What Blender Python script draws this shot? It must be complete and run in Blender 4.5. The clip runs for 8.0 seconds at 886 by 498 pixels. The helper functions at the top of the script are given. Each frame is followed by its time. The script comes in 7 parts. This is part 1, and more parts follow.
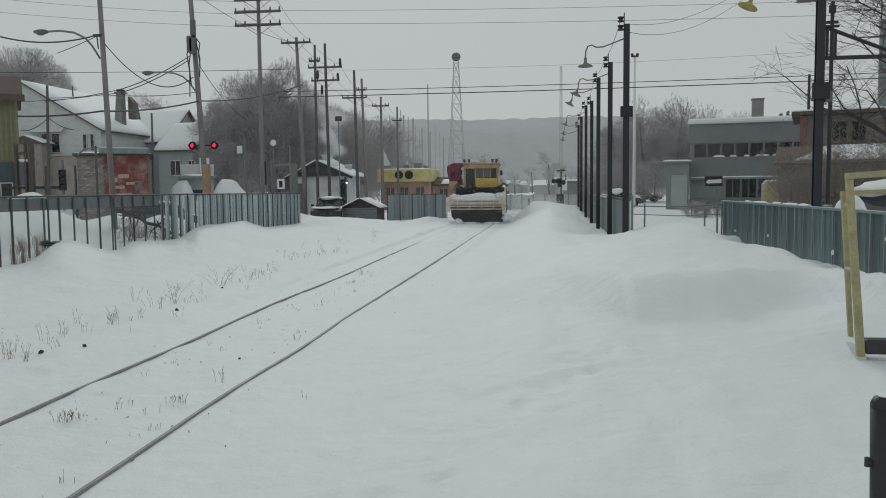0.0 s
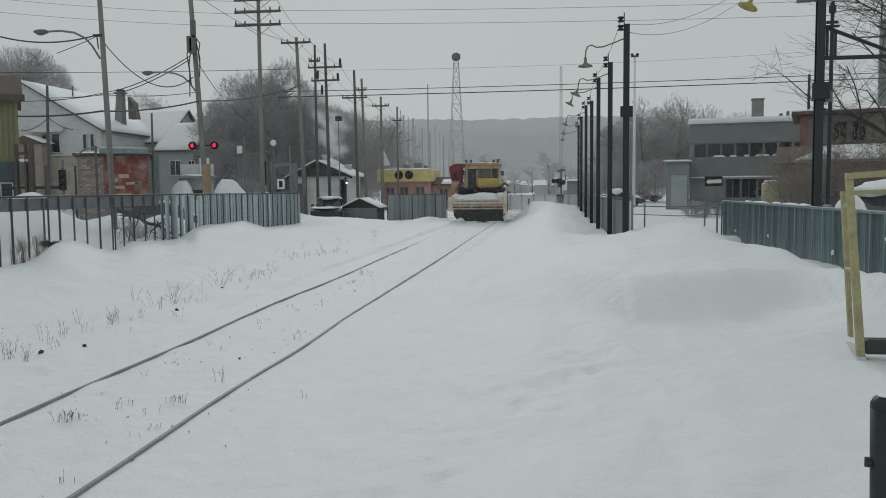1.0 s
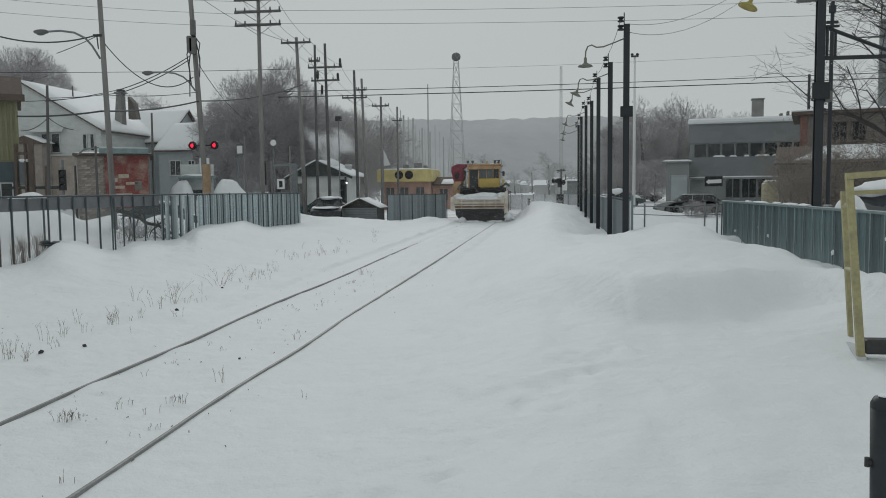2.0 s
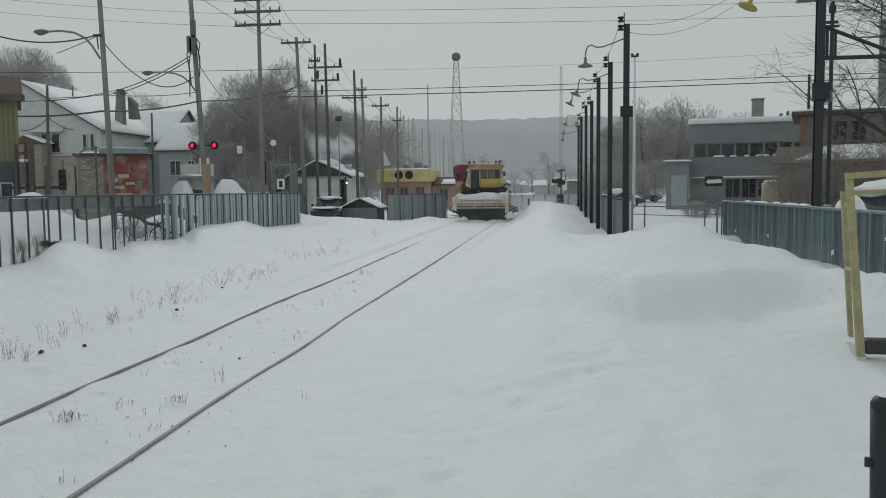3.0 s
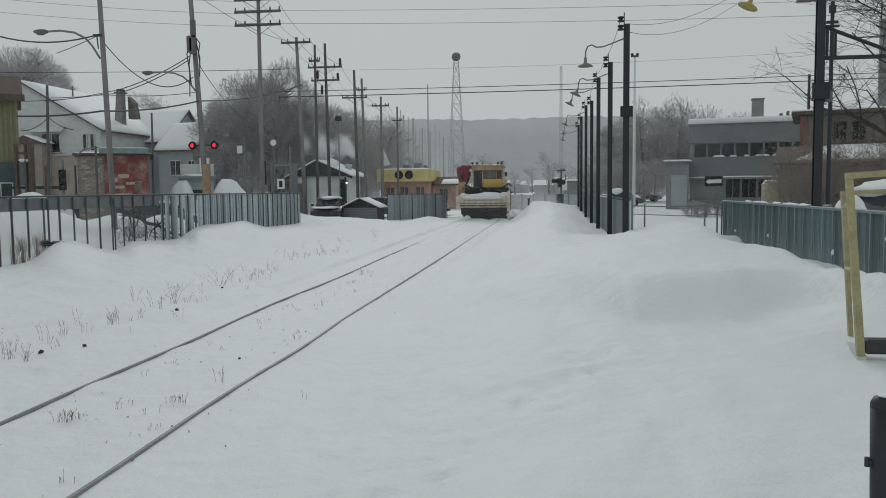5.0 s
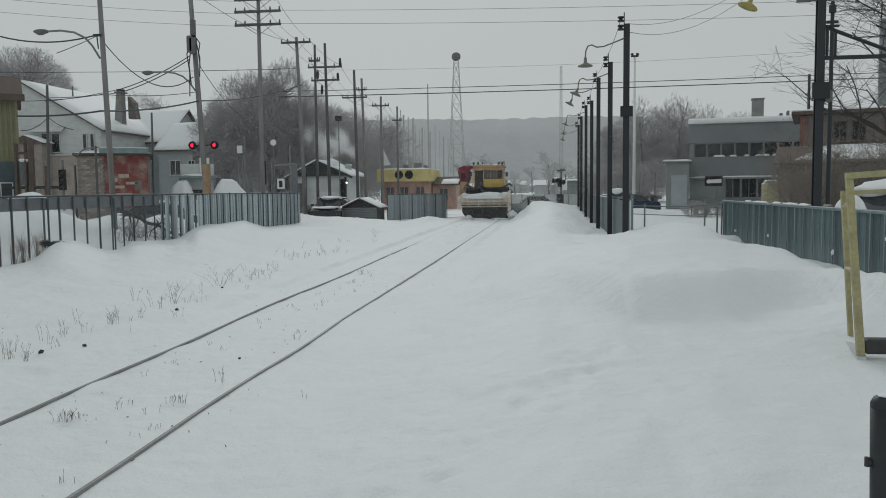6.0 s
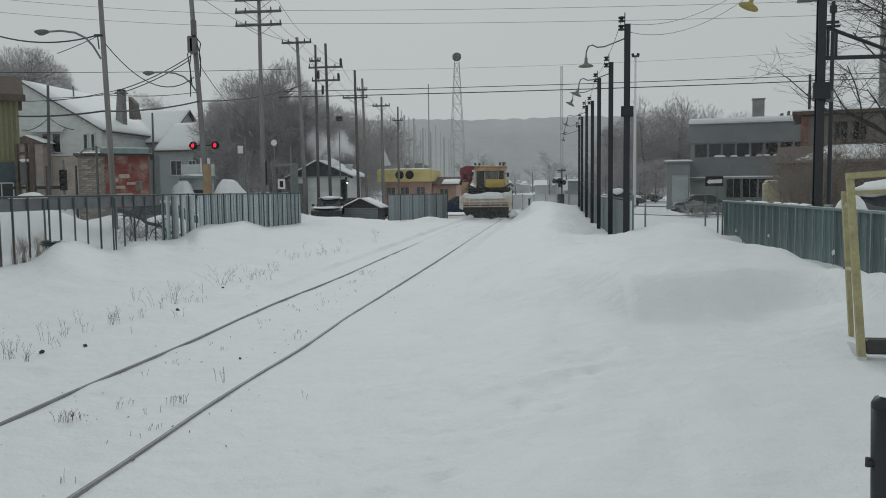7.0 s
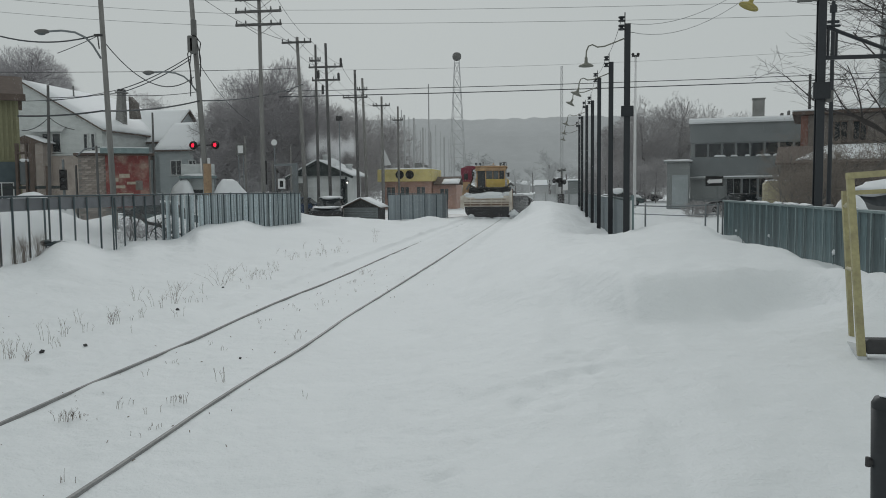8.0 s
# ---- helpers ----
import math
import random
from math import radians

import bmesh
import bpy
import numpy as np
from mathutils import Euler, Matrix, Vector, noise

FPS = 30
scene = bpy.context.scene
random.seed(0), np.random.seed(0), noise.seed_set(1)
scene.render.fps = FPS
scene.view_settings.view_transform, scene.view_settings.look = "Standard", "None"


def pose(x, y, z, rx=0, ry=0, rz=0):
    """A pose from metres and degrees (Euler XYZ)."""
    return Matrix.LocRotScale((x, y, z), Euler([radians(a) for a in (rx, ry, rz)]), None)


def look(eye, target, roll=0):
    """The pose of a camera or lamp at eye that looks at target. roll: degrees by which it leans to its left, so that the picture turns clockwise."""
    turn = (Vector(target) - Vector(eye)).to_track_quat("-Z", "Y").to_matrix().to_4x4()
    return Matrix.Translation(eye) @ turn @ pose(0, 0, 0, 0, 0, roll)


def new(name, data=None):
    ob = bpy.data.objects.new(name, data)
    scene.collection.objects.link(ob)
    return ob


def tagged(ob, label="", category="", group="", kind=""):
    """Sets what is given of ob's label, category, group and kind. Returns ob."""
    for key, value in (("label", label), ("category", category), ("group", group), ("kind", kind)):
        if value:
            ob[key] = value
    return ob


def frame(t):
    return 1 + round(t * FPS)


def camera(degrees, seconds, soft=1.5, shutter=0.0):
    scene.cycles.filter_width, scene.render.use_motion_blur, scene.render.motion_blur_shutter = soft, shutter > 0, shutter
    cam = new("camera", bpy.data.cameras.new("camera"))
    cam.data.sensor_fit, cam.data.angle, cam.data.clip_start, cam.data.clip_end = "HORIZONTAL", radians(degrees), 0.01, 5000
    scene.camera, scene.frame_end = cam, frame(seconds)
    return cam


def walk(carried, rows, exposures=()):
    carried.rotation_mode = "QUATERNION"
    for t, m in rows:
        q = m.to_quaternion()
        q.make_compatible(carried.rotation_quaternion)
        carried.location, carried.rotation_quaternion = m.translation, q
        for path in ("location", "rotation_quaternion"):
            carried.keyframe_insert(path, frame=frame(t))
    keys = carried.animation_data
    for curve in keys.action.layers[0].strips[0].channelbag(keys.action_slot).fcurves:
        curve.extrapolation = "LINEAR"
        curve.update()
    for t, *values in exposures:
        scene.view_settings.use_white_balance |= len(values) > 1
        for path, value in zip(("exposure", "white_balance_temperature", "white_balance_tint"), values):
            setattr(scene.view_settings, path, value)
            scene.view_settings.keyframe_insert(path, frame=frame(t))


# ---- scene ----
# The camera stands still on the snowed-in platform, beside the single track that runs along +y.
cam = camera(58, 8.0, soft=0.95)
YAW, DIP = 7.595, 4.287
EYE = Vector((0.0, 0.0, 2.0))


def view(turn=0.0, lift=0.0):
    a, b = radians(YAW + turn), radians(DIP - lift)
    return look(EYE, EYE + Vector((-math.sin(a) * math.cos(b), math.cos(a) * math.cos(b), -math.sin(b))), -0.6)


walk(cam, [(0.0, view()), (4.0, view()), (6.2, view(0.0, -0.015)), (7.0, view(0.045)), (8.0, view(0.05, -0.02))], exposures=[(0.0, -0.09), (8.0, -0.09)])

# ---- overcast winter daylight ----
world = bpy.data.worlds.new("overcast_sky")
scene.world = world
world.use_nodes = True
wn, wl = world.node_tree.nodes, world.node_tree.links
sky = wn.new("ShaderNodeTexSky")
sky.sky_type, sky.sun_disc = "NISHITA", False
sky.sun_elevation, sky.sun_rotation, sky.dust_density = radians(30.0), radians(-13.6), 4.0
grey = wn.new("ShaderNodeHueSaturation")
grey.inputs["Saturation"].default_value = 0.12
wl.new(sky.outputs[0], grey.inputs["Color"])
cloud = wn.new("ShaderNodeMix")
cloud.data_type = "RGBA"
cloud.inputs[0].default_value = 0.988
cloud.inputs[7].default_value = (4.82, 5.20, 5.19, 1)
wl.new(grey.outputs[0], cloud.inputs[6])
wl.new(cloud.outputs[2], wn["Background"].inputs["Color"])
wn["Background"].inputs["Strength"].default_value = 0.1
sun = new("sun", bpy.data.lights.new("sun", "SUN"))
sun.data.energy, sun.data.angle, sun.data.color = 0.5, radians(22), (0.97, 0.98, 1.0)
sun.matrix_world = look((-7, 29, 17.2), (0, 0, 0))


# ---- materials ----
def mat(name, col, rough=0.7, metal=0.0, var=0.25, scale=3.0, fine=40.0, bump=0.15, spread=0.0, tint=None, stretch=(1, 1, 1), patch=0.0):
    """A surface with two scales of variation; spread: how much single pieces differ; tint: the colour of the stains."""
    m = bpy.data.materials.new(name)
    m.use_nodes = True
    n, l = m.node_tree.nodes, m.node_tree.links
    b = n["Principled BSDF"]
    co = n.new("ShaderNodeTexCoord")
    mp = n.new("ShaderNodeMapping")
    mp.inputs["Scale"].default_value = stretch
    l.new(co.outputs["Object"], mp.inputs["Vector"])
    big, small = n.new("ShaderNodeTexNoise"), n.new("ShaderNodeTexNoise")
    big.inputs["Scale"].default_value, small.inputs["Scale"].default_value = scale, fine
    big.inputs["Detail"].default_value, small.inputs["Detail"].default_value = 5, 3
    for t in (big, small):
        l.new(mp.outputs[0], t.inputs["Vector"])
    dark = tint or tuple(c * 0.55 for c in col)
    ramp = n.new("ShaderNodeValToRGB")
    ramp.color_ramp.elements[0].position, ramp.color_ramp.elements[1].position = 0.35 + patch, 0.62 + patch
    ramp.color_ramp.elements[0].color = (*[d * var + c * (1 - var) for c, d in zip(col, dark)], 1)
    ramp.color_ramp.elements[1].color = (*col, 1)
    l.new(big.outputs["Fac"], ramp.inputs["Fac"])
    mix = n.new("ShaderNodeMix")
    mix.data_type, mix.blend_type = "RGBA", "OVERLAY"
    mix.inputs[0].default_value = var * 0.6
    l.new(ramp.outputs[0], mix.inputs[6])
    l.new(small.outputs["Fac"], mix.inputs[7])
    out = mix.outputs[2]
    if spread:
        info, hsv, rng = n.new("ShaderNodeObjectInfo"), n.new("ShaderNodeHueSaturation"), n.new("ShaderNodeMapRange")
        rng.inputs["To Min"].default_value, rng.inputs["To Max"].default_value = 1 - spread, 1 + spread
        l.new(info.outputs["Random"], rng.inputs["Value"])
        l.new(rng.outputs[0], hsv.inputs["Value"])
        l.new(out, hsv.inputs["Color"])
        out = hsv.outputs[0]
    l.new(out, b.inputs["Base Color"])
    b.inputs["Roughness"].default_value, b.inputs["Metallic"].default_value = rough, metal
    if bump:
        bp = n.new("ShaderNodeBump")
        bp.inputs["Strength"].default_value, bp.inputs["Distance"].default_value = bump, 0.02
        l.new(small.outputs["Fac"], bp.inputs["Height"])
        l.new(bp.outputs[0], b.inputs["Normal"])
    return m


def snow_mat(name, col, scale, bump):
    m = mat(name, col, 0.65, 0, 0.06, 0.5, scale, 0)
    n, l = m.node_tree.nodes, m.node_tree.links
    co = n.new("ShaderNodeTexCoord")
    a, c = n.new("ShaderNodeTexNoise"), n.new("ShaderNodeTexNoise")
    a.inputs["Scale"].default_value, c.inputs["Scale"].default_value = 5.0, 45.0
    a.inputs["Detail"].default_value = c.inputs["Detail"].default_value = 6
    add = n.new("ShaderNodeMath")
    add.operation = "MULTIPLY_ADD"
    add.inputs[1].default_value = 0.18
    for t in (a, c):
        l.new(co.outputs["Object"], t.inputs["Vector"])
    l.new(c.outputs["Fac"], add.inputs[0])
    l.new(a.outputs["Fac"], add.inputs[2])
    bp = n.new("ShaderNodeBump")
    bp.inputs["Strength"].default_value, bp.inputs["Distance"].default_value = bump, 0.06
    l.new(add.outputs[0], bp.inputs["Height"])
    l.new(bp.outputs[0], n["Principled BSDF"].inputs["Normal"])
    return m


def glass_mat(name, col, rough=0.08):
    m = mat(name, col, rough, 0, 0.3, 1.5, 9, 0.02)
    m.node_tree.nodes["Principled BSDF"].inputs["Specular IOR Level"].default_value = 0.6
    return m


def glow_mat(name, col, power):
    m = mat(name, col, 0.4, 0, 0.1)
    b = m.node_tree.nodes["Principled BSDF"]
    b.inputs["Emission Color"].default_value = (*col, 1)
    b.inputs["Emission Strength"].default_value = power
    return m


def mist_mat(name, col):
    """Tiny droplets and flakes, lit from both sides."""
    m = bpy.data.materials.new(name)
    m.use_nodes = True
    n, l = m.node_tree.nodes, m.node_tree.links
    n.remove(n["Principled BSDF"])
    lit, back, mix = n.new("ShaderNodeBsdfDiffuse"), n.new("ShaderNodeBsdfTranslucent"), n.new("ShaderNodeMixShader")
    lit.inputs["Color"].default_value = back.inputs["Color"].default_value = (*col, 1)
    l.new(lit.outputs[0], mix.inputs[1])
    l.new(back.outputs[0], mix.inputs[2])
    l.new(mix.outputs[0], n["Material Output"].inputs["Surface"])
    return m


SNOW = snow_mat("fresh_snow", (0.815, 0.84, 0.855), 30, 0.6)
ROOF_SNOW = snow_mat("roof_snow", (0.84, 0.86, 0.88), 12, 0.3)
SLUSH = mat("driven_slush", (0.66, 0.67, 0.67), 0.5, 0, 0.9, 0.8, 6, 0.3, 0, (0.34, 0.33, 0.315), (0.25, 1.6, 1))
RAIL = mat("rail_steel", (0.29, 0.288, 0.285), 0.55, 0.3, 0.5, 2, 30, 0.2)
RAIL_WEB = mat("rail_rust", (0.10, 0.07, 0.055), 0.85, 0, 0.5, 3, 30, 0.3)
BLACK_STEEL = mat("black_painted_steel", (0.022, 0.026, 0.031), 0.5, 0, 0.4, 2, 25, 0.15, 0.15)
GALV = mat("galvanised_steel", (0.23, 0.25, 0.26), 0.5, 0.5, 0.35, 5, 40, 0.1, 0.1)
FENCE_BLUE = mat("blue_grey_slat", (0.62, 0.71, 0.745), 0.55, 0, 0.5, 2.5, 20, 0.15, 0.34, stretch=(1, 1, 0.3))
FENCE_MID = mat("mid_grey_slat", (0.31, 0.355, 0.38), 0.55, 0, 0.45, 2.5, 20, 0.15, 0.2, stretch=(1, 1, 0.3))
FENCE_SLATE = mat("slate_blue_slat", (0.155, 0.19, 0.205), 0.55, 0, 0.4, 2.5, 20, 0.15, 0.1, stretch=(1, 1, 0.3))
FENCE_BAND = mat("dark_grey_netting", (0.23, 0.235, 0.255), 0.8, 0, 0.5, 2.0, 18, 0.2)
FENCE_DARK = mat("dark_fence_post", (0.07, 0.095, 0.105), 0.55, 0.2, 0.4, 3, 30, 0.15, 0.2)
FENCE_TEAL = mat("teal_corrugated_panel", (0.082, 0.128, 0.138), 0.5, 0, 0.75, 2.6, 22, 0.15, 0.28, (0.24, 0.30, 0.31), (1.4, 1.4, 0.3), -0.1)
FENCE_PALE = mat("pale_teal_rib", (0.20, 0.26, 0.265), 0.5, 0, 0.4, 3, 30, 0.15, 0.2)
WIRE_MESH = mat("chain_link_wire", (0.30, 0.33, 0.34), 0.5, 0.5, 0.3)
WIRE = mat("overhead_wire", (0.05, 0.055, 0.06), 0.6, 0, 0.2)
FAINT_WIRE = mat("aluminium_wire", (0.33, 0.34, 0.34), 0.5, 0.2, 0.2)
YELLOW_TUBE = mat("pale_yellow_paint", (0.43, 0.39, 0.20), 0.5, 0, 0.55, 4, 30, 0.2, 0.05, (0.26, 0.23, 0.14), patch=0.04)
LAMP_YELLOW = mat("lamp_yellow_enamel", (0.40, 0.33, 0.09), 0.4, 0, 0.4, 8, 40, 0.1)
LAMP_GREY = mat("lamp_grey_enamel", (0.20, 0.20, 0.17), 0.4, 0, 0.4, 8, 40, 0.1)
POLE_WOOD = mat("weathered_pole_wood", (0.235, 0.23, 0.22), 0.85, 0, 0.55, 2, 25, 0.4, 0.15, stretch=(4, 4, 0.5))
POLE_DARK = mat("tarred_pole_wood", (0.12, 0.118, 0.117), 0.85, 0, 0.5, 2, 25, 0.4, 0.15, stretch=(4, 4, 0.5))
BARK = mat("dark_bark", (0.20, 0.19, 0.187), 0.9, 0, 0.5, 4, 30, 0.3)
# TWIG and TWIG_PALE are raised for haze, the pale one also for frost
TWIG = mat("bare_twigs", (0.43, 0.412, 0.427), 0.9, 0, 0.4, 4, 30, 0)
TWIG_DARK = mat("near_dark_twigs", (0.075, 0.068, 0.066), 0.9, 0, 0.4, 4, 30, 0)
TWIG_PALE = mat("frost_haze_twigs", (0.47, 0.452, 0.457), 0.9, 0, 0.4, 4, 30, 0)
BUSH_BROWN = mat("brown_bush_twigs", (0.30, 0.262, 0.23), 0.9, 0, 0.4, 4, 30, 0)
STONE = mat("dark_wet_stone", (0.07, 0.068, 0.07), 0.8, 0, 0.5, 20, 60, 0.3)
STRAW = mat("dry_straw", (0.22, 0.18, 0.15), 0.9, 0, 0.5, 6, 40, 0, 0.2)
YELLOW_PAINT = mat("machine_yellow_paint", (0.60, 0.43, 0.12), 0.5, 0, 0.5, 2.5, 20, 0.15)
ORANGE_PAINT = mat("machine_orange_paint", (0.52, 0.34, 0.19), 0.55, 0, 0.55, 2.5, 20, 0.15, 0, (0.2, 0.12, 0.08))
WING_TAN = mat("faded_orange_plate", (0.36, 0.245, 0.15), 0.6, 0, 0.6, 2.0, 16, 0.2, 0, (0.2, 0.12, 0.08))
CRIMSON = mat("crimson_paint", (0.25, 0.04, 0.065), 0.5, 0, 0.4, 2, 20, 0.1)
BLADE = mat("dirty_cream_blade", (0.72, 0.68, 0.61), 0.65, 0, 0.6, 1.6, 14, 0.25, 0, (0.34, 0.25, 0.18))
STRIP = mat("dulled_strip_steel", (0.36, 0.31, 0.26), 0.75, 0, 0.7, 2, 18, 0.25, 0, (0.2, 0.13, 0.09))
RUST = mat("rusty_edge", (0.17, 0.10, 0.065), 0.85, 0, 0.6, 3, 25, 0.3)
GREASE = mat("greasy_black_steel", (0.055, 0.054, 0.055), 0.6, 0.2, 0.5, 4, 30, 0.2)
GREY_STEEL = mat("grey_machine_steel", (0.16, 0.16, 0.155), 0.55, 0.3, 0.4, 4, 30, 0.2)
DARK_GLASS = glass_mat("dark_window_glass", (0.022, 0.028, 0.032))
PALE_GLASS = glass_mat("pale_window_glass", (0.10, 0.115, 0.12))
RUBBER = mat("black_rubber", (0.018, 0.018, 0.019), 0.8, 0, 0.3, 6, 50, 0.2)
SIDING_GREY = mat("light_grey_siding", (0.62, 0.65, 0.645), 0.7, 0, 0.3, 1.2, 8, 0.1, stretch=(1, 1, 3))
SIDING_BLUE = mat("blue_grey_siding", (0.38, 0.42, 0.435), 0.7, 0, 0.3, 1.2, 8, 0.1, stretch=(1, 1, 3))
SIDING_DIM = mat("weathered_grey_boards", (0.56, 0.58, 0.59), 0.8, 0, 0.4, 1.2, 8, 0.2, 0.15)
SIDING_OLIVE = mat("olive_yellow_siding", (0.24, 0.235, 0.14), 0.7, 0, 0.3, 1.5, 8, 0.1, 0.1)
SIDING_WHITE = mat("white_painted_boards", (0.64, 0.66, 0.66), 0.65, 0, 0.35, 1.0, 9, 0.1, 0.06)
BRICK_TAN = mat("weathered_brick", (0.36, 0.315, 0.285), 0.9, 0, 0.5, 1.5, 14, 0.3, 0.28)
BRICK_RED = mat("red_brown_brick", (0.27, 0.145, 0.12), 0.9, 0, 0.5, 1.5, 14, 0.3, 0.25)
BRICK_DARK = mat("brown_brick", (0.20, 0.18, 0.165), 0.9, 0, 0.5, 1.5, 14, 0.3, 0.2)
MORTAR = mat("grey_mortar", (0.27, 0.255, 0.24), 0.95, 0, 0.4, 4, 30, 0.2)
ROOF_BROWN = mat("brown_shingles", (0.13, 0.10, 0.085), 0.9, 0, 0.5, 3, 20, 0.3)
DARK_TRIM = mat("dark_green_trim", (0.035, 0.045, 0.045), 0.6, 0, 0.4, 3, 20, 0.1)
SIGN_RED = mat("red_painted_board", (0.21, 0.055, 0.05), 0.6, 0, 0.85, 1.9, 9, 0.1, 0, (0.36, 0.27, 0.22), patch=-0.07)
SIGN_PALE = mat("faded_cream_paint", (0.46, 0.40, 0.32), 0.6, 0, 0.4, 5, 20, 0.05)
WALL_YELLOW = mat("bright_yellow_fascia", (0.72, 0.61, 0.27), 0.6, 0, 0.4, 1.2, 8, 0.1)
WALL_RUST = mat("terracotta_wall", (0.51, 0.335, 0.28), 0.75, 0, 0.45, 1.4, 9, 0.15)
WALL_GREY = mat("dark_grey_cladding", (0.215, 0.235, 0.242), 0.65, 0, 0.3, 0.7, 8, 0.1)
WALL_MID = mat("mid_grey_cladding", (0.25, 0.268, 0.268), 0.65, 0, 0.3, 0.7, 8, 0.1)
CONCRETE = mat("stained_concrete", (0.26, 0.26, 0.25), 0.85, 0, 0.5, 1.5, 15, 0.2)
CREAM = mat("cream_painted_tank", (0.42, 0.38, 0.26), 0.55, 0, 0.45, 2, 12, 0.1)
SIGN_WHITE = mat("white_sign_paint", (0.78, 0.78, 0.78), 0.45, 0, 0.1, 8, 30, 0.02)
SIGN_BLACK = mat("black_sign_paint", (0.015, 0.015, 0.016), 0.45, 0, 0.2, 8, 30, 0.02)
RED_LENS = glow_mat("lit_red_lens", (0.95, 0.02, 0.06), 1.35)
LIT_LAMP = glow_mat("lit_white_lamp", (1.0, 0.95, 0.9), 2.5)
# the ridge's base colour is paled to imitate valley haze
HILL = mat("haze_painted_hill", (0.485, 0.498, 0.508), 1.0, 0, 0.16, 0.004, 0.03, 0)
# pale greys of far trees and walls stand in for haze
FAR_TREE = mat("haze_pale_twigs", (0.5, 0.505, 0.51), 1.0, 0, 0.15, 4, 30, 0)
FAR_WALL = mat("haze_pale_wall", (0.5, 0.505, 0.51), 0.9, 0, 0.3, 0.2, 2, 0, 0.2)
# steel of far masts, paled in the colour in place of haze
FAR_STEEL = mat("haze_pale_steel", (0.46, 0.465, 0.47), 0.7, 0, 0.2)
VAPOUR = mist_mat("white_vapour", (0.93, 0.93, 0.94))
SPRAY = mist_mat("blown_snow", (0.93, 0.93, 0.95))


# ---- building helpers ----
class Geo:
    """Vertices and faces of one part."""

    def __init__(self):
        self.v, self.f = [], []

    def add(self, verts, faces):
        k = len(self.v)
        self.v += [tuple(p) for p in verts]
        self.f += [tuple(k + i for i in q) for q in faces]
        return self

    def box(self, x0, x1, y0, y1, z0, z1, c=0.008):
        """A box with chamfered edges."""
        lo, hi = (x0, y0, z0), (x1, y1, z1)
        c = min(c, (x1 - x0) * 0.3, (y1 - y0) * 0.3, (z1 - z0) * 0.3)
        verts = []
        for i in range(8):
            s = (i & 1, i >> 1 & 1, i >> 2 & 1)
            for a in range(3):
                verts.append([(hi[k] if s[k] else lo[k]) + (0 if k == a else (-c if s[k] else c)) for k in range(3)])
        faces = []
        for a in range(3):
            b, d = (a + 1) % 3, (a + 2) % 3
            for s in (0, 1):
                q = [((s << a) | (p << b) | (r << d)) * 3 + a for p, r in ((0, 0), (1, 0), (1, 1), (0, 1))]
                faces.append(q if s else q[::-1])
            for p, r in ((0, 0), (1, 0), (1, 1), (0, 1)):
                i0 = (p << b) | (r << d)
                i1 = i0 | 1 << a
                q = [i0 * 3 + b, i1 * 3 + b, i1 * 3 + d, i0 * 3 + d]
                faces.append(q if p == r else q[::-1])
        for i in range(8):
            n = (i & 1) + (i >> 1 & 1) + (i >> 2 & 1)
            q = [i * 3, i * 3 + 1, i * 3 + 2]
            faces.append(q if n % 2 else q[::-1])
        return self.add(verts, faces)

    def tube(self, pts, r, seg=6, caps=True):
        """A tube along points; r: one radius, or one for each point."""
        pts = [Vector(p) for p in pts]
        rs = r if isinstance(r, (list, tuple)) else [r] * len(pts)
        verts, faces, up = [], [], None
        for i, p in enumerate(pts):
            d = (pts[min(i + 1, len(pts) - 1)] - pts[max(i - 1, 0)]).normalized()
            ref = Vector((0, 0, 1)) if abs(d.z) < 0.9 else Vector((1, 0, 0))
            a = d.cross(ref).normalized()
            if up is not None and a.dot(up) < 0:
                a = -a
            up = a
            b = d.cross(a)
            for k in range(seg):
                w = 2 * math.pi * k / seg
                verts.append(p + (a * math.cos(w) + b * math.sin(w)) * rs[i])
        for i in range(len(pts) - 1):
            for k in range(seg):
                j = (k + 1) % seg
                faces.append((i * seg + k, i * seg + j, (i + 1) * seg + j, (i + 1) * seg + k))
        if caps:
            faces += [tuple(range(seg))[::-1], tuple(range((len(pts) - 1) * seg, len(pts) * seg))]
        return self.add(verts, faces)

    def prism(self, poly, axis, lo, hi):
        """A polygon swept along an axis: its two coordinates are the other two axes, in order."""
        n, verts = len(poly), []
        for h in (lo, hi):
            for p, q in poly:
                verts.append({"x": (h, p, q), "y": (p, h, q), "z": (p, q, h)}[axis])
        faces = [tuple(range(n)), tuple(range(n, 2 * n))[::-1]]
        faces += [(i, i + n, (i + 1) % n + n, (i + 1) % n) for i in range(n)]
        return self.add(verts, faces)

    def lathe(self, prof, seg=14, at=(0, 0, 0)):
        """A profile of (radius, height) turned about the upright axis."""
        verts, faces = [], []
        for r, h in prof:
            for k in range(seg):
                w = 2 * math.pi * k / seg
                verts.append((at[0] + r * math.cos(w), at[1] + r * math.sin(w), at[2] + h))
        for i in range(len(prof) - 1):
            for k in range(seg):
                j = (k + 1) % seg
                faces.append((i * seg + k, i * seg + j, (i + 1) * seg + j, (i + 1) * seg + k))
        return self.add(verts, faces)

    def lump(self, x, y, z, rx, ry, rz, rough=0.2, seed=0, level=2, freq=1.6):
        """An uneven rounded lump."""
        bm = bmesh.new()
        bmesh.ops.create_icosphere(bm, subdivisions=level, radius=1)
        verts = []
        for v in bm.verts:
            k = 1 + rough * noise.fractal(v.co * freq + Vector((seed * 3.1, seed * 1.7, seed)), 1.0, 2.0, 3)
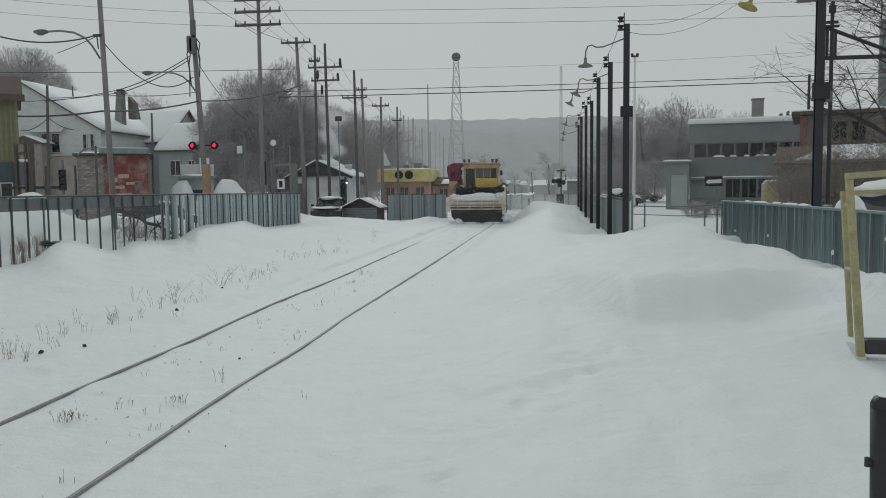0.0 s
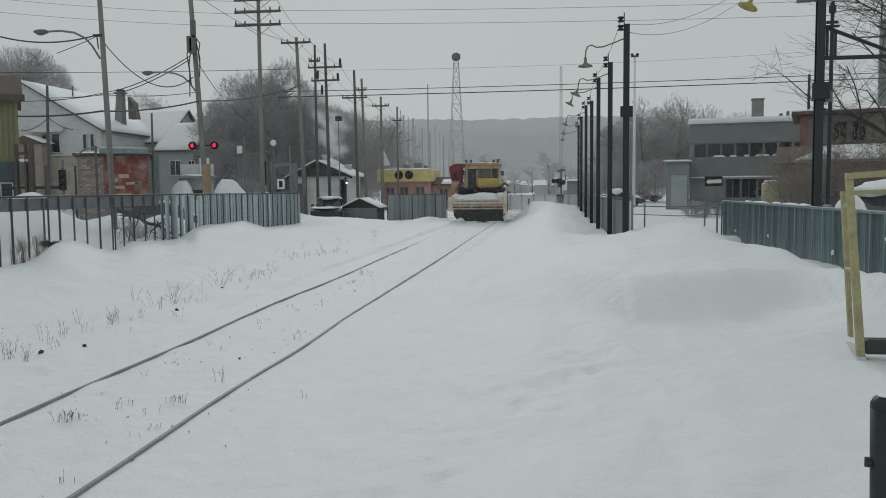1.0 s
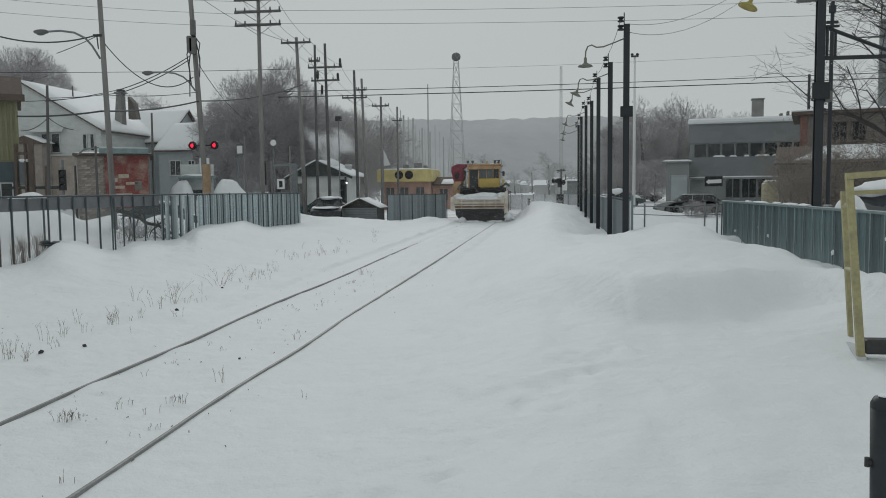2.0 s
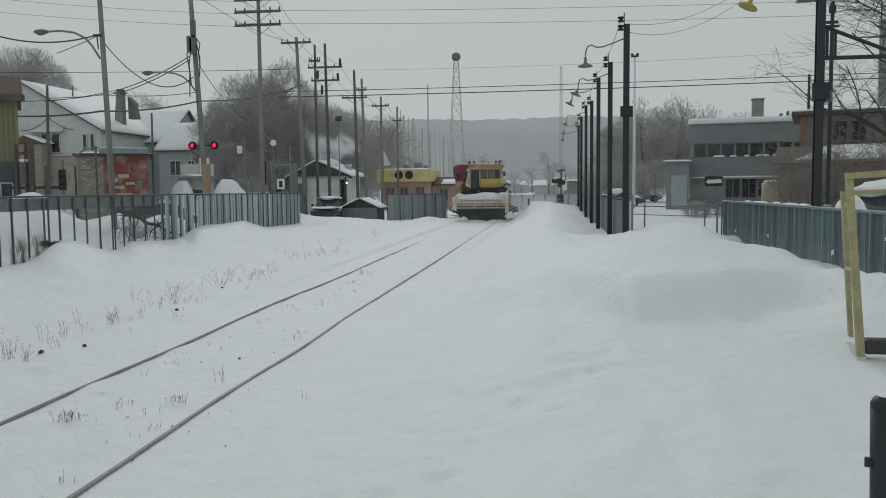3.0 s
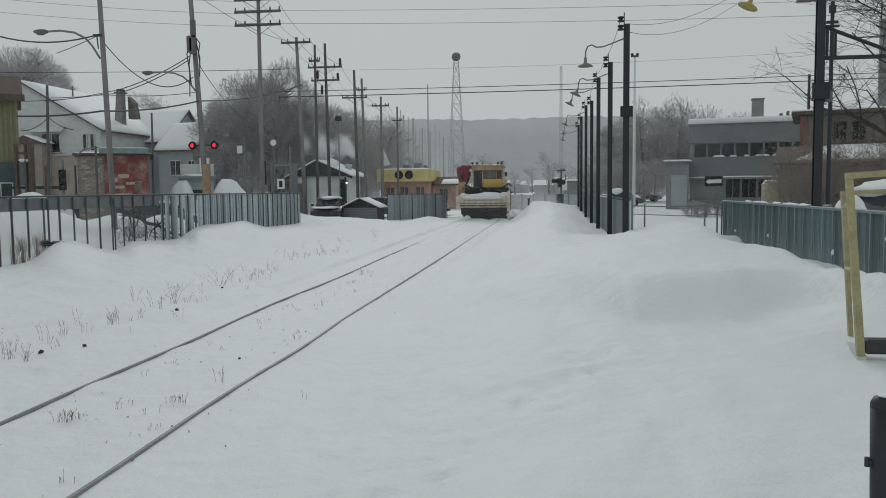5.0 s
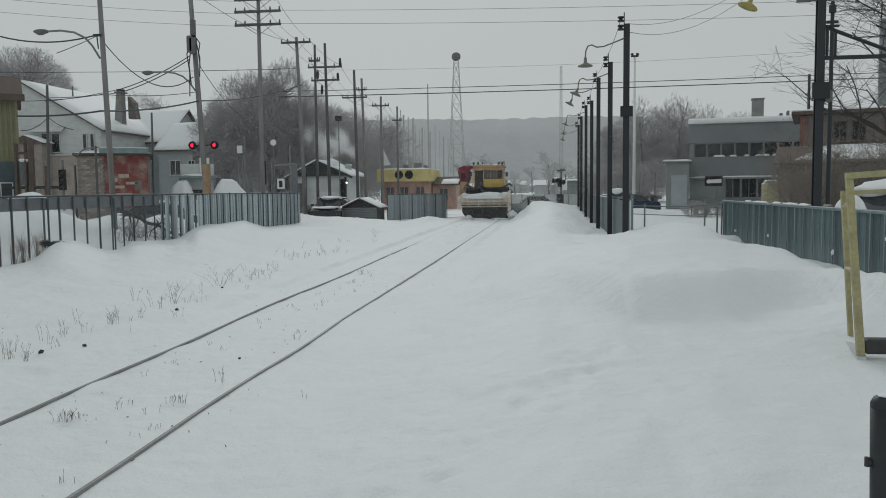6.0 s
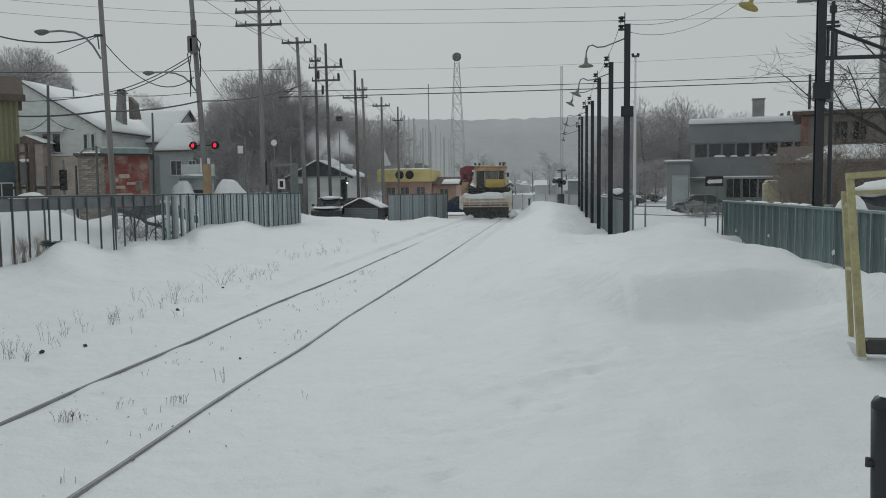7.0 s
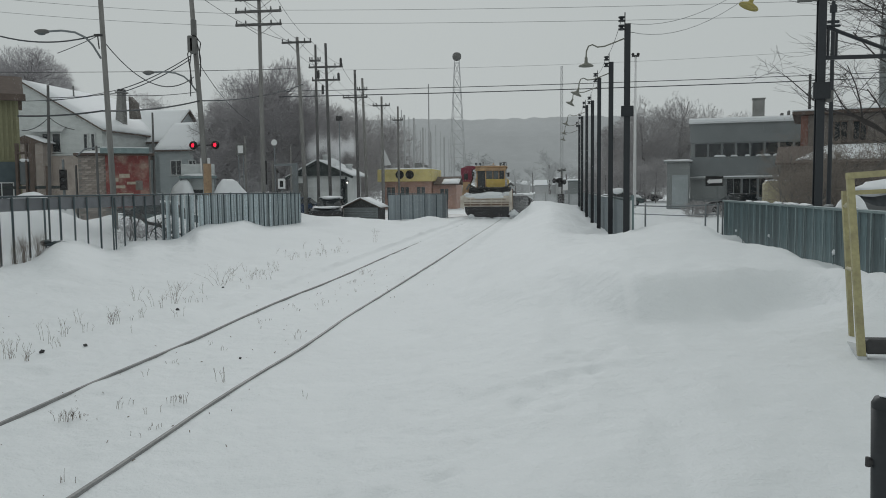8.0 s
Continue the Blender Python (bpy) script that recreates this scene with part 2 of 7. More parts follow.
            verts.append((x + v.co.x * rx * k, y + v.co.y * ry * k, z + v.co.z * rz * k))
        faces = [[v.index for v in f.verts] for f in bm.faces]
        bm.free()
        return self.add(verts, faces)

    def mesh(self, name, material, smooth=False, normals=True):
        me = bpy.data.meshes.new(name)
        me.from_pydata(self.v, [], self.f)
        if normals and len(self.f) < 60000:
            bm = bmesh.new()
            bm.from_mesh(me)
            bmesh.ops.recalc_face_normals(bm, faces=bm.faces)
            bm.to_mesh(me)
            bm.free()
        me.materials.append(material)
        if smooth:
            me.polygons.foreach_set("use_smooth", [True] * len(me.polygons))
        me.update()
        return me


def part(name, geo, material, parent, label="", smooth=False, at=None):
    ob = new(name, geo.mesh(name, material, smooth))
    ob.parent = parent
    if at is not None:
        ob.location = at
    return tagged(ob, label=label) if label else ob


def piece(name, mesh, parent, at, turn=0.0):
    ob = new(name, mesh)
    ob.parent = parent
    ob.location = at
    ob.rotation_euler = (0, 0, turn)
    return ob


def thing(name, label, category, at=(0, 0, 0), turn=0.0, group="", kind=""):
    ob = new(name)
    ob.empty_display_size = 0.2
    ob.location, ob.rotation_euler = at, (0, 0, radians(turn))
    return tagged(ob, label, category, group, kind)


def solo(name, geo, material, label, category, group="", kind="", smooth=False, at=(0, 0, 0)):
    ob = new(name, geo.mesh(name, material, smooth))
    ob.location = at
    return tagged(ob, label, category, group, kind)


def sag(p, q, drop, n=14):
    p, q = Vector(p), Vector(q)
    return [p.lerp(q, i / n) - Vector((0, 0, drop * 4 * (i / n) * (1 - i / n))) for i in range(n + 1)]


def swing(ob, x, y, degrees):
    """Turn a thing, built in the world's axes, about an upright line."""
    p, q = Vector((x, y, 0)), Matrix.Rotation(radians(degrees), 3, "Z")
    ob.rotation_euler, ob.location = (0, 0, radians(degrees)), p - q @ p


def ease(a, b, x):
    k = min(1.0, max(0.0, (x - a) / (b - a)))
    return k * k * (3 - 2 * k)


# ---- snow-covered ground ----
TRACK_X = -3.84
MOUNDS = [  # x, y, half-width across, half-width along, height
    (2.9, 18.2, 1.0, 2.0, 0.34), (3.7, 14.6, 0.85, 1.8, -0.08), (4.5, 11.5, 0.7, 1.8, 0.12), (2.2, 12.5, 1.0, 1.4, 0.10), (3.0, 20.5, 1.0, 1.2, 0.15),
    (-12.3, 19.3, 0.9, 0.9, 0.40), (-11.9, 16.5, 1.6, 5.0, -0.12), (-12.2, 32.0, 0.9, 1.5, 0.42), (-12.1, 23.8, 1.2, 2.4, -0.24), (-12.2, 28.3, 0.8, 1.0, 0.14), (-12.2, 38.3, 0.8, 1.2, -0.2),
    (-15.2, 16.5, 1.3, 4.0, 1.2), (-15.2, 22.0, 1.2, 2.8, 0.95), (-15.2, 26.6, 1.1, 1.8, 0.62), (-15.4, 30.5, 1.2, 1.6, 0.6), (-14.2, 42.0, 1.0, 2.0, 0.4), (-9.0, 43.0, 1.6, 2.5, 0.12), (-7.2, 47.6, 1.0, 1.6, 0.36),
    (6.4, 33.0, 2.5, 2.0, 0.06), (9.0, 40.0, 2.0, 2.0, 0.08), (-0.6, 51.5, 1.0, 1.5, 0.10), (3.4, 8.8, 0.7, 1.0, 0.22), (4.3, 8.0, 0.6, 0.8, 0.2),
]


RIGHT_BANK = ([11.76, 12.19, 12.68, 13.44, 14.56, 15.40, 16.31, 17.84, 19.63, 20.37, 22.31], [0.60, 0.59, 0.65, 0.70, 0.70, 0.61, 0.52, 0.62, 0.65, 0.76, 0.69])  # along the corrugated fence: y, snow height
LEFT_BANK = ([16.77, 17.42, 18.06, 18.65, 19.17, 19.92, 21.08, 22.30, 22.63, 25.06, 26.32, 26.67, 26.88, 29.62, 31.53, 34.01, 36.84, 39.59], [0.32, 0.36, 0.42, 0.72, 0.80, 0.73, 0.36, 0.34, 0.50, 0.37, 0.49, 0.45, 0.73, 0.73, 0.81, 0.39, 0.35, 0.31])  # along the chain-link fence


def height(x, y):
    """The snow's surface."""
    deck = 0.45 + 0.36 * ease(5, 19, y)
    bank = y - 8.7 - 0.9 * (1 - ease(0.0, 1.2, x)) ** 2 - 0.75 * ease(1.7, 2.7, x) + 1.9 * ease(3.0, 3.9, x) + 0.45 * noise.noise((x * 1.3, 7, 0)) + 0.12 * noise.noise((x * 4.0, y * 2.0, 0))
    deck += 0.44 * ease(0.0, 1.0 + 1.9 * (1 - ease(-0.3, 1.4, x + 0.4 * noise.noise((3, y * 0.8, 0)))), bank) * ease(-2.4, 1.3, x) * (1 - ease(12, 19, y))
    end = ease(46.0, 49.5, y)
    deck += 0.25 * ease(36.0, 49.5, y) * (1 - ease(1.7, 2.4, x))
    side = 0.5 * ease(-2.7 + 0.25 * noise.noise((0, y * 0.25, 3)), 0.2, x) + 0.5 * ease(-2.6, 1.5, x)
    side += end * (0.62 * ease(-2.6, -1.4, x) + 0.38 * ease(-1.6, -1.05, x) - side)
    z = deck * side * (1 - ease(53.0, 55.0, y)) * (1 - ease(6.0, 8.5, x) * 0.5)
    left = x - TRACK_X
    gap = min(abs(left + 0.92), abs(left - 0.74))
    if x < TRACK_X:
        z += 0.06 * ease(-1.64, -1.75, left + 0.05 * noise.noise((1, y * 0.5, 4))) - 0.06 * ease(-1.95, -3.4, left) + 0.48 * ease(-3.2, -8.4, left) * (1 - ease(44, 50, y))
    for mx, my, wx, wy, h in MOUNDS:
        a, b = (x - mx) / wx, (y - my) / wy
        if a * a + b * b < 9:
            z += h * math.exp(-a * a - b * b)
    if x > 3.2 and y < 24:
        foot = float(np.interp(y, *RIGHT_BANK))
        z += (foot - z) * ease(3.2, 4.45, x + 0.2 * noise.noise((2, y * 0.9, 0))) * (1 - ease(21.5, 23.5, y)) * ease(7.5, 9.5, y)
    z -= (0.4 * ease(-0.1, 1.85, x) + 0.15 * ease(2.1, 2.8, x)) * ease(20.2 + 2.3 * ease(2.1, 2.6, x), 25.5 + ease(2.1, 2.6, x), y) * (1 - ease(52, 54, y)) * (1 - 0.5 * ease(6.0, 8.5, x))
    if -15 < x < -8.8 and 12 < y < 44:
        near = (1 - ease(0.6, 3.6 if x > -12.5 else 2.0, abs(x + 12.5))) * ease(13, 16, y) * (1 - ease(38.5, 42, y))
        z += (float(np.interp(y * 12.5 / -x, *LEFT_BANK)) - z) * near
    off = ease(1.15, 2.2, abs(left))
    street = ease(52, 54.5, y) * (1 - ease(62, 64.5, y))
    rough = (0.18 + 0.82 * off) * (1 - 0.8 * street) * (1 if y < 70 else 0.3)
    z += rough * (0.05 * noise.fractal((x * 0.45, y * 0.22, 1.0), 1.0, 2.0, 3) + 0.036 * noise.fractal((x * 2.2, y * 1.3, 5.0), 0.9, 2.0, 4))
    if x < -5.4:
        z += (1 - ease(45, 50, y)) * (0.03 * noise.fractal((x * 2.6, y * 2.0, 11.0), 0.8, 2.0, 3) + 0.05 * max(0.0, noise.noise((x * 1.1, y * 0.8, 13.0))))
    # old trodden dents, half blown in
    t = noise.noise((x * 6.5, y * 4.6, 9.0))
    trod = math.exp(-((x + 1.0 - 0.48 * (y - 4.3)) / 0.34) ** 2) * ease(3.2, 3.8, y) * (1 - ease(7.0, 8.5, y))
    z -= 0.11 * trod * max(0.0, t - 0.06)
    z += 0.035 * ease(-0.12, 0.12, y - 6.75 - 0.55 * x + 0.2 * noise.noise((x * 1.5, 3, 3))) * ease(-1.3, -0.5, x) * (1 - ease(0.3, 1.4, x)) * (1 - ease(7.5, 10, y))
    if abs(left) < 1.3:
        z += 0.03 * noise.noise((x * 3.0, y * 1.2, 2.0)) * (1 if gap > 0.12 else 0.06) + (0.012 if gap > 0.12 else -0.002)
        far = ease(21, 30, y)
        z += (far if gap > 0.14 else 0.0) * (0.03 * noise.noise((x * 2.5, y * 1.6, 4.0)) + 0.05 * max(0.0, noise.noise((x * 1.2, y * 0.8, 8.0))))
        z += (0.017 if left > 0 else 0.03) * ease(23, 33, y) * (1.0 + 0.25 * noise.noise((left * 0.2, y * 0.25, 2.0)))
        if gap > 0.14:
            z += 0.02 * noise.noise((x * 8.0, y * 5.0, 1.5)) + 0.012 * noise.noise((x * 15.0, y * 10.0, 2.5))
        if abs(left + 0.92) < 0.12:
            z += 0.022 * math.exp(-((y - 7.6) / 0.25) ** 2) + 0.03 * max(0.0, noise.noise((1.0, y * 0.9, 6.0)) - 0.15)
    if y > 70:
        z *= 0.6
    return z


def spread_axis(parts):
    out = []
    for a, b, step in parts:
        out += list(np.arange(a, b, step))
    return out


GX = spread_axis([(-3400, -600, 700), (-600, -100, 125), (-100, -40, 10), (-40, -18, 1.5), (-18, -11.5, 0.3), (-11.5, -5.6, 0.15), (-5.6, -1.8, 0.1), (-1.8, 0.9, 0.06), (0.9, 5.2, 0.1), (5.2, 12, 0.4), (12, 40, 4), (40, 120, 20), (120, 700, 145), (700, 3500, 700)])
GY = spread_axis([(-200, -20, 45), (-20, 2, 2), (2, 9, 0.07), (9, 25, 0.18), (25, 56, 0.4), (56, 70, 1.5), (70, 130, 6), (130, 600, 60), (600, 4900, 600)])
ground = Geo()
ground.v = [(x, y, height(x, y)) for y in GY for x in GX]
ground.f = [(j * len(GX) + i, j * len(GX) + i + 1, (j + 1) * len(GX) + i + 1, (j + 1) * len(GX) + i) for j in range(len(GY) - 1) for i in range(len(GX) - 1)]
solo("ground", ground, SNOW, "wind-packed white snow over track bed and platform", "snow", kind="structure", smooth=True)

# slushy cross street
street_sheet = Geo()
SX, SY = spread_axis([(-60, -12, 3), (-12, 14, 0.4), (14, 61, 3)]), spread_axis([(54.6, 62.6, 0.4)])
street_sheet.v = [(x, y, height(x, y) + 0.02) for y in SY for x in SX]
street_sheet.f = [(j * len(SX) + i, j * len(SX) + i + 1, (j + 1) * len(SX) + i + 1, (j + 1) * len(SX) + i) for j in range(len(SY) - 1) for i in range(len(SX) - 1)]
solo("road", street_sheet, SLUSH, "cross street with grey driven slush over snow", "road", kind="structure", smooth=True)

# rails, just proud of the packed snow
RAIL_LINES = [  # y, x of each rail
    ([6.2, 6.6, 7.0, 7.6, 8.1, 8.7, 9.4, 10.2, 11.2, 12.6, 14.0, 15.6, 17.6, 20.6, 23.5], [-4.700, -4.710, -4.730, -4.780, -4.770, -4.720, -4.730, -4.740, -4.770, -4.840, -4.840, -4.790, -4.750, -4.780, -4.830]),
    ([4.7, 5.9, 6.9, 7.8, 8.9, 10.0, 11.7, 13.5, 16.0, 22.7], [-3.100, -3.110, -3.160, -3.170, -3.110, -3.090, -3.170, -3.140, -3.130, -3.100])]
for side, line in zip((-0.92, 0.74), RAIL_LINES):
    rail = thing("rail", "worn dark steel rail showing through the snow", "rail", (TRACK_X + side, 0, 0), group="rails of the track")
    head, web = Geo(), Geo()
    prev = None
    for k in range(0, 173):
        y = -20.15 + k * 0.47
        wob = sum(float(np.interp(y + d, *line)) for d in (-1.1, -0.5, 0, 0.5, 1.1)) / 5 - TRACK_X - side + 0.004 * noise.noise((0.3, y * 1.3, side))
        ring = [(-0.017 + wob, y, -0.01), (-0.015 + wob, y, 0.024), (0.015 + wob, y, 0.024), (0.017 + wob, y, -0.01)]
        n = len(head.v)
        head.v += ring
        if k:
            head.f += [(n - 4 + i, n - 4 + (i + 1) % 4, n + (i + 1) % 4, n + i) for i in range(4)]
    web.box(-0.07, 0.07, -20, 60, -0.12, -0.1, 0.004)
    part("railhead", head, RAIL, rail)
    part("web", web, RAIL_WEB, rail)

# wooded ridge across the valley; its haze is mixed into the colour
ridge = Geo()
nx = 640
for j, (yy, k) in enumerate([(1900, 0.0), (2100, 0.32), (2350, 0.7), (2600, 1.0), (3000, 0.9)]):
    for i in range(nx):
        x = -3200 + 6400 * i / (nx - 1)
        top = 226 + 14 * noise.fractal((x * 0.0011, 0.4, 0), 1, 2, 4) - 0.012 * x - 26 * ease(100, 700, x) + 5.0 * noise.noise((x * 0.03, j, 0)) + 2.5 * noise.noise((x * 0.11, j, 5))
        ridge.v.append((x, yy + 60 * noise.noise((x * 0.003, j, 4)), k * top + (10 * noise.noise((x * 0.01, j * 3.0, 1)) if 0 < k < 1 else 0)))
ridge.f = [(j * nx + i, j * nx + i + 1, (j + 1) * nx + i + 1, (j + 1) * nx + i) for j in range(4) for i in range(nx - 1)]
solo("backdrop", ridge, HILL, "long wooded ridge, painted pale for the winter haze", "hill", kind="structure", smooth=True)


# ---- platform: lamp posts, fences, frame, bollard ----
def lamp_post(x, y, base, top, lamp=True, box=False, arm=1.0, enamel=None, pipe=False, tilt=0.0):
    post = thing("platform_lamp_post", "black steel lamp post with a gooseneck lamp, standing in snow" if lamp else "black steel platform post with two spool insulators, standing in snow", "lamp post", (x, y, base), group="lamp posts along the platform")
    h = top - base
    w = 0.07
    part("post", Geo().box(-w, w, -w, -w + 0.022, -0.4, h, 0.003).box(-w, w, w - 0.022, w, -0.4, h, 0.003).box(-0.02, 0.02, -w + 0.02, w - 0.02, -0.4, h, 0.003), BLACK_STEEL, post)
    part("insulator_rod", Geo().tube([(-0.07, -0.09, h - 0.3), (-0.07, -0.09, h + 0.26)], 0.014), BLACK_STEEL, post)
    for dz in (0.1, -0.1):
        part("spool_insulator", Geo().lathe([(0.0, -0.06), (0.075, -0.06), (0.08, -0.03), (0.045, -0.012), (0.045, 0.012), (0.08, 0.03), (0.075, 0.06), (0.0, 0.06)], 12, (-0.15, -0.09, h + dz)), BLACK_STEEL, post)
    if lamp:
        s = arm
        lean = radians(tilt)
        neck = [(-0.06, 0, h - 0.34), (-0.3 * s, 0, h - 0.43), (-0.55 * s, 0, h - 0.52), (-0.72 * s, 0, h - 0.53), (-0.84 * s, 0, h - 0.47), (-0.93 * s, 0, h - 0.50), (-0.98 * s, 0, h - 0.62), (-0.99 * s, 0, h - 0.78)]
        part("gooseneck", Geo().tube(neck, 0.018, 8), GREY_STEEL if enamel is None else enamel, post)
        part("shade", Geo().lathe([(0.0, 0.0), (0.035, 0.0), (0.042, -0.11), (0.06, -0.135), (0.165, -0.185), (0.185, -0.21), (0.18, -0.222), (0.14, -0.195), (0.0, -0.16)], 16), enamel or LAMP_GREY, post, "enamelled shallow-cone lamp shade", smooth=True, at=(-0.99 * s, 0, h - 0.77)).rotation_euler = (0, lean, 0)
    if box:
        j = part("junction_box", Geo().box(-0.15, 0.15, -0.13, -0.075, h - 2.24, h - 1.98, 0.01), BLACK_STEEL, post)
        part("lid", Geo().box(-0.12, 0.12, -0.145, -0.131, h - 2.2, h - 2.02, 0.005), BLACK_STEEL, j)
    if pipe:
        part("conduit", Geo().tube([(0.11, -0.02, -0.2), (0.11, -0.02, 0.85)], 0.025, 8), SIGN_WHITE, post, "white plastic conduit")
    return post


POST_Y = [20.2 + 5.45 * i for i in range(7)]
POST_TOP = [5.95, 5.87, 6.12, 5.85, 6.2, 6.1, 6.05]
for i, y in enumerate(POST_Y):
    lamp_post(1.87 + 0.02 * math.sin(i * 2.3), y, height(1.87, y) - 0.06, POST_TOP[i], lamp=i != 3, box=i == 0, enamel=LAMP_GREY, pipe=i == 0, tilt=(0, 24, 28, 0, 22, 18, 15)[i])
right_post = lamp_post(4.87, 15.5, height(4.87, 15.5), 6.22, True, False, 1.2, LAMP_YELLOW, tilt=24)
part("junction_box", Geo().box(-0.15, 0.15, -0.15, -0.075, 2.95, 3.25, 0.012), BLACK_STEEL, right_post)
part("cable_box", Geo().box(0.08, 0.2, -0.1, 0.05, 2.9, 3.1, 0.01), GREY_STEEL, right_post)
part("bracket", Geo().tube([(-0.07, 0, 4.72), (-0.38, 0, 4.74)], 0.02).box(-0.42, -0.16, -0.04, 0.04, 4.70, 4.76), GREY_STEEL, right_post)
gantry = thing("sign_bracket", "black steel bracket arms braced to a platform post", "bracket", (4.87, 15.5, 0))
part("lower_arm", Geo().box(0.08, 2.2, -0.03, 0.03, 4.26, 4.33), BLACK_STEEL, gantry)
part("brace", Geo().tube([(0.1, 0, 4.84), (1.13, 0, 4.41), (2.0, 0, 4.05)], 0.035, 6), BLACK_STEEL, gantry)
part("strut", Geo().box(0.1, 0.14, -0.03, 0.03, 4.33, 4.84), BLACK_STEEL, gantry)
part("strut", Geo().box(0.24, 0.28, -0.03, 0.03, 4.33, 4.78), BLACK_STEEL, gantry)
part("cap_plate", Geo().box(0.08, 0.32, -0.04, 0.04, 4.84, 4.88), BLACK_STEEL, gantry)
back_pole = thing("steel_pole", "dark steel pole behind the corrugated fence", "pole", (7.85, 24, 0.3))
part("shaft", Geo().tube([(0, 0, -0.3), (0, 0, 6.8)], [0.065, 0.05], 10), BLACK_STEEL, back_pole)
part("crossbar", Geo().box(-0.16, 0.16, -0.03, 0.03, 6.2, 6.28), BLACK_STEEL, back_pole)
part("collar", Geo().lathe([(0.06, 0), (0.1, 0), (0.1, 0.2), (0.06, 0.2)], 10, (0, 0, 6.5)), BLACK_STEEL, back_pole)


def chain_link(geo, length, z0, z1, pitch=0.06, r=0.0026):
    """Two sets of slanting wires, along x."""
    h = z1 - z0
    for s in (1, -1):
        k = -h
        while k < length + h:
            a, b = (k, z0), (k + h, z1)
            if s < 0:
                a, b = (k + h, z0), (k, z1)
            (xa, za), (xb, zb) = a, b
            if xa > xb:
                xa, za, xb, zb = xb, zb, xa, za
            if xb > 0 and xa < length:
                if xa < 0:
                    za += (zb - za) * (0 - xa) / (xb - xa)
                    xa = 0
                if xb > length:
                    zb = za + (zb - za) * (length - xa) / (xb - xa)
                    xb = length
                n = len(geo.v)
                for x, z in ((xa, za), (xb, zb)):
                    geo.v += [(x, -r, z - r), (x, r, z), (x, -r, z + r)]
                geo.f += [(n, n + 1, n + 4, n + 3), (n + 1, n + 2, n + 5, n + 4), (n + 2, n, n + 3, n + 5)]
            k += pitch * 1.414
    return geo


def slat_mesh(name, w, d, h, material):
    return Geo().box(-w / 2, w / 2, -d / 2, d / 2, 0, h, 0.004).mesh(name, material)


def line_thing(name, label, category, a, b, **kw):
    """A thing whose x runs along the ground from a to b."""
    turn = math.degrees(math.atan2(b[1] - a[1], b[0] - a[0]))
    return thing(name, label, category, (a[0], a[1], 0), turn, **kw), math.hypot(b[0] - a[0], b[1] - a[1])


rnd = random.Random(7)


def fallen_bough(x, y0, z0, y1, z1, seed):
    """A dead bough leaning down, with crooked side branches."""
    rs = random.Random(seed)
    b = thing("fallen_bough", "dark dead bough leaning on the snowbank behind the fence", "branch", (x, y0, 0))
    n = 7
    pts = [Vector((rs.uniform(-0.06, 0.06), (y1 - y0) * i / n, z0 + (z1 - z0) * i / n + rs.uniform(-0.08, 0.08))) for i in range(n + 1)]
    part("stem", Geo().tube(pts, [0.075 - 0.006 * i for i in range(n + 1)], 7), TWIG_DARK, b)
    for i in range(1, n + 1):
        for k in range(3):
            d = Vector((rs.uniform(-0.2, 0.3), rs.uniform(-0.5, 0.5), rs.uniform(-0.45, 0.4)))
            q = pts[i] + d * 0.6
            part("side_branch", Geo().tube([pts[i], q, q + d * 0.5 + Vector((0, rs.uniform(-0.2, 0.2), rs.uniform(-0.2, 0.1)))], [0.035, 0.022, 0.008], 4), TWIG_DARK, b)


fallen_bough(-13.0, 22.8, 1.42, 27.0, 0.45, 5)

# chain-link fence along the street
fence, length = line_thing("chain_link_fence", "old chain-link fence with dark posts and blue-grey slats, drifted with snow", "fence", (-12.6, 13.5), (-12.6, 39.6))
part("chain_link", chain_link(Geo(), length, 0.15, 1.9, 0.055, 0.0017), WIRE_MESH, fence, "grey woven wire").update_tag()
part("top_rail", Geo().tube([(0, 0, 1.92), (length * 0.5, 0, 1.915), (length, 0, 1.86)], 0.024, 8), FENCE_DARK, fence)
post_me = Geo().tube([(0, 0, 0), (0, 0, 1.85), (0, 0, 1.9)], [0.028, 0.028, 0.016], 8).mesh("fence_post", FENCE_DARK, True)
slat_a, slat_b, slat_e = slat_mesh("slat", 0.062, 0.02, 1.72, FENCE_DARK), slat_mesh("slat", 0.092, 0.012, 1.7, FENCE_BLUE), slat_mesh("slat", 0.092, 0.012, 1.68, FENCE_MID)
for k in range(42):
    x = 0.16 + 0.622 * k
    if k % 3 == 0:
        piece("fence_post", post_me, fence, (x, 0, 0.05))
    else:
        piece("slat", slat_a, fence, (x + rnd.uniform(-0.05, 0.05), -0.01, 0.17 + rnd.uniform(-0.02, 0.03)))
    if k in (5, 8, 13):
        piece("slat", slat_a, fence, (x + 0.14, -0.01, 0.12))
x = 11.3
while x < length - 0.05:
    piece("slat", slat_e if rnd.random() < 0.3 else slat_b, fence, (x, 0.014, 0.17 + rnd.uniform(-0.02, 0.03)))
    x += rnd.choice([0.095, 0.1, 0.1, 0.21 if x < 14 else 0.105])
# wind netting behind the nearest bays
part("fence_band", Geo().box(0.2, 11.2, 0.03, 0.036, 1.57, 1.88, 0.002), FENCE_BAND, fence, "dark grey netting band under the top rail")
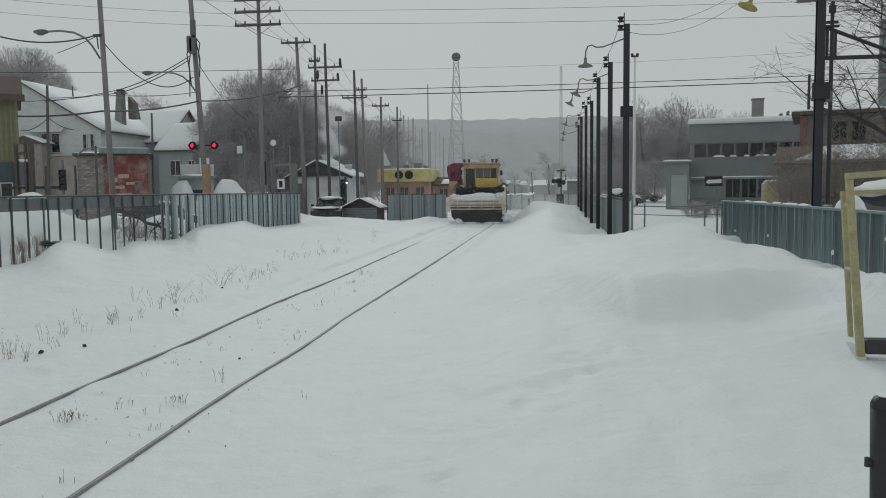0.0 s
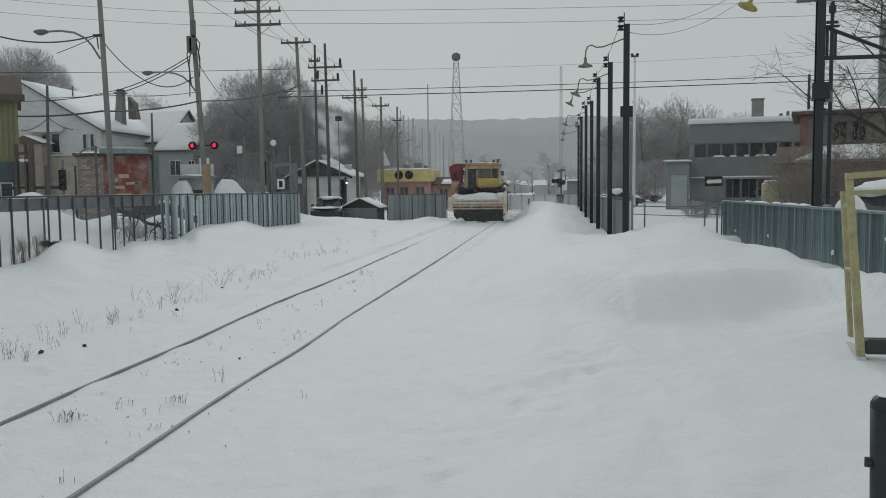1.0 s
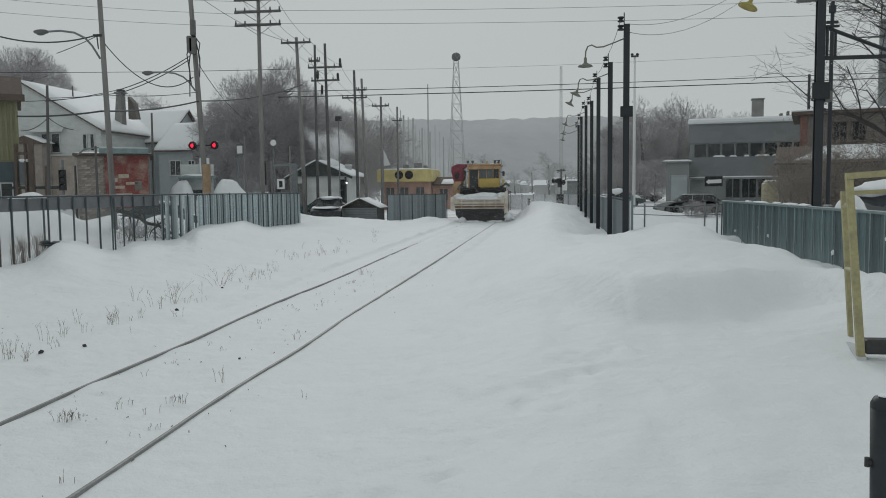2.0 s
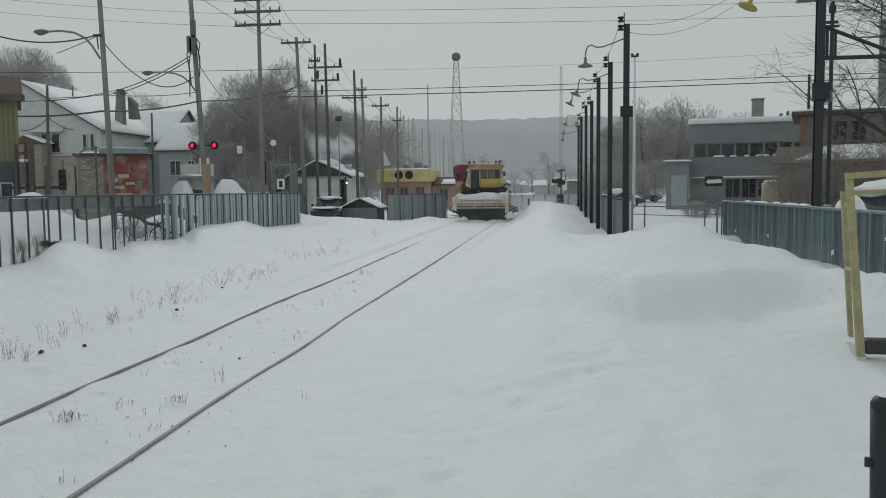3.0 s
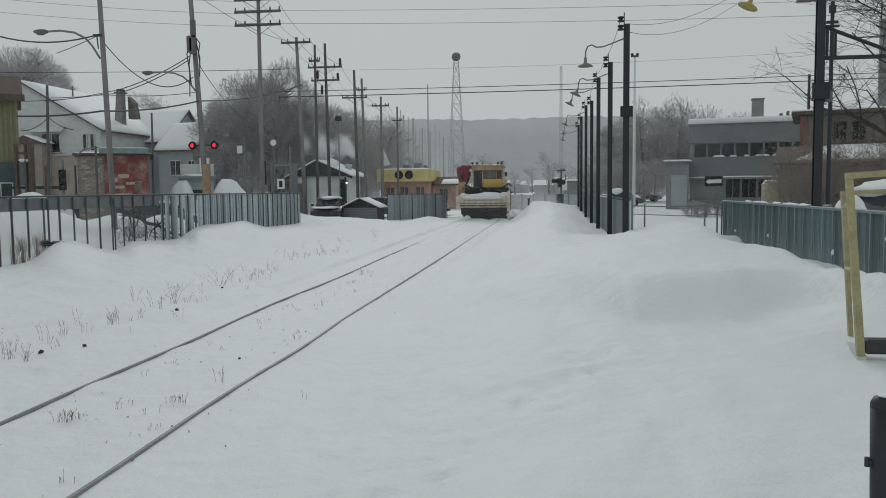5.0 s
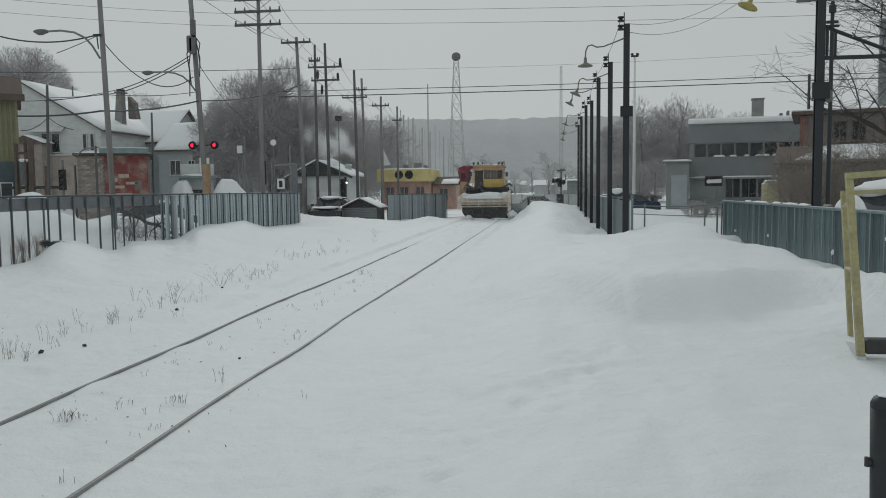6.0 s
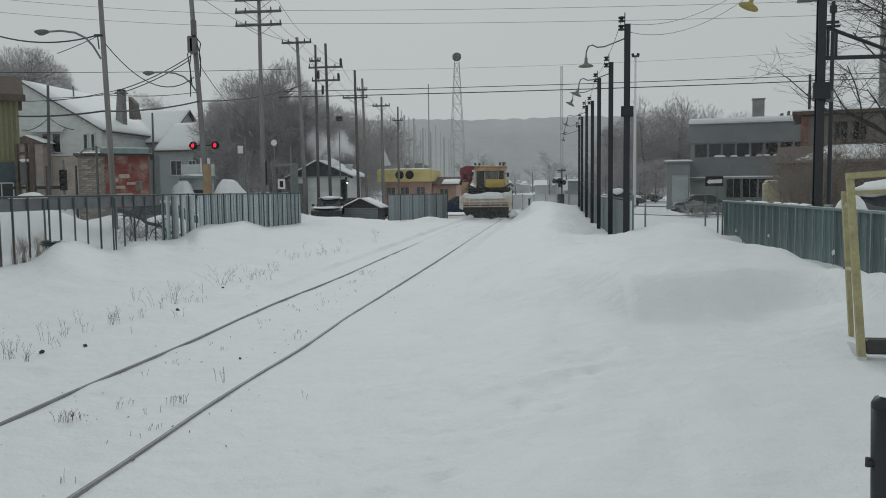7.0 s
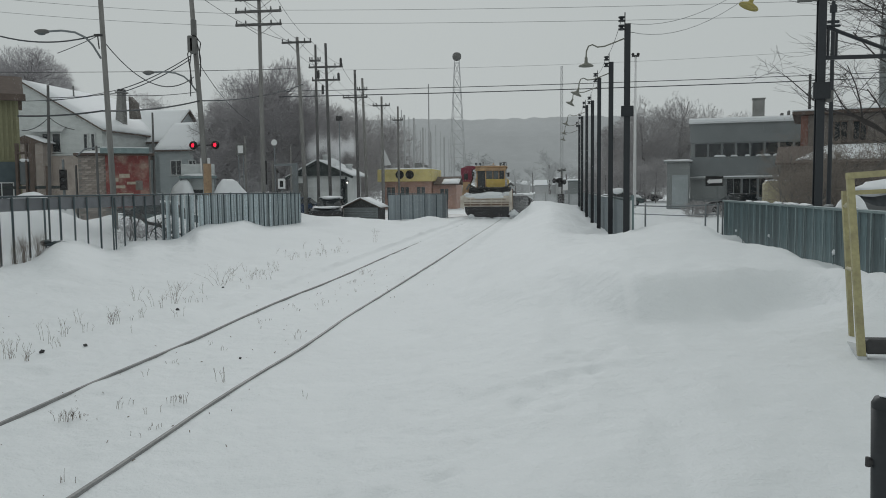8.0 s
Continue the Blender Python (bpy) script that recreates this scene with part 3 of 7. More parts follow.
tarp = solo("tarpaulin", Geo().lump(0, 0, 0, 0.16, 0.42, 0.065, 0.8, 21, 3, 2.4).lump(-0.02, -0.4, 0.08, 0.06, 0.2, 0.04, 0.6, 22, 3, 2.2), FENCE_DARK, "crumpled dark blue-grey tarpaulin lying at the fence", "tarpaulin", smooth=True, at=(-12.3, 18.6, 0.72))

fence, length = line_thing("chain_link_fence", "short grey slatted fence before the crossing", "fence", (-10.1, 49.5), (-6.85, 53.6))
part("top_rail", Geo().tube([(0, 0, 1.72), (length, 0, 1.66)], 0.025, 8), FENCE_DARK, fence)
for k in range(6):
    piece("fence_post", post_me, fence, (k * length / 5, 0, -0.15))
slat_c = slat_mesh("slat", 0.108, 0.012, 1.6, FENCE_MID)
for k in range(47):
    piece("slat", slat_c, fence, (0.06 + k * length / 47.5, 0.012, 0.05))

# slatted fence behind the lamp posts
fence, length = line_thing("slatted_fence", "blue-grey slatted fence along the platform edge, base buried in snow", "fence", (2.02, 20.35), (2.02, 53.3))
part("top_rail", Geo().tube([(0, 0, 1.68), (length, 0, 1.74)], 0.02, 6), FENCE_DARK, fence)
slat_d = slat_mesh("slat", 0.152, 0.014, 1.5, FENCE_SLATE)
for k in range(206):
    piece("slat", slat_d, fence, (0.08 + k * 0.16, 0, 0.12 + 0.06 * k / 206))
end = part("end_post", Geo().box(-0.16, -0.08, -0.04, 0.04, 0.4, 1.8, 0.01), FENCE_PALE, fence, "pale teal end post")

# low wire fence from the platform's fence to the corrugated one
fence, length = line_thing("wire_fence", "low chain-link fence with thin galvanised posts, half buried", "fence", (2.12, 22.0), (4.55, 22.0))
part("chain_link", chain_link(Geo(), length, 0.7, 1.42, 0.05, 0.0011), WIRE_MESH, fence)
part("top_rail", Geo().tube([(0, 0, 1.5), (1.2, 0, 1.46), (length, 0, 1.52)], 0.018, 6), GALV, fence)
part("middle_rail", Geo().tube([(0, 0.02, 1.28), (1.3, 0.02, 1.22), (length, 0.02, 1.26)], 0.012, 6), GALV, fence)
thin_me = Geo().tube([(0, 0, 0), (0, 0, 1.0)], 0.022, 8).mesh("fence_post", GALV, True)
for k in (0.02, 0.42, 1.98, 2.3, 2.42):
    piece("fence_post", thin_me, fence, (k, 0, 0.55))

# corrugated fence in front of the parked cars
fence, length = line_thing("corrugated_fence", "tall teal corrugated panel fence, scuffed, snow banked against it", "fence", (4.66, 10.5), (4.58, 22.0))
panel_me = Geo().prism([(-0.125, 0), (-0.125, 0.012), (0.115, 0.012), (0.115, -0.03), (0.095, -0.03), (0.085, 0)], "z", 0, 1.2).mesh("panel", FENCE_TEAL)
rib_me = Geo().box(-0.02, 0.02, -0.012, 0, 0, 1.19, 0.003).mesh("rib", FENCE_PALE)
k = 0
x = 0.13
while x < length:
    z = 0.40 - 0.02 * k / 40
    piece("panel", panel_me, fence, (x, 0, z + rnd.uniform(-0.006, 0.006)))
    if k % 2 == 0:
        piece("rib", rib_me, fence, (x + 0.105, 0.05, z), math.pi)
    x += 0.25
    k += 1
part("top_rail", Geo().box(0, length, -0.03, 0.05, 1.58, 1.63, 0.008), FENCE_PALE, fence)
for x, w, z in ((2.6, 0.08, 1.0), (1.15, 0.05, 1.25), (3.2, 0.07, 0.9), (7.0, 0.05, 0.95), (9.9, 0.05, 0.9)):
    solo("snow_clot", Geo().lump(0, 0, 0, 0.02, w * 0.5, w * 0.6, 0.6, int(x * 7), 3), ROOF_SNOW, "wet snow stuck to the corrugated fence", "snow", at=(4.66 - 0.08 * x / 11.5 - 0.06, 10.5 + x, z))

for y, w in ((15.3, 0.35), (16.2, 0.5), (17.1, 0.3), (18.3, 0.6), (19.4, 0.25), (13.2, 0.3)):
    part("snow_cap", Geo().lump(y - 10.5, 0.01, 1.64, w, 0.045, 0.026, 0.4, int(y * 3), 3), ROOF_SNOW, fence, "thin cap of snow", smooth=True)
solo("snowbank", Geo().lump(0, 0, 0, 0.5, 0.6, 1.02, 0.2, 31, 4, 1.6), ROOF_SNOW, "snowbank heaped behind the corrugated fence", "snow", "snowbanks", smooth=True, at=(6.62, 18.8, 0.7))

# yellow tubular frame at the platform's side
frame_y = thing("tube_frame", "pale yellow square-tube frame on a dark base, paint worn", "frame", (2.6, 7.1, 0.5))
part("upright", Geo().prism([(-0.012, 0.05), (0.05, 0.05), (-0.085, 1.545), (-0.14, 1.545)], "y", -0.02, 0.02), YELLOW_TUBE, frame_y)
part("upright", Geo().prism([(0.205, -0.02), (0.245, -0.02), (0.142, 1.40), (0.098, 1.40)], "y", 0.775, 0.815), YELLOW_TUBE, frame_y)
part("top_bar", Geo().prism([(-0.14, 1.546), (2.2, 1.70), (2.2, 1.75), (-0.14, 1.598)], "y", -0.028, 0.028), YELLOW_TUBE, frame_y)
part("top_bar", Geo().prism([(0.098, 1.40), (2.3, 1.49), (2.3, 1.53), (0.098, 1.44)], "y", 0.77, 0.82), YELLOW_TUBE, frame_y)
part("side_bar", Geo().tube([(-0.09, 0.02, 1.36), (0.12, 0.77, 1.3)], 0.022, 4), YELLOW_TUBE, frame_y)
part("side_bar", Geo().tube([(-0.05, 0.02, 0.78), (0.15, 0.77, 0.72)], 0.018, 4), YELLOW_TUBE, frame_y)
part("foot_plate", Geo().prism([(-0.018, -0.03), (0.055, -0.03), (0.25, 0.84), (0.17, 0.84)], "z", 0.0, 0.05), SIDING_DIM, frame_y)
part("base", Geo().box(0.052, 2.3, -0.03, 0.1, 0.07, 0.195, 0.012), GREASE, frame_y, "dark steel base beam")

bollard = thing("bollard", "black steel bollard with a domed cap and side lug", "bollard", (1.445, 3.6, 0.3), turn=0)
part("shaft", Geo().tube([(0.008, 0, -0.1), (-0.012, 0, 0.74)], 0.058, 20), BLACK_STEEL, bollard, smooth=True)
part("cap", Geo().lathe([(0.058, 0), (0.058, 0.02), (0.045, 0.045), (0.02, 0.055), (0.0, 0.056)], 20, (-0.012, 0, 0.74)), BLACK_STEEL, bollard, smooth=True)
part("lug", Geo().tube([(-0.05, 0, 0.5), (-0.082, 0, 0.5)], [0.014, 0.018], 10).tube([(-0.078, 0, 0.48), (-0.078, 0, 0.52)], 0.012, 8), GREASE, bollard)
part("snow_cap", Geo().lump(-0.02, -0.01, 0.796, 0.026, 0.026, 0.008, 0.3, 4), ROOF_SNOW, bollard, "pinch of snow")


# ---- utility poles, street lamps and wires ----
def pole(name, label, x, y, top, lean=0.0, r=0.12, wood=None, arms=(), group="utility poles along the street", base=0.2):
    p = thing(name, label, "pole", (x, y, base), group=group)
    h = top - base
    part("shaft", Geo().tube([(0, 0, -0.4), (lean * 0.5, 0, h * 0.5), (lean, 0, h)], [r, r * 0.87, r * 0.7], 12), wood or POLE_WOOD, p, smooth=True)
    for z, half in arms:
        k = lean * (z - base) / h
        a = part("crossarm", Geo().box(k - half, k + half, -r * 0.8 - 0.1, -r * 0.8, z - base - 0.06, z - base + 0.06, 0.01), POLE_DARK, p)
        part("brace", Geo().tube([(k - half * 0.6, -r - 0.02, z - base - 0.05), (k, -r * 0.5, z - base - 0.5), (k + half * 0.6, -r - 0.02, z - base - 0.05)], 0.014, 4), POLE_DARK, a)
        for s in (-0.95, -0.55, 0.55, 0.95):
            part("insulator", Geo().lathe([(0.0, 0.0), (0.02, 0), (0.055, 0.05), (0.03, 0.1), (0.045, 0.14), (0.0, 0.18)], 8, (k + half * s, -r * 0.8 - 0.05, z - base + 0.06)), GREY_STEEL, a)
    return p


def street_lamp(p, z, k, tip, rise, head=0.62):
    """A curved arm with a cobra head, towards -x."""
    n = [(k - tip * a, 0, z + rise * b) for a, b in ((0.04, 0), (0.1, 0.2), (0.18, 0.46), (0.31, 0.74), (0.5, 0.93), (0.75, 1.01), (1.0, 1.0))]
    part("lamp_arm", Geo().tube(n, 0.035, 8), GALV, p)
    h = part("lamp_head", Geo().lump(k - tip - head * 0.45, 0, z + rise, head * 0.55, 0.14, 0.085, 0.05, 3), GREY_STEEL, p, smooth=True)
    part("lens", Geo().lump(k - tip - head * 0.5, 0, z + rise - 0.06, head * 0.3, 0.1, 0.06, 0.05, 3), PALE_GLASS, h)


pa = pole("street_light_pole", "grey weathered street-light pole with a curved lamp arm", -14.36, 25.0, 10.2, -0.28, 0.10)
street_lamp(pa, 6.2, -0.22, 1.9, 0.94, 0.5)
part("clevis", Geo().box(-0.46, -0.16, -0.1, -0.04, 6.9, 6.98).tube([(-0.34, -0.07, 6.96), (-0.3, -0.07, 6.5)], 0.02), GREASE, pa)
pb = pole("street_light_pole", "grey utility pole with a transformer can and a lamp arm", -14.4, 32.55, 12.0, -0.62, 0.125)
street_lamp(pb, 6.05, -0.36, 1.95, 0.82, 0.5)
for z, w, k in ((7.55, 0.30, -0.38), (7.62, 0.26, -0.50), (8.3, 0.2, -0.36)):
    can = part("cable_box", Geo().box(k - w / 2, k + w / 2, -0.32, -0.1, z, z + 0.68, 0.04), GREY_STEEL, pb, "grey cable splice box")
for k, z0, z1, j in ((-0.62, 5.8, 8.3, 0.05), (-0.54, 6.3, 8.35, -0.05), (-0.16, 6.6, 8.5, 0.06), (-0.12, 7.0, 8.4, -0.04)):
    part("riser_cable", Geo().tube([(k, -0.15, z0), (k + j, -0.2, z0 * 0.6 + z1 * 0.4), (k - j, -0.2, z0 * 0.3 + z1 * 0.7), (-0.4, -0.14, z1)], 0.024, 5), GREASE, pb)
part("guard_band", Geo().lathe([(0.16, 0), (0.17, 0.02), (0.17, 1.35), (0.16, 1.37)], 12, (-0.06, 0, 1.6)), WING_TAN, pb, "faded orange guard sleeve")
pole("utility_pole", "grey wooden pole with three crossarms", -14.5, 39.36, 12.6, 0.03, 0.12, None, [(11.55, 1.2), (10.95, 1.2), (10.3, 1.2)])
pole("utility_pole", "grey wooden pole with a wide crossarm", -14.5, 46.6, 11.05, -0.35, 0.13, None, [(10.72, 0.9)])
pole("utility_pole", "dark wooden pole among the wires", -14.42, 48.9, 11.0, 0.0, 0.1, POLE_DARK, [(10.0, 0.35)])
pole("utility_pole", "dark wooden pole with two crossarms", -14.45, 51.84, 11.6, -0.15, 0.12, POLE_DARK, [(10.05, 1.15), (9.2, 0.95)])
pole("utility_pole", "dark wooden pole with a crossarm", -14.45, 59.75, 11.0, -0.15, 0.13, POLE_DARK, [(8.95, 0.95)])
pole("utility_pole", "grey wooden pole beyond the crossing", -14.5, 62.8, 10.8, -0.25, 0.13, None, [(9.9, 0.4)])
pole("utility_pole", "grey wooden pole with a short crossarm", -14.5, 68.9, 10.05, 0, 0.13, None, [(9.25, 0.75)])
pole("utility_pole", "grey wooden pole beyond the crossing", -14.42, 76.0, 9.9, 0, 0.12, None, [(8.6, 0.5)])
# far poles: their pale steel colour imitates haze
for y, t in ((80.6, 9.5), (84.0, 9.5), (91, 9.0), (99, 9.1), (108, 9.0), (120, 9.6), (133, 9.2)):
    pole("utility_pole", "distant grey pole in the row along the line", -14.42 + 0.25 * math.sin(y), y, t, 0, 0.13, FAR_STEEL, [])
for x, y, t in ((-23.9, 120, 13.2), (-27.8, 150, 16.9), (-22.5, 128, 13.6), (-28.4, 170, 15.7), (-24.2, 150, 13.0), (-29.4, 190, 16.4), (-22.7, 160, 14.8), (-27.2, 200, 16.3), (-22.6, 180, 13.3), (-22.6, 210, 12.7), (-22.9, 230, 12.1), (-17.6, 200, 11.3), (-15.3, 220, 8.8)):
    pole("utility_pole", "grey pole far down the line, coloured faint for haze", x, y, t, 0, 0.11, FAR_STEEL, [])
for x, y, items in ((-14.6, 51.84, ((1.05, 10.1, 0.5), (0.88, 9.25, 0.4), (-0.2, 8.3, 0.6))), (-14.42, 48.9, ((0.2, 8.9, 0.5),))):
    for dx, zz, hh in items:
        arr = thing("pole_arrester", "dark cylindrical fitting on a pole's crossarm", "fitting", (x + dx, y - 0.16, zz), group="fittings on the poles")
        part("body", Geo().lathe([(0.0, 0.0), (0.07, 0.0), (0.085, hh * 0.15), (0.085, hh * 0.8), (0.05, hh), (0.0, hh)], 8), GREASE, arr, smooth=True)
        part("bracket", Geo().box(-0.03, 0.03, 0.0, 0.16, hh * 0.3, hh * 0.45, 0.01), GREY_STEEL, arr)
camera_post = thing("camera_post", "thin post with a small dark box on top", "post", (-16.95, 63.8, 0), group="posts by the street")
part("post", Geo().tube([(0, 0, -0.1), (0, 0, 7.6)], 0.045, 6), GALV, camera_post)
part("box", Geo().box(-0.24, 0.24, -0.2, 0.2, 7.6, 7.98, 0.03), GREASE, camera_post)
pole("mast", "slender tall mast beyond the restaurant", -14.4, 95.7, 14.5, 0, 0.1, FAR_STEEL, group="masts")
pole("sign_post", "dark round post beside the street", -20.1, 30.0, 6.3, 0.2, 0.07, POLE_DARK, group="posts by the street")
pole("sign_post", "dark round post beside the street", -21.0, 40.5, 6.2, 0.05, 0.07, POLE_DARK, group="posts by the street")
pole("sign_post", "thin dark post beside the street", -18.3, 30.6, 3.9, 0, 0.06, POLE_DARK, group="posts by the street")
pole("sign_post", "dark post beside the brick shop", -24.2, 38.5, 3.4, 0, 0.07, POLE_DARK, group="posts by the street")
pole("sign_post", "thin grey post beside the street", -18.8, 48.0, 5.4, 0, 0.06, POLE_WOOD, group="posts by the street")
pole("sign_post", "thin grey post beside the street", -17.2, 52.0, 5.0, 0, 0.07, POLE_WOOD, group="posts by the street")
pole("sign_post", "grey post near the white hut", -17.6, 49.5, 3.9, 0, 0.08, POLE_WOOD, group="posts by the street")
disc = thing("round_sign", "round white sign on a thin post", "sign", (-16.2, 46.0, 0.2), group="signs")
part("post", Geo().tube([(0, 0, -0.2), (0, 0, 4.6)], 0.035, 8), GALV, disc)
part("plate", Geo().lathe([(0.0, -0.015), (0.18, -0.015), (0.18, 0.015), (0.0, 0.015)], 18), SIGN_WHITE, disc, at=(0, -0.05, 4.64)).rotation_euler = (radians(90), 0, 0)
board = thing("traffic_sign", "small pale sign plate on two thin posts", "sign", (-18.5, 46.5, 0.85), group="signs")
part("plate", Geo().box(-0.28, 0.28, -0.03, 0, 3.3, 4.0), GREY_STEEL, board)
part("pictogram", Geo().box(-0.17, 0.17, -0.04, -0.031, 3.42, 3.88), SIGN_WHITE, board)
part("post", Geo().tube([(-0.15, 0.03, -0.2), (-0.15, 0.03, 4.0)], 0.03), GALV, board)
part("post", Geo().tube([(0.15, 0.03, -0.2), (0.15, 0.03, 4.0)], 0.03), GALV, board)


def crossing_signal(x, y, z, lit, half, label):
    s = thing("crossing_signal", label, "signal", (x, y, 0))
    part("mast", Geo().tube([(0, 0, -0.1), (0, 0, z + 0.9)], 0.06, 10), GALV, s)
    part("arm", Geo().tube([(-half, 0, z), (half, 0, z)], 0.035, 8), GREASE, s)
    for dx in (-half, half):
        hood = part("light_hood", Geo().lathe([(0.0, 0.0), (0.25, 0.0), (0.25, 0.03), (0.17, 0.05), (0.17, 0.22), (0.15, 0.22), (0.15, 0.06), (0.0, 0.05)], 16), SIGN_BLACK, s, at=(dx, -0.03, z))
        hood.rotation_euler = (radians(90), 0, 0)
        part("lens", Geo().lathe([(0.0, 0.09), (0.08, 0.08), (0.12, 0.064)], 16), RED_LENS if lit else DARK_GLASS, hood, "lit red lens" if lit else "")
    part("control_box", Geo().box(-0.25, 0.25, -0.15, 0.15, z - 1.6, z - 0.75, 0.02), SIGN_WHITE if lit else GREY_STEEL, s, "small relay box")
    return s


crossing_signal(-20.1, 45.0, 4.70, True, 0.68, "crossing signal with two lit red lamps")
far_signal = thing("crossing_signal", "dark crossing signal seen from behind, beyond the platform's end", "signal", (0.93, 64.0, 0))
part("mast", Geo().tube([(0, 0, -0.1), (0, 0, 3.5)], 0.06, 8), GREY_STEEL, far_signal)
part("crossbuck", Geo().box(-0.35, 0.35, -0.02, 0.02, 3.3, 3.42, 0.01).tube([(-0.3, 0, 3.2), (0.3, 0, 3.5)], 0.03, 4), GREY_STEEL, far_signal)
for x in (-0.62, -0.3, 0.2):
    hood = part("light_hood", Geo().lathe([(0.0, 0.0), (0.2, 0.0), (0.2, 0.06), (0.14, 0.1), (0.14, 0.3), (0.0, 0.3)], 12), SIGN_BLACK, far_signal, at=(x, 0, 2.55 - 0.12 * (x > 0)))
    hood.rotation_euler = (radians(90), 0, radians(55 if x < 0 else -40))
part("arm", Geo().tube([(-0.75, 0, 2.55), (0.3, 0, 2.5)], 0.035, 6), GREASE, far_signal)
part("bell_box", Geo().box(-0.28, 0.06, -0.15, 0.15, 2.05, 2.75, 0.03), GREASE, far_signal)
part("relay_box", Geo().box(-0.32, 0.2, -0.2, 0.2, 0.75, 1.5, 0.03), GREASE, far_signal)
far_shed = thing("metal_shed", "pale grey metal shed with a snowy roof beyond the street", "shed", (2.6, 90.0, 0))
part("wall", Geo().box(-0.7, 0.9, 0, 3, -0.1, 2.65, 0.03), WALL_MID, far_shed)
part("roof", Geo().box(-0.85, 1.05, -0.15, 3.1, 2.65, 2.75, 0.02), GALV, far_shed)
notice_panel = thing("notice_panel", "blank white panel on a post beyond the crossing", "sign", (1.42, 76.0, 0), group="signs")
part("post", Geo().tube([(0, 0.04, -0.1), (0, 0.04, 2.6)], 0.04, 6), GALV, notice_panel)
part("plate", Geo().box(-0.2, 0.24, -0.02, 0.01, 1.75, 2.65, 0.01), SIGN_WHITE, notice_panel)


def traffic_light(x, y, z, n, turn):
    t = thing("traffic_light", "dark traffic light head on a grey mast", "traffic light", (x, y, 0), turn, group="traffic lights")
    part("mast", Geo().tube([(0, 0.12, -0.1), (0, 0.12, z + 0.5)], 0.06, 8), GALV, t)
    h = part("head", Geo().box(-0.17, 0.17, -0.12, 0.06, z - 0.34 * n, z, 0.02), GREASE, t)
    for k in range(n):
        part("hood", Geo().tube([(0, -0.12, z - 0.17 - 0.34 * k), (0, -0.3, z - 0.15 - 0.34 * k)], [0.12, 0.13], 10, False), GREASE, h)
        part("lens", Geo().tube([(0, -0.121, z - 0.17 - 0.34 * k), (0, -0.13, z - 0.17 - 0.34 * k)], 0.11, 10), DARK_GLASS, h)


traffic_light(-16.15, 44.0, 3.7, 4, 20)
traffic_light(-23.95, 37.0, 3.15, 3, 25)
figure = thing("traffic_sign", "small white square sign with a dark pictogram", "sign", (-15.3, 44.5, 0), group="signs")
part("post", Geo().tube([(0, 0.04, -0.1), (0, 0.04, 2.7)], 0.03), GALV, figure)
part("plate", Geo().box(-0.22, 0.22, -0.02, 0.01, 2.1, 2.68, 0.015), SIGN_WHITE, figure)
part("pictogram", Geo().box(-0.1, 0.1, -0.03, -0.021, 2.2, 2.56, 0.01), SIGN_BLACK, figure)
stub = thing("service_post", "grey service post beside the street", "post", (-14.9, 45.8, 0), group="posts by the street")
part("post", Geo().box(-0.16, 0.16, -0.1, 0.1, -0.1, 3.6, 0.02), GALV, stub)
part("arm", Geo().box(-1.2, -0.16, -0.05, 0.05, 3.45, 3.58, 0.01), GALV, stub)
for x, y, w, h, k in ((-18.63, 45.0, 0.8, 2.60, 1), (-21.05, 44.0, 0.52, 2.58, 3), (-28.5, 40.5, 1.2, 1.9, 4), (-24.8, 37.2, 0.8, 1.5, 5)):
    solo("snowbank", Geo().lump(0, 0, 0, w * 1.6, w * 1.6, h * 1.05, 0.1, k, 4, 1.5), ROOF_SNOW, "high shovelled snowbank beside the street", "snow", "snowbanks", smooth=True, at=(x, y, 0))
porch = thing("shop_porch", "pale porch with a flat snowy canopy beside the shop", "porch", (-20.4, 44.5, 0), 24)
part("wall", Geo().box(-0.9, 1.0, 0.5, 1.6, -0.1, 3.6, 0.02), SIDING_GREY, porch)
part("canopy", Geo().box(-1.0, 1.1, -0.4, 0.5, 2.75, 2.9, 0.02), FENCE_PALE, porch)
part("canopy_snow", Geo().lump(0.05, 0.05, 2.9, 1.0, 0.42, 0.12, 0.3, 6, 3), ROOF_SNOW, porch, smooth=True)
part("door", Geo().box(-0.3, 0.3, 0.44, 0.5, 0.0, 2.1, 0.01), DARK_GLASS, porch)
part("column", Geo().tube([(-0.9, -0.3, -0.1), (-0.9, -0.3, 2.75)], 0.05, 8), GALV, porch)
part("column", Geo().tube([(1.0, -0.3, -0.1), (1.0, -0.3, 2.75)], 0.05, 8), GALV, porch)

flood = thing("flag_pole", "slim white pole with a small lamp cluster on top", "pole", (6.55, 64.0, 0))
part("shaft", Geo().tube([(0, 0, -0.2), (0, 0, 12.0)], [0.13, 0.08], 12), SIGN_WHITE, flood, smooth=True)
part("lamp_cluster", Geo().box(-0.28, 0.28, -0.1, 0.1, 12.0, 12.12).lump(-0.2, 0, 12.2, 0.12, 0.12, 0.1, 0.2, 1).lump(0.2, 0, 12.2, 0.12, 0.12, 0.1, 0.2, 2), GREASE, flood)


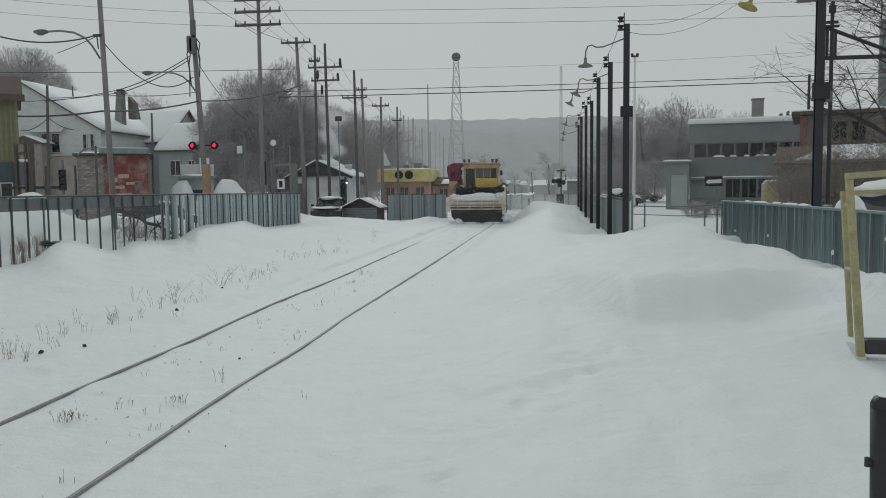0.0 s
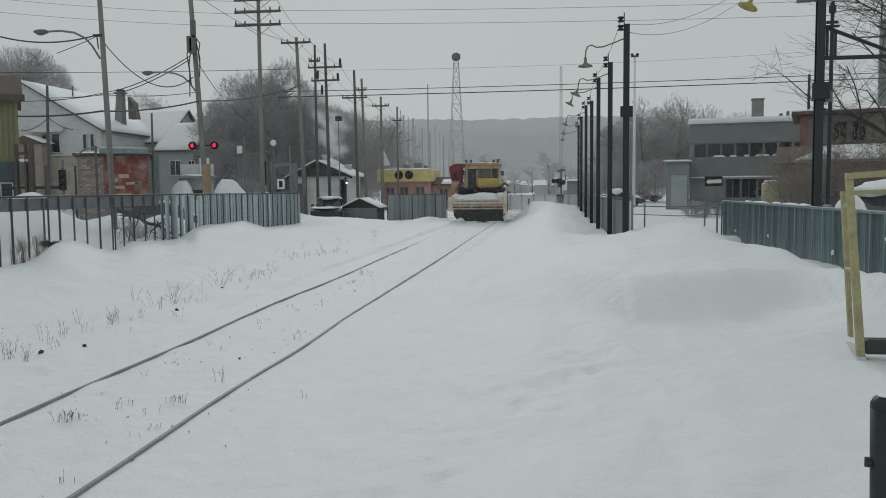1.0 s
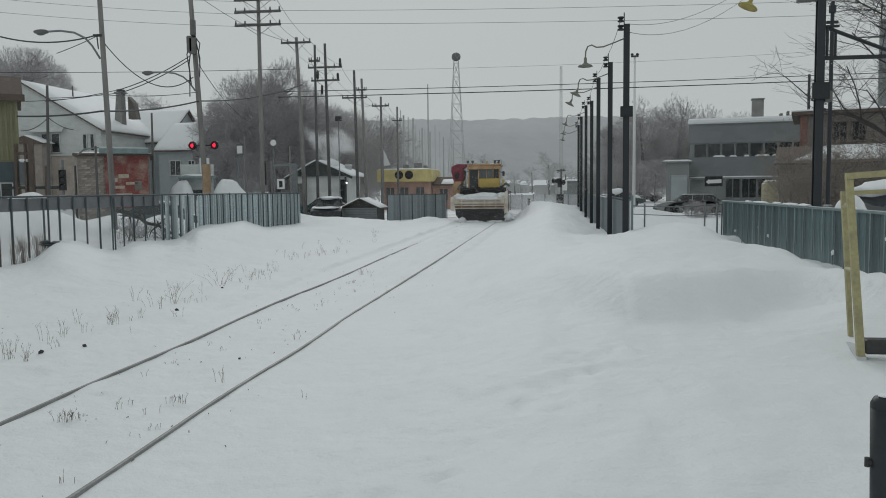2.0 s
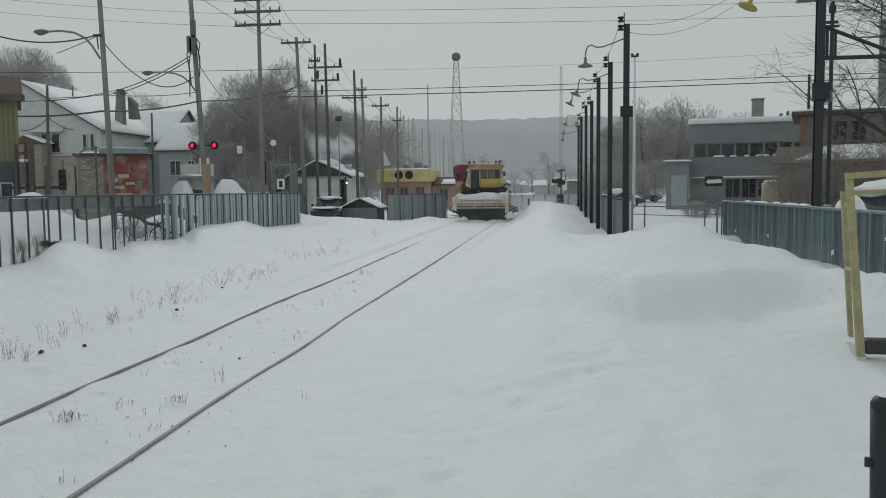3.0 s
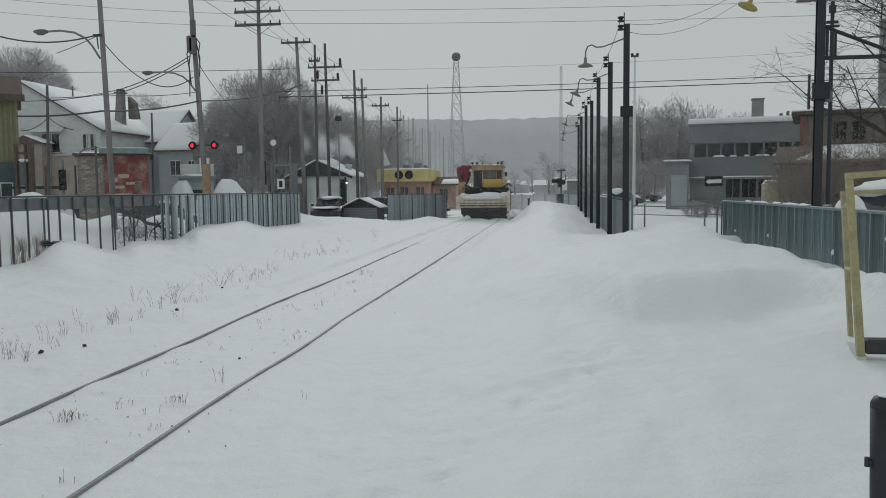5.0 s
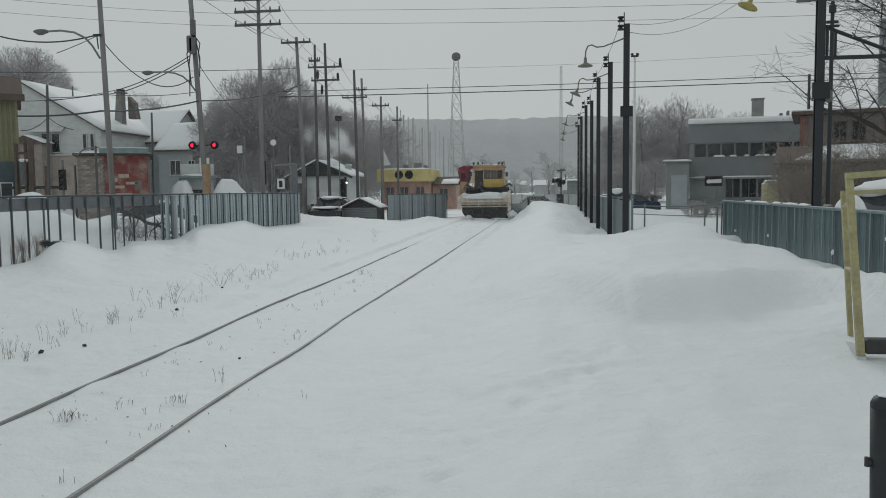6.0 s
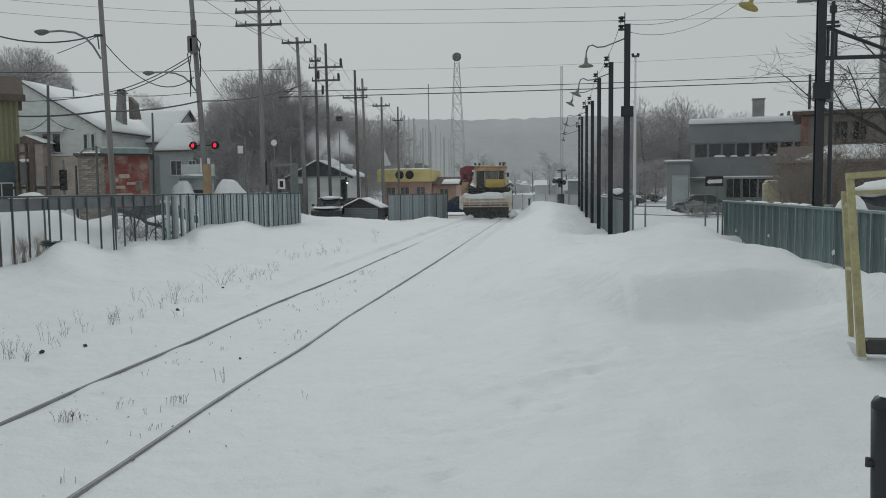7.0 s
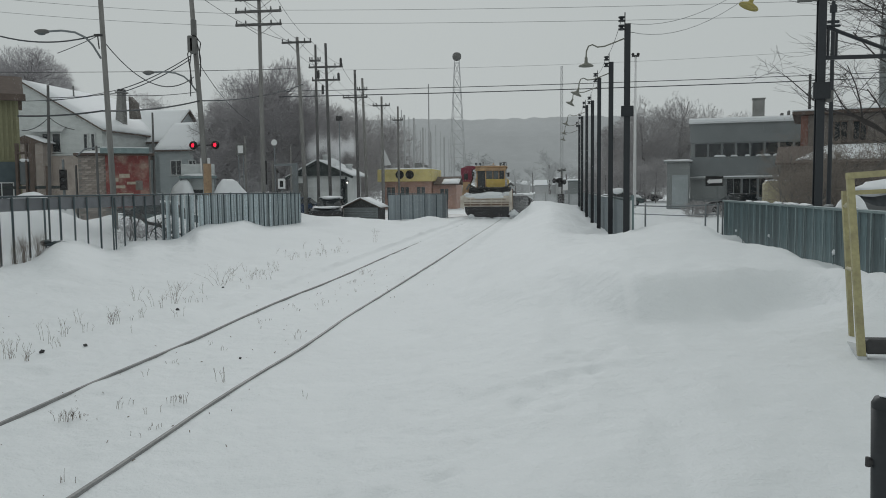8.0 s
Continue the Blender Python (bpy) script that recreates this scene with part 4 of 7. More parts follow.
def lattice(name, label, x, y, base, top, w0, w1, material, r=0.09, step=3.0, cat="tower"):
    t = thing(name, label, cat, (x, y, base))
    h = top - base
    for sx, sy in ((-1, -1), (1, -1), (1, 1), (-1, 1)):
        part("leg", Geo().tube([(sx * w0, sy * w0, 0), (sx * w1, sy * w1, h)], [r, r * 0.6], 5), material, t)
    braces, z = Geo(), 0.0
    while z < h - step * 0.5:
        za, zb = z, min(h, z + step)
        a, b = w0 + (w1 - w0) * za / h, w0 + (w1 - w0) * zb / h
        for s in (-1, 1):
            braces.tube([(-a, s * a, za), (b, s * b, zb)], r * 0.5, 3).tube([(a, s * a, za), (-b, s * b, zb)], r * 0.5, 3)
            braces.tube([(s * a, -a, za), (s * b, b, zb)], r * 0.5, 3).tube([(-b, s * b, zb), (b, s * b, zb)], r * 0.5, 3)
        z += step
    part("lacing", braces, material, t)
    return t


# tower and mast get their hazy faintness from the steel's colour
tower = lattice("lattice_tower", "tall steel lattice tower with a drum antenna, coloured faint for haze", -20.6, 180, 0, 30.6, 2.0, 0.5, FAR_STEEL, 0.085)
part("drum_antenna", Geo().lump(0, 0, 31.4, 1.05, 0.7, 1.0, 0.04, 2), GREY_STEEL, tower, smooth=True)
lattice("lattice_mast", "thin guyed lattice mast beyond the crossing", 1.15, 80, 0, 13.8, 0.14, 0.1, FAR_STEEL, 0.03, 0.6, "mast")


def wire(a, b, drop, r=0.018, material=None, label="overhead wire sagging between poles"):
    solo("overhead_wire", Geo().tube(sag(a, b, drop), r * 0.8, 4, False), material or WIRE, label, "wire", "overhead wires")


for dz, x1 in ((11.75, 40), (11.1, 40), (10.45, 40)):
    wire((-15.6, 39.4, dz), (x1, 39.4, dz - 0.35), 0.5, 0.013, FAINT_WIRE, "thin pale power line across the track")
wire((-15.68, 39.40, 10.31), (-31.85, 39.40, 11.93), 0.15, 0.013, FAINT_WIRE, "thin pale power line across the street")
wire((-15.66, 39.40, 10.92), (-31.81, 39.40, 12.63), 0.15, 0.013, FAINT_WIRE, "thin pale power line across the street")
wire((-15.64, 39.40, 11.54), (-31.77, 39.40, 13.22), 0.15, 0.013, FAINT_WIRE, "thin pale power line across the street")
wire((-20, 58, 9.35), (28, 58, 9.6), 0.15, 0.03)
wire((-20, 58, 8.95), (28, 58, 9.25), 0.15, 0.04)
wire((-39.02, 50.00, 10.21), (-15.77, 50.00, 9.74), 0.10, 0.022)
wire((-14.5, 50, 9.6), (20, 50, 10.0), 0.3, 0.01, FAINT_WIRE, "thin pale line over the crossing")
wire((-14.76, 25.00, 7.16), (-19.62, 25.00, 7.76), 0.42, 0.030)
wire((-14.77, 25.00, 7.12), (-16.19, 25.00, 6.62), 0.02, 0.016)
wire((-14.52, 25.00, 6.93), (-14.89, 32.50, 6.82), 0.85, 0.026)
wire((-15.03, 32.50, 7.69), (-18.41, 33.00, 6.48), 0.12, 0.026)
wire((-18.41, 33.00, 6.48), (-22.02, 33.00, 6.03), 0.06, 0.018)
wire((-15.04, 32.50, 7.55), (-18.42, 33.00, 6.33), 0.12, 0.026)
wire((-18.42, 33.00, 6.33), (-22.01, 33.00, 6.18), 0.06, 0.018)
wire((-17.73, 25.00, 4.59), (-14.68, 25.00, 4.69), 0.06, 0.036)
wire((-14.68, 25.00, 4.69), (-14.67, 32.50, 5.82), 0.12, 0.036)
wire((-14.67, 32.50, 5.82), (-14.55, 46.60, 8.28), 0.25, 0.036)
wire((-14.65, 25.00, 5.23), (-14.71, 32.50, 6.20), 0.10, 0.016)
wire((-17.58, 25.00, 5.08), (-14.65, 25.00, 5.23), 0.05, 0.014)
wire((-21.13, 30.00, 4.52), (-19.92, 30.00, 5.03), 0.15, 0.020)
wire((-19.92, 30.00, 5.03), (-18.85, 30.00, 4.52), 0.10, 0.018)
wire((-14.62, 32.50, 7.33), (-15.40, 40.00, 5.60), 0.30, 0.020)
wire((-14.33, 32.50, 10.00), (-15.01, 46.60, 10.78), 0.30, 0.016)
for dx in (-0.9, 0.0, 0.9):
    wire((-14.5 + dx, 39.4, 11.7), (-14.8 + dx * 0.8, 46.6, 10.9), 0.25, 0.014)
    wire((-14.8 + dx * 0.8, 46.6, 10.9), (-14.5 + dx, 51.8, 10.2), 0.2, 0.014)
    wire((-14.5 + dx, 51.8, 10.2), (-14.5 + dx * 0.9, 59.7, 9.1), 0.35, 0.014)
    wire((-14.5 + dx * 0.9, 59.7, 9.1), (-14.5 + dx * 0.6, 68.9, 9.4), 0.4, 0.016)
    wire((-14.5 + dx * 0.6, 68.9, 9.4), (-14.4 + dx * 0.4, 76, 8.8), 0.3, 0.016)
    wire((-15.1 + dx, 32.55, 12.0), (-14.5 + dx, 39.4, 11.5), 0.3, 0.013)
for k in range(6):
    wire((1.72, POST_Y[k] - 0.09, POST_TOP[k] + 0.1), (1.72, POST_Y[k + 1] - 0.09, POST_TOP[k + 1] + 0.1), 0.12, 0.008)
wire((1.95, 20.2, 5.75), (4.75, 15.5, 6.5), 0.62, 0.009, FAINT_WIRE, "thin pale wire between platform posts")
wire((1.95, 20.2, 5.95), (4.75, 15.5, 6.55), 0.5, 0.009, FAINT_WIRE, "thin pale wire between platform posts")


# ---- buildings ----
def window(parent, x, y, z, w, h, frame_mat=None, sill=True, bars=1, glass=None):
    """A window in a wall that faces -y: sunk pane, frame and sill."""
    win = part("window", Geo().box(x - w / 2, x + w / 2, y - 0.02, y + 0.02, z, z + h, 0.005), glass or DARK_GLASS, parent)
    fr, t = Geo(), 0.07
    fr.box(x - w / 2 - t, x + w / 2 + t, y - 0.07, y + 0.03, z + h, z + h + t).box(x - w / 2 - t, x - w / 2, y - 0.07, y + 0.03, z, z + h).box(x + w / 2, x + w / 2 + t, y - 0.07, y + 0.03, z, z + h)
    for k in range(bars):
        c = x - w / 2 + w * (k + 1) / (bars + 1)
        fr.box(c - 0.03, c + 0.03, y - 0.05, y - 0.021, z, z + h)
    part("frame", fr, frame_mat or SIDING_WHITE, win)
    if sill:
        part("sill", Geo().box(x - w / 2 - 0.12, x + w / 2 + 0.12, y - 0.16, y + 0.03, z - 0.09, z, 0.01), frame_mat or SIDING_WHITE, win)
    return win


def slab_snow(parent, quad, thick, name="roof_snow"):
    """A blanket of snow on a sloping quad: corners in order; uneven, with a rounded lip."""
    a, b, c, d = [Vector(p) for p in quad]
    nrm = (b - a).cross(d - a).normalized()
    if nrm.z < 0:
        nrm = -nrm
    n, g = 12, Geo()
    for j in range(n + 1):
        for i in range(n + 1):
            u, v = i / n, j / n
            p = a.lerp(b, u).lerp(d.lerp(c, u), v)
            lip = min(1.0, 5 * min(u, 1 - u, v, 1 - v) + 0.35)
            g.v.append(tuple(p + nrm * (thick * lip * (1 + 0.35 * noise.noise(p * 0.8)))))
    for j in range(n + 1):
        for i in range(n + 1):
            u, v = i / n, j / n
            g.v.append(tuple(a.lerp(b, u).lerp(d.lerp(c, u), v)))
    m = n + 1
    for j in range(n):
        for i in range(n):
            q = (j * m + i, j * m + i + 1, (j + 1) * m + i + 1, (j + 1) * m + i)
            g.f += [q, tuple(k + m * m for k in q[::-1])]
    for i in range(n):
        for p, q in ((i, i + 1), (n * m + i, n * m + i + 1), (i * m, (i + 1) * m), (i * m + n, (i + 1) * m + n)):
            g.f.append((p, q, q + m * m, p + m * m))
    return part(name, g, ROOF_SNOW, parent, "thick white snow blanket", smooth=True)


def gable_house(label, x0, x1, y0, y1, eave, apex, ax, wall, roof_mat, snow=0.25, along="y", boards=0.0, name="house"):
    """A house whose gable faces -y (along='y') or whose long eave does (along='x')."""
    h = thing(name, label, "house", (0, 0, 0), group="houses by the street")
    if along == "y":
        part("wall", Geo().prism([(x0, -0.1), (x1, -0.1), (x1, eave), (ax, apex), (x0, eave)], "y", y0, y1), wall, h)
        o, t = 0.35, 0.14
        for xe in (x0, x1):
            s = -o if xe == x0 else o
            k = (apex - eave) / abs(ax - xe)
            ze = eave - k * o
            part("roof", Geo().prism([(xe + s, ze), (ax, apex), (ax, apex + t), (xe + s, ze + t)], "y", y0 - o, y1 + o), roof_mat, h)
            if snow:
                slab_snow(h, [(xe + s, y0 - o, ze + t), (ax, y0 - o, apex + t), (ax, y1 + o, apex + t), (xe + s, y1 + o, ze + t)], snow)
    else:
        ym = (y0 + y1) / 2
        part("wall", Geo().prism([(y0, -0.1), (y1, -0.1), (y1, eave), (ym, apex), (y0, eave)], "x", x0, x1), wall, h)
        o, t = 0.35, 0.14
        for ye in (y0, y1):
            s = -o if ye == y0 else o
            k = (apex - eave) / abs(ym - ye)
            ze = eave - k * o
            part("roof", Geo().prism([(ye + s, ze), (ym, apex), (ym, apex + t), (ye + s, ze + t)], "x", x0 - o, x1 + o), roof_mat, h)
            if snow:
                slab_snow(h, [(x0 - o, ye + s, ze + t), (x1 + o, ye + s, ze + t), (x1 + o, ym, apex + t), (x0 - o, ym, apex + t)], snow)
    return h


def siding(parent, x0, x1, y, z0, z1, pitch, material, slope=None):
    """Overlapping boards, one by one, on a wall that faces -y; slope(z) gives the board's right end."""
    z = z0
    while z < z1:
        r = min(x1, slope(z + pitch * 0.5)) if slope else x1
        if r > x0 + 0.3:
            part("board", Geo().prism([(y - 0.035, z), (y - 0.005, z), (y - 0.005, z + pitch), (y - 0.012, z + pitch)], "x", x0, r), material, parent)
        z += pitch


h1 = gable_house("large light-grey sided house with a snowy gable roof", -53.2, -38.9, 66, 84, 7.5, 11.75, -46.2, SIDING_GREY, ROOF_BROWN, 0.35)
siding(h1, -53.1, -39.0, 66, 4.6, 11.4, 0.28, SIDING_GREY, lambda z: -38.95 if z < 7.4 else -46.2 + 7.2 * (11.6 - z) / 4.25)
window(h1, -44.1, 65.94, 5.6, 0.72, 1.6, bars=0)
window(h1, -43.15, 65.94, 5.6, 0.72, 1.6, bars=0)
window(h1, -40.4, 65.94, 5.7, 0.3, 1.4, bars=0)
window(h1, -39.7, 65.94, 5.7, 0.3, 1.4, bars=0)
part("flue", Geo().tube([(-43.9, 70, 8.0), (-43.9, 70, 11.9)], 0.07, 6), GREY_STEEL, h1)
part("brick_base", Geo().box(-45.6, -38.95, 65.72, 65.94, -0.1, 5.25, 0.02), BRICK_TAN, h1, "weathered tan brick ground storey")
part("ledge", Geo().box(-45.6, -38.9, 65.6, 65.94, 5.25, 5.4, 0.02), SIDING_WHITE, h1)
part("awning", Geo().prism([(65.3, 7.35), (65.94, 7.75), (65.94, 7.85), (65.3, 7.45)], "x", -45.4, -42.2), SIDING_WHITE, h1, "white sloping window hood")
annex = thing("brick_annex", "tan brick annex with a low snowy roof beside the grey house", "building", (0, 0, 0))
part("wall", Geo().box(-46.6, -43.5, 64.4, 65.9, -0.1, 6.3, 0.02), BRICK_TAN, annex)
part("roof", Geo().prism([(-46.9, 6.3), (-43.2, 6.3), (-45.0, 7.0)], "y", 64.2, 65.95), ROOF_BROWN, annex)
slab_snow(annex, [(-45.0, 64.2, 7.0), (-43.2, 64.2, 6.32), (-43.2, 65.9, 6.32), (-45.0, 65.9, 7.0)], 0.14)
h2 = gable_house("sided house with a broad snow-covered roof", -41.6, -37.1, 74, 84, 6.9, 10.25, 0, SIDING_BLUE, ROOF_BROWN, 0.3, "x")
part("chimney", Geo().prism([(-40.3, 7.5), (-39.45, 7.5), (-39.5, 11.2), (-39.95, 11.2)], "y", 70.6, 71.4).prism([(-40.1, 11.2), (-39.3, 11.2), (-39.3, 11.35), (-40.1, 11.35)], "y", 70.5, 71.5), CONCRETE, h2, "pale rendered chimney stack tapering upwards")
part("chimney_pot", Geo().box(-40.0, -39.4, 70.7, 71.3, 11.35, 11.6, 0.05), GREASE, h2)
part("second_chimney", Geo().prism([(-39.3, 8.9), (-38.5, 8.9), (-38.75, 10.4), (-39.3, 11.0)], "y", 71.5, 72.3), BRICK_DARK, h2, "dark brown brick chimney")
h3 = gable_house("small sided house with a snowy side roof", -36.7, -33.3, 72, 80, 6.0, 8.6, 0, SIDING_BLUE, ROOF_BROWN, 0.3, "x")
window(h3, -35.0, 71.94, 3.6, 1.0, 1.3)
window(h3, -33.4, 71.94, 3.6, 0.6, 1.3)
olive = thing("apartment_block", "olive-yellow ribbed building with a brown roof edge", "building", (0, 0, 0))
part("wall", Geo().box(-40, -30.1, 45, 51, -0.1, 7.7, 0.03), SIDING_OLIVE, olive)
rib = Geo().box(-0.07, 0.07, -0.06, 0, 0, 3.6, 0.01).mesh("batten", SIDING_OLIVE)
for k in range(22):
    piece("batten", rib, olive, (-30.2 - k * 0.28, 45, 4.0))
part("roof", Geo().prism([(44.4, 7.6), (48, 9.2), (51.6, 7.6), (51.6, 7.85), (48, 9.4), (44.4, 7.85)], "x", -40.5, -29.8), ROOF_BROWN, olive)
part("roof_edge", Geo().box(-40.6, -29.7, 44.2, 44.4, 7.5, 7.9, 0.02), ROOF_BROWN, olive)
part("ground_floor", Geo().box(-39.9, -30.2, 44.9, 45, -0.1, 3.9, 0.01), FENCE_DARK, olive)
for k in range(3):
    window(olive, -31.2 - k * 1.7, 44.88, 1.0, 1.2, 1.6)

swing(olive, -30.1, 45, 36)
olive.location.x -= 1.75
shop = thing("brick_shop", "low weathered brick shop with a flat awning and red painted sign", "shop", (0, 0, 0))
part("wall", Geo().box(-24.4, -20.9, 40.02, 46, -0.1, 3.9, 0.02), MORTAR, shop)
part("roof", Geo().box(-24.6, -20.7, 39.8, 46.2, 3.9, 4.02, 0.02), ROOF_BROWN, shop)
slab_snow(shop, [(-24.5, 40.2, 4.02), (-20.8, 40.2, 4.02), (-20.8, 46, 4.02), (-24.5, 46, 4.02)], 0.14)
part("awning", Geo().prism([(39.3, 4.0), (40.0, 4.0), (40.0, 4.34), (39.3, 4.26)], "x", -23.3, -20.95), FENCE_PALE, shop, "grey-green flat awning")
board = part("sign_board", Geo().box(-23.1, -21.0, 39.9, 39.98, 1.2, 3.92, 0.01), SIGN_RED, shop, "red painted sign board with faded lettering")
for x, z, w, hh in ((-22.7, 2.55, 0.4, 0.2), (-22.2, 2.75, 0.5, 0.2), (-21.8, 2.4, 0.6, 0.14), (-22.4, 2.2, 0.45, 0.15), (-21.5, 2.1, 0.35, 0.5), (-22.2, 1.85, 0.8, 0.1), (-22.8, 3.0, 0.3, 0.5)):
    part("lettering_bar", Geo().box(x - w / 2, x + w / 2, 39.885, 39.9, z, z + hh, 0.004), SIGN_PALE if w > 0.38 else BRICK_DARK, board)
brick_me = Geo().box(-0.145, 0.145, -0.02, 0.02, -0.05, 0.05, 0.006).mesh("brick", BRICK_TAN)
for r in range(32):
    for k in range(4):
        piece("brick", brick_me, shop, (-24.24 + k * 0.305 + (0.15 if r % 2 else 0), 40.01, 0.42 + r * 0.11))
part("bracket", Geo().tube([(-24.4, 39.9, 3.9), (-24.0, 39.4, 4.2), (-23.3, 39.4, 4.3)], 0.04), GALV, shop)

swing(shop, -20.9, 40, 28)
porch_rail = thing("timber_porch", "dark stained timber porch posts and rail before the olive building", "porch", (-31.0, 44.0, 0))
for x, w in ((-0.42, 0.09), (0.55, 0.16), (0.2, 0.07), (1.5, 0.1)):
    part("post", Geo().prism([(x - w, -0.1), (x + w, -0.1), (x + w * 0.8 + 0.05, 4.95 if x < 1 else 3.6), (x - w * 0.8 + 0.05, 4.95 if x < 1 else 3.6)], "y", -0.1, 0.1), ROOF_BROWN, porch_rail)
part("rail", Geo().box(-1.4, 2.4, -0.06, 0.06, 2.25, 2.42, 0.02), DARK_TRIM, porch_rail)
part("beam", Geo().box(-0.5, 0.7, -0.08, 0.08, 4.3, 4.45, 0.02), ROOF_BROWN, porch_rail)
part("panel", Geo().box(-0.3, 0.35, 0.02, 0.08, 2.5, 3.9, 0.02), PALE_GLASS, porch_rail, "pale glazed panel")
part("snow_cap", Geo().lump(0.1, 0, 3.95, 0.3, 0.15, 0.1, 0.4, 3, 3), ROOF_SNOW, porch_rail, smooth=True)

hut = thing("white_hut", "small white boarded hut with a dark gable and snowy roof", "hut", (0, 0, 0))
part("wall", Geo().box(-21.5, -17.0, 66.02, 71, -0.1, 3.2, 0.02), SIDING_WHITE, hut)
for k in range(6):
    part("board", Geo().prism([(65.97, 0.5 + k * 0.45), (66.02, 0.5 + k * 0.45), (66.02, 0.93 + k * 0.45), (66.0, 0.93 + k * 0.45)], "x", -20.3, -17.6), SIDING_WHITE, hut)
part("gable", Geo().prism([(-21.9, 3.2), (-16.6, 3.2), (-19.4, 4.4)], "y", 65.6, 71), DARK_TRIM, hut, "dark green boarded gable")
part("fascia", Geo().prism([(-22.3, 3.0), (-22.2, 2.85), (-19.4, 4.3), (-16.4, 2.95), (-16.3, 3.1), (-19.4, 4.5)], "y", 65.45, 65.6), DARK_TRIM, hut)
slab_snow(hut, [(-22.2, 65.5, 3.1), (-19.4, 65.5, 4.52), (-19.4, 71.2, 4.52), (-22.2, 71.2, 3.1)], 0.22)
slab_snow(hut, [(-19.4, 65.5, 4.52), (-16.35, 65.5, 3.15), (-16.35, 71.2, 3.15), (-19.4, 71.2, 4.52)], 0.22)
part("door", Geo().box(-21.2, -20.6, 65.93, 66.0, 0.1, 2.6, 0.01), GREY_STEEL, hut)
part("recess", Geo().box(-17.5, -17.05, 65.95, 66.0, 0.2, 2.9, 0.01), DARK_GLASS, hut, "dark doorway")
part("post", Geo().box(-20.45, -20.3, 65.5, 65.65, -0.1, 3.3), DARK_TRIM, hut)
part("post", Geo().box(-17.0, -16.85, 65.5, 65.65, -0.1, 3.1), DARK_TRIM, hut)
lampw = part("wall_lamp", Geo().box(-16.85, -16.7, 65.4, 65.6, 2.55, 2.8, 0.02), GREY_STEEL, hut)
part("bulb", Geo().lump(-16.78, 65.36, 2.6, 0.07, 0.05, 0.07, 0.05, 1), LIT_LAMP, lampw, "lit bulb")
part("steam_vent", Geo().lathe([(0.0, 0.8), (0.5, 0.8), (0.58, 0.72), (0.5, 0.62), (0.42, 0.0), (0.0, 0.0)], 16, (-19.0, 67.6, 4.25)), SIDING_WHITE, hut, "white roof vent giving off steam", smooth=True)
part("roof_vent", Geo().lathe([(0.0, 0.7), (0.3, 0.7), (0.36, 0.55), (0.28, 0.5), (0.28, 0.0), (0.0, 0.0)], 14, (-17.4, 68.5, 3.55)), SIDING_WHITE, hut, smooth=True)
slab_snow(hut, [(-18.6, 65.8, 4.25), (-17.9, 65.8, 3.95), (-17.9, 67, 3.95), (-18.6, 67, 4.25)], 0.5)

shed = thing("garden_shed", "low dark plank shed with snow along its gable", "shed", (0, 0, 0))
part("wall", Geo().prism([(-12.3, -0.1), (-10.2, -0.1), (-10.2, 0.95), (-11.25, 1.42), (-12.3, 0.95)], "y", 47, 49), GREASE, shed)
for k in range(9):
    part("plank", Geo().box(-12.28, -10.22, 46.97, 47.0, 0.04 + k * 0.1, 0.125 + k * 0.1, 0.004), WALL_GREY, shed)
for xe in (-12.5, -10.0):
    part("roof", Geo().prism([(xe, 0.86), (-11.25, 1.44), (-11.25, 1.5), (xe, 0.92)], "y", 46.8, 49.1), ROOF_BROWN, shed)
    slab_snow(shed, [(xe, 46.8, 0.92), (-11.25, 46.8, 1.5), (-11.25, 49.1, 1.5), (xe, 49.1, 0.92)], 0.1)

diner = thing("restaurant", "low restaurant with a bright yellow fascia and terracotta walls", "restaurant", (0, 0, 0))
part("wall", Geo().box(-16.4, -11.6, 78.1, 84, -0.1, 2.8, 0.03), WALL_RUST, diner)
part("fascia", Geo().box(-16.9, -11.4, 77.7, 84.2, 2.75, 3.95, 0.04), WALL_YELLOW, diner, "bright yellow fascia")
for x in (-14.65, -13.65):
    part("round_sign", Geo().lathe([(0.0, 0), (0.42, 0), (0.42, 0.05), (0.0, 0.05)], 20), SIGN_BLACK, diner, at=(x, 77.69, 3.42)).rotation_euler = (radians(90), 0, 0)
slab_snow(diner, [(-16.8, 77.9, 3.96), (-11.5, 77.9, 3.96), (-11.5, 84, 3.96), (-16.8, 84, 3.96)], 0.14)
for x, w, hh in ((-14.4, 0.5, 0.5), (-13.2, 0.7, 0.65), (-12.4, 0.35, 0.4)):
    part("roof_unit", Geo().box(x - w / 2, x + w / 2, 80, 80.8, 3.95, 4.0 + hh, 0.03), CONCRETE, diner)
for x in (-15.6, -14.2, -12.6):
    window(diner, x, 78.05, 1.0, 0.8, 1.2, WALL_RUST, glass=PALE_GLASS)
part("side_wing", Geo().box(-11.55, -9.2, 79, 84, -0.1, 2.4, 0.03), WALL_RUST, diner)
part("wing_roof", Geo().prism([(78.6, 2.35), (81.5, 3.1), (84.4, 2.35), (84.4, 2.5), (81.5, 3.25), (78.6, 2.5)], "x", -11.5, -8.9), ROOF_BROWN, diner)
slab_snow(diner, [(-10.6, 78.6, 2.5), (-8.9, 78.6, 2.5), (-8.9, 80.2, 2.92), (-10.6, 80.2, 2.92)], 0.16)
window(diner, -10.4, 78.95, 0.9, 0.8, 1.1, WALL_RUST, glass=PALE_GLASS)
pennant = thing("pennant", "white triangular pennant on a thin pole", "flag", (-15.95, 76.5, 0))
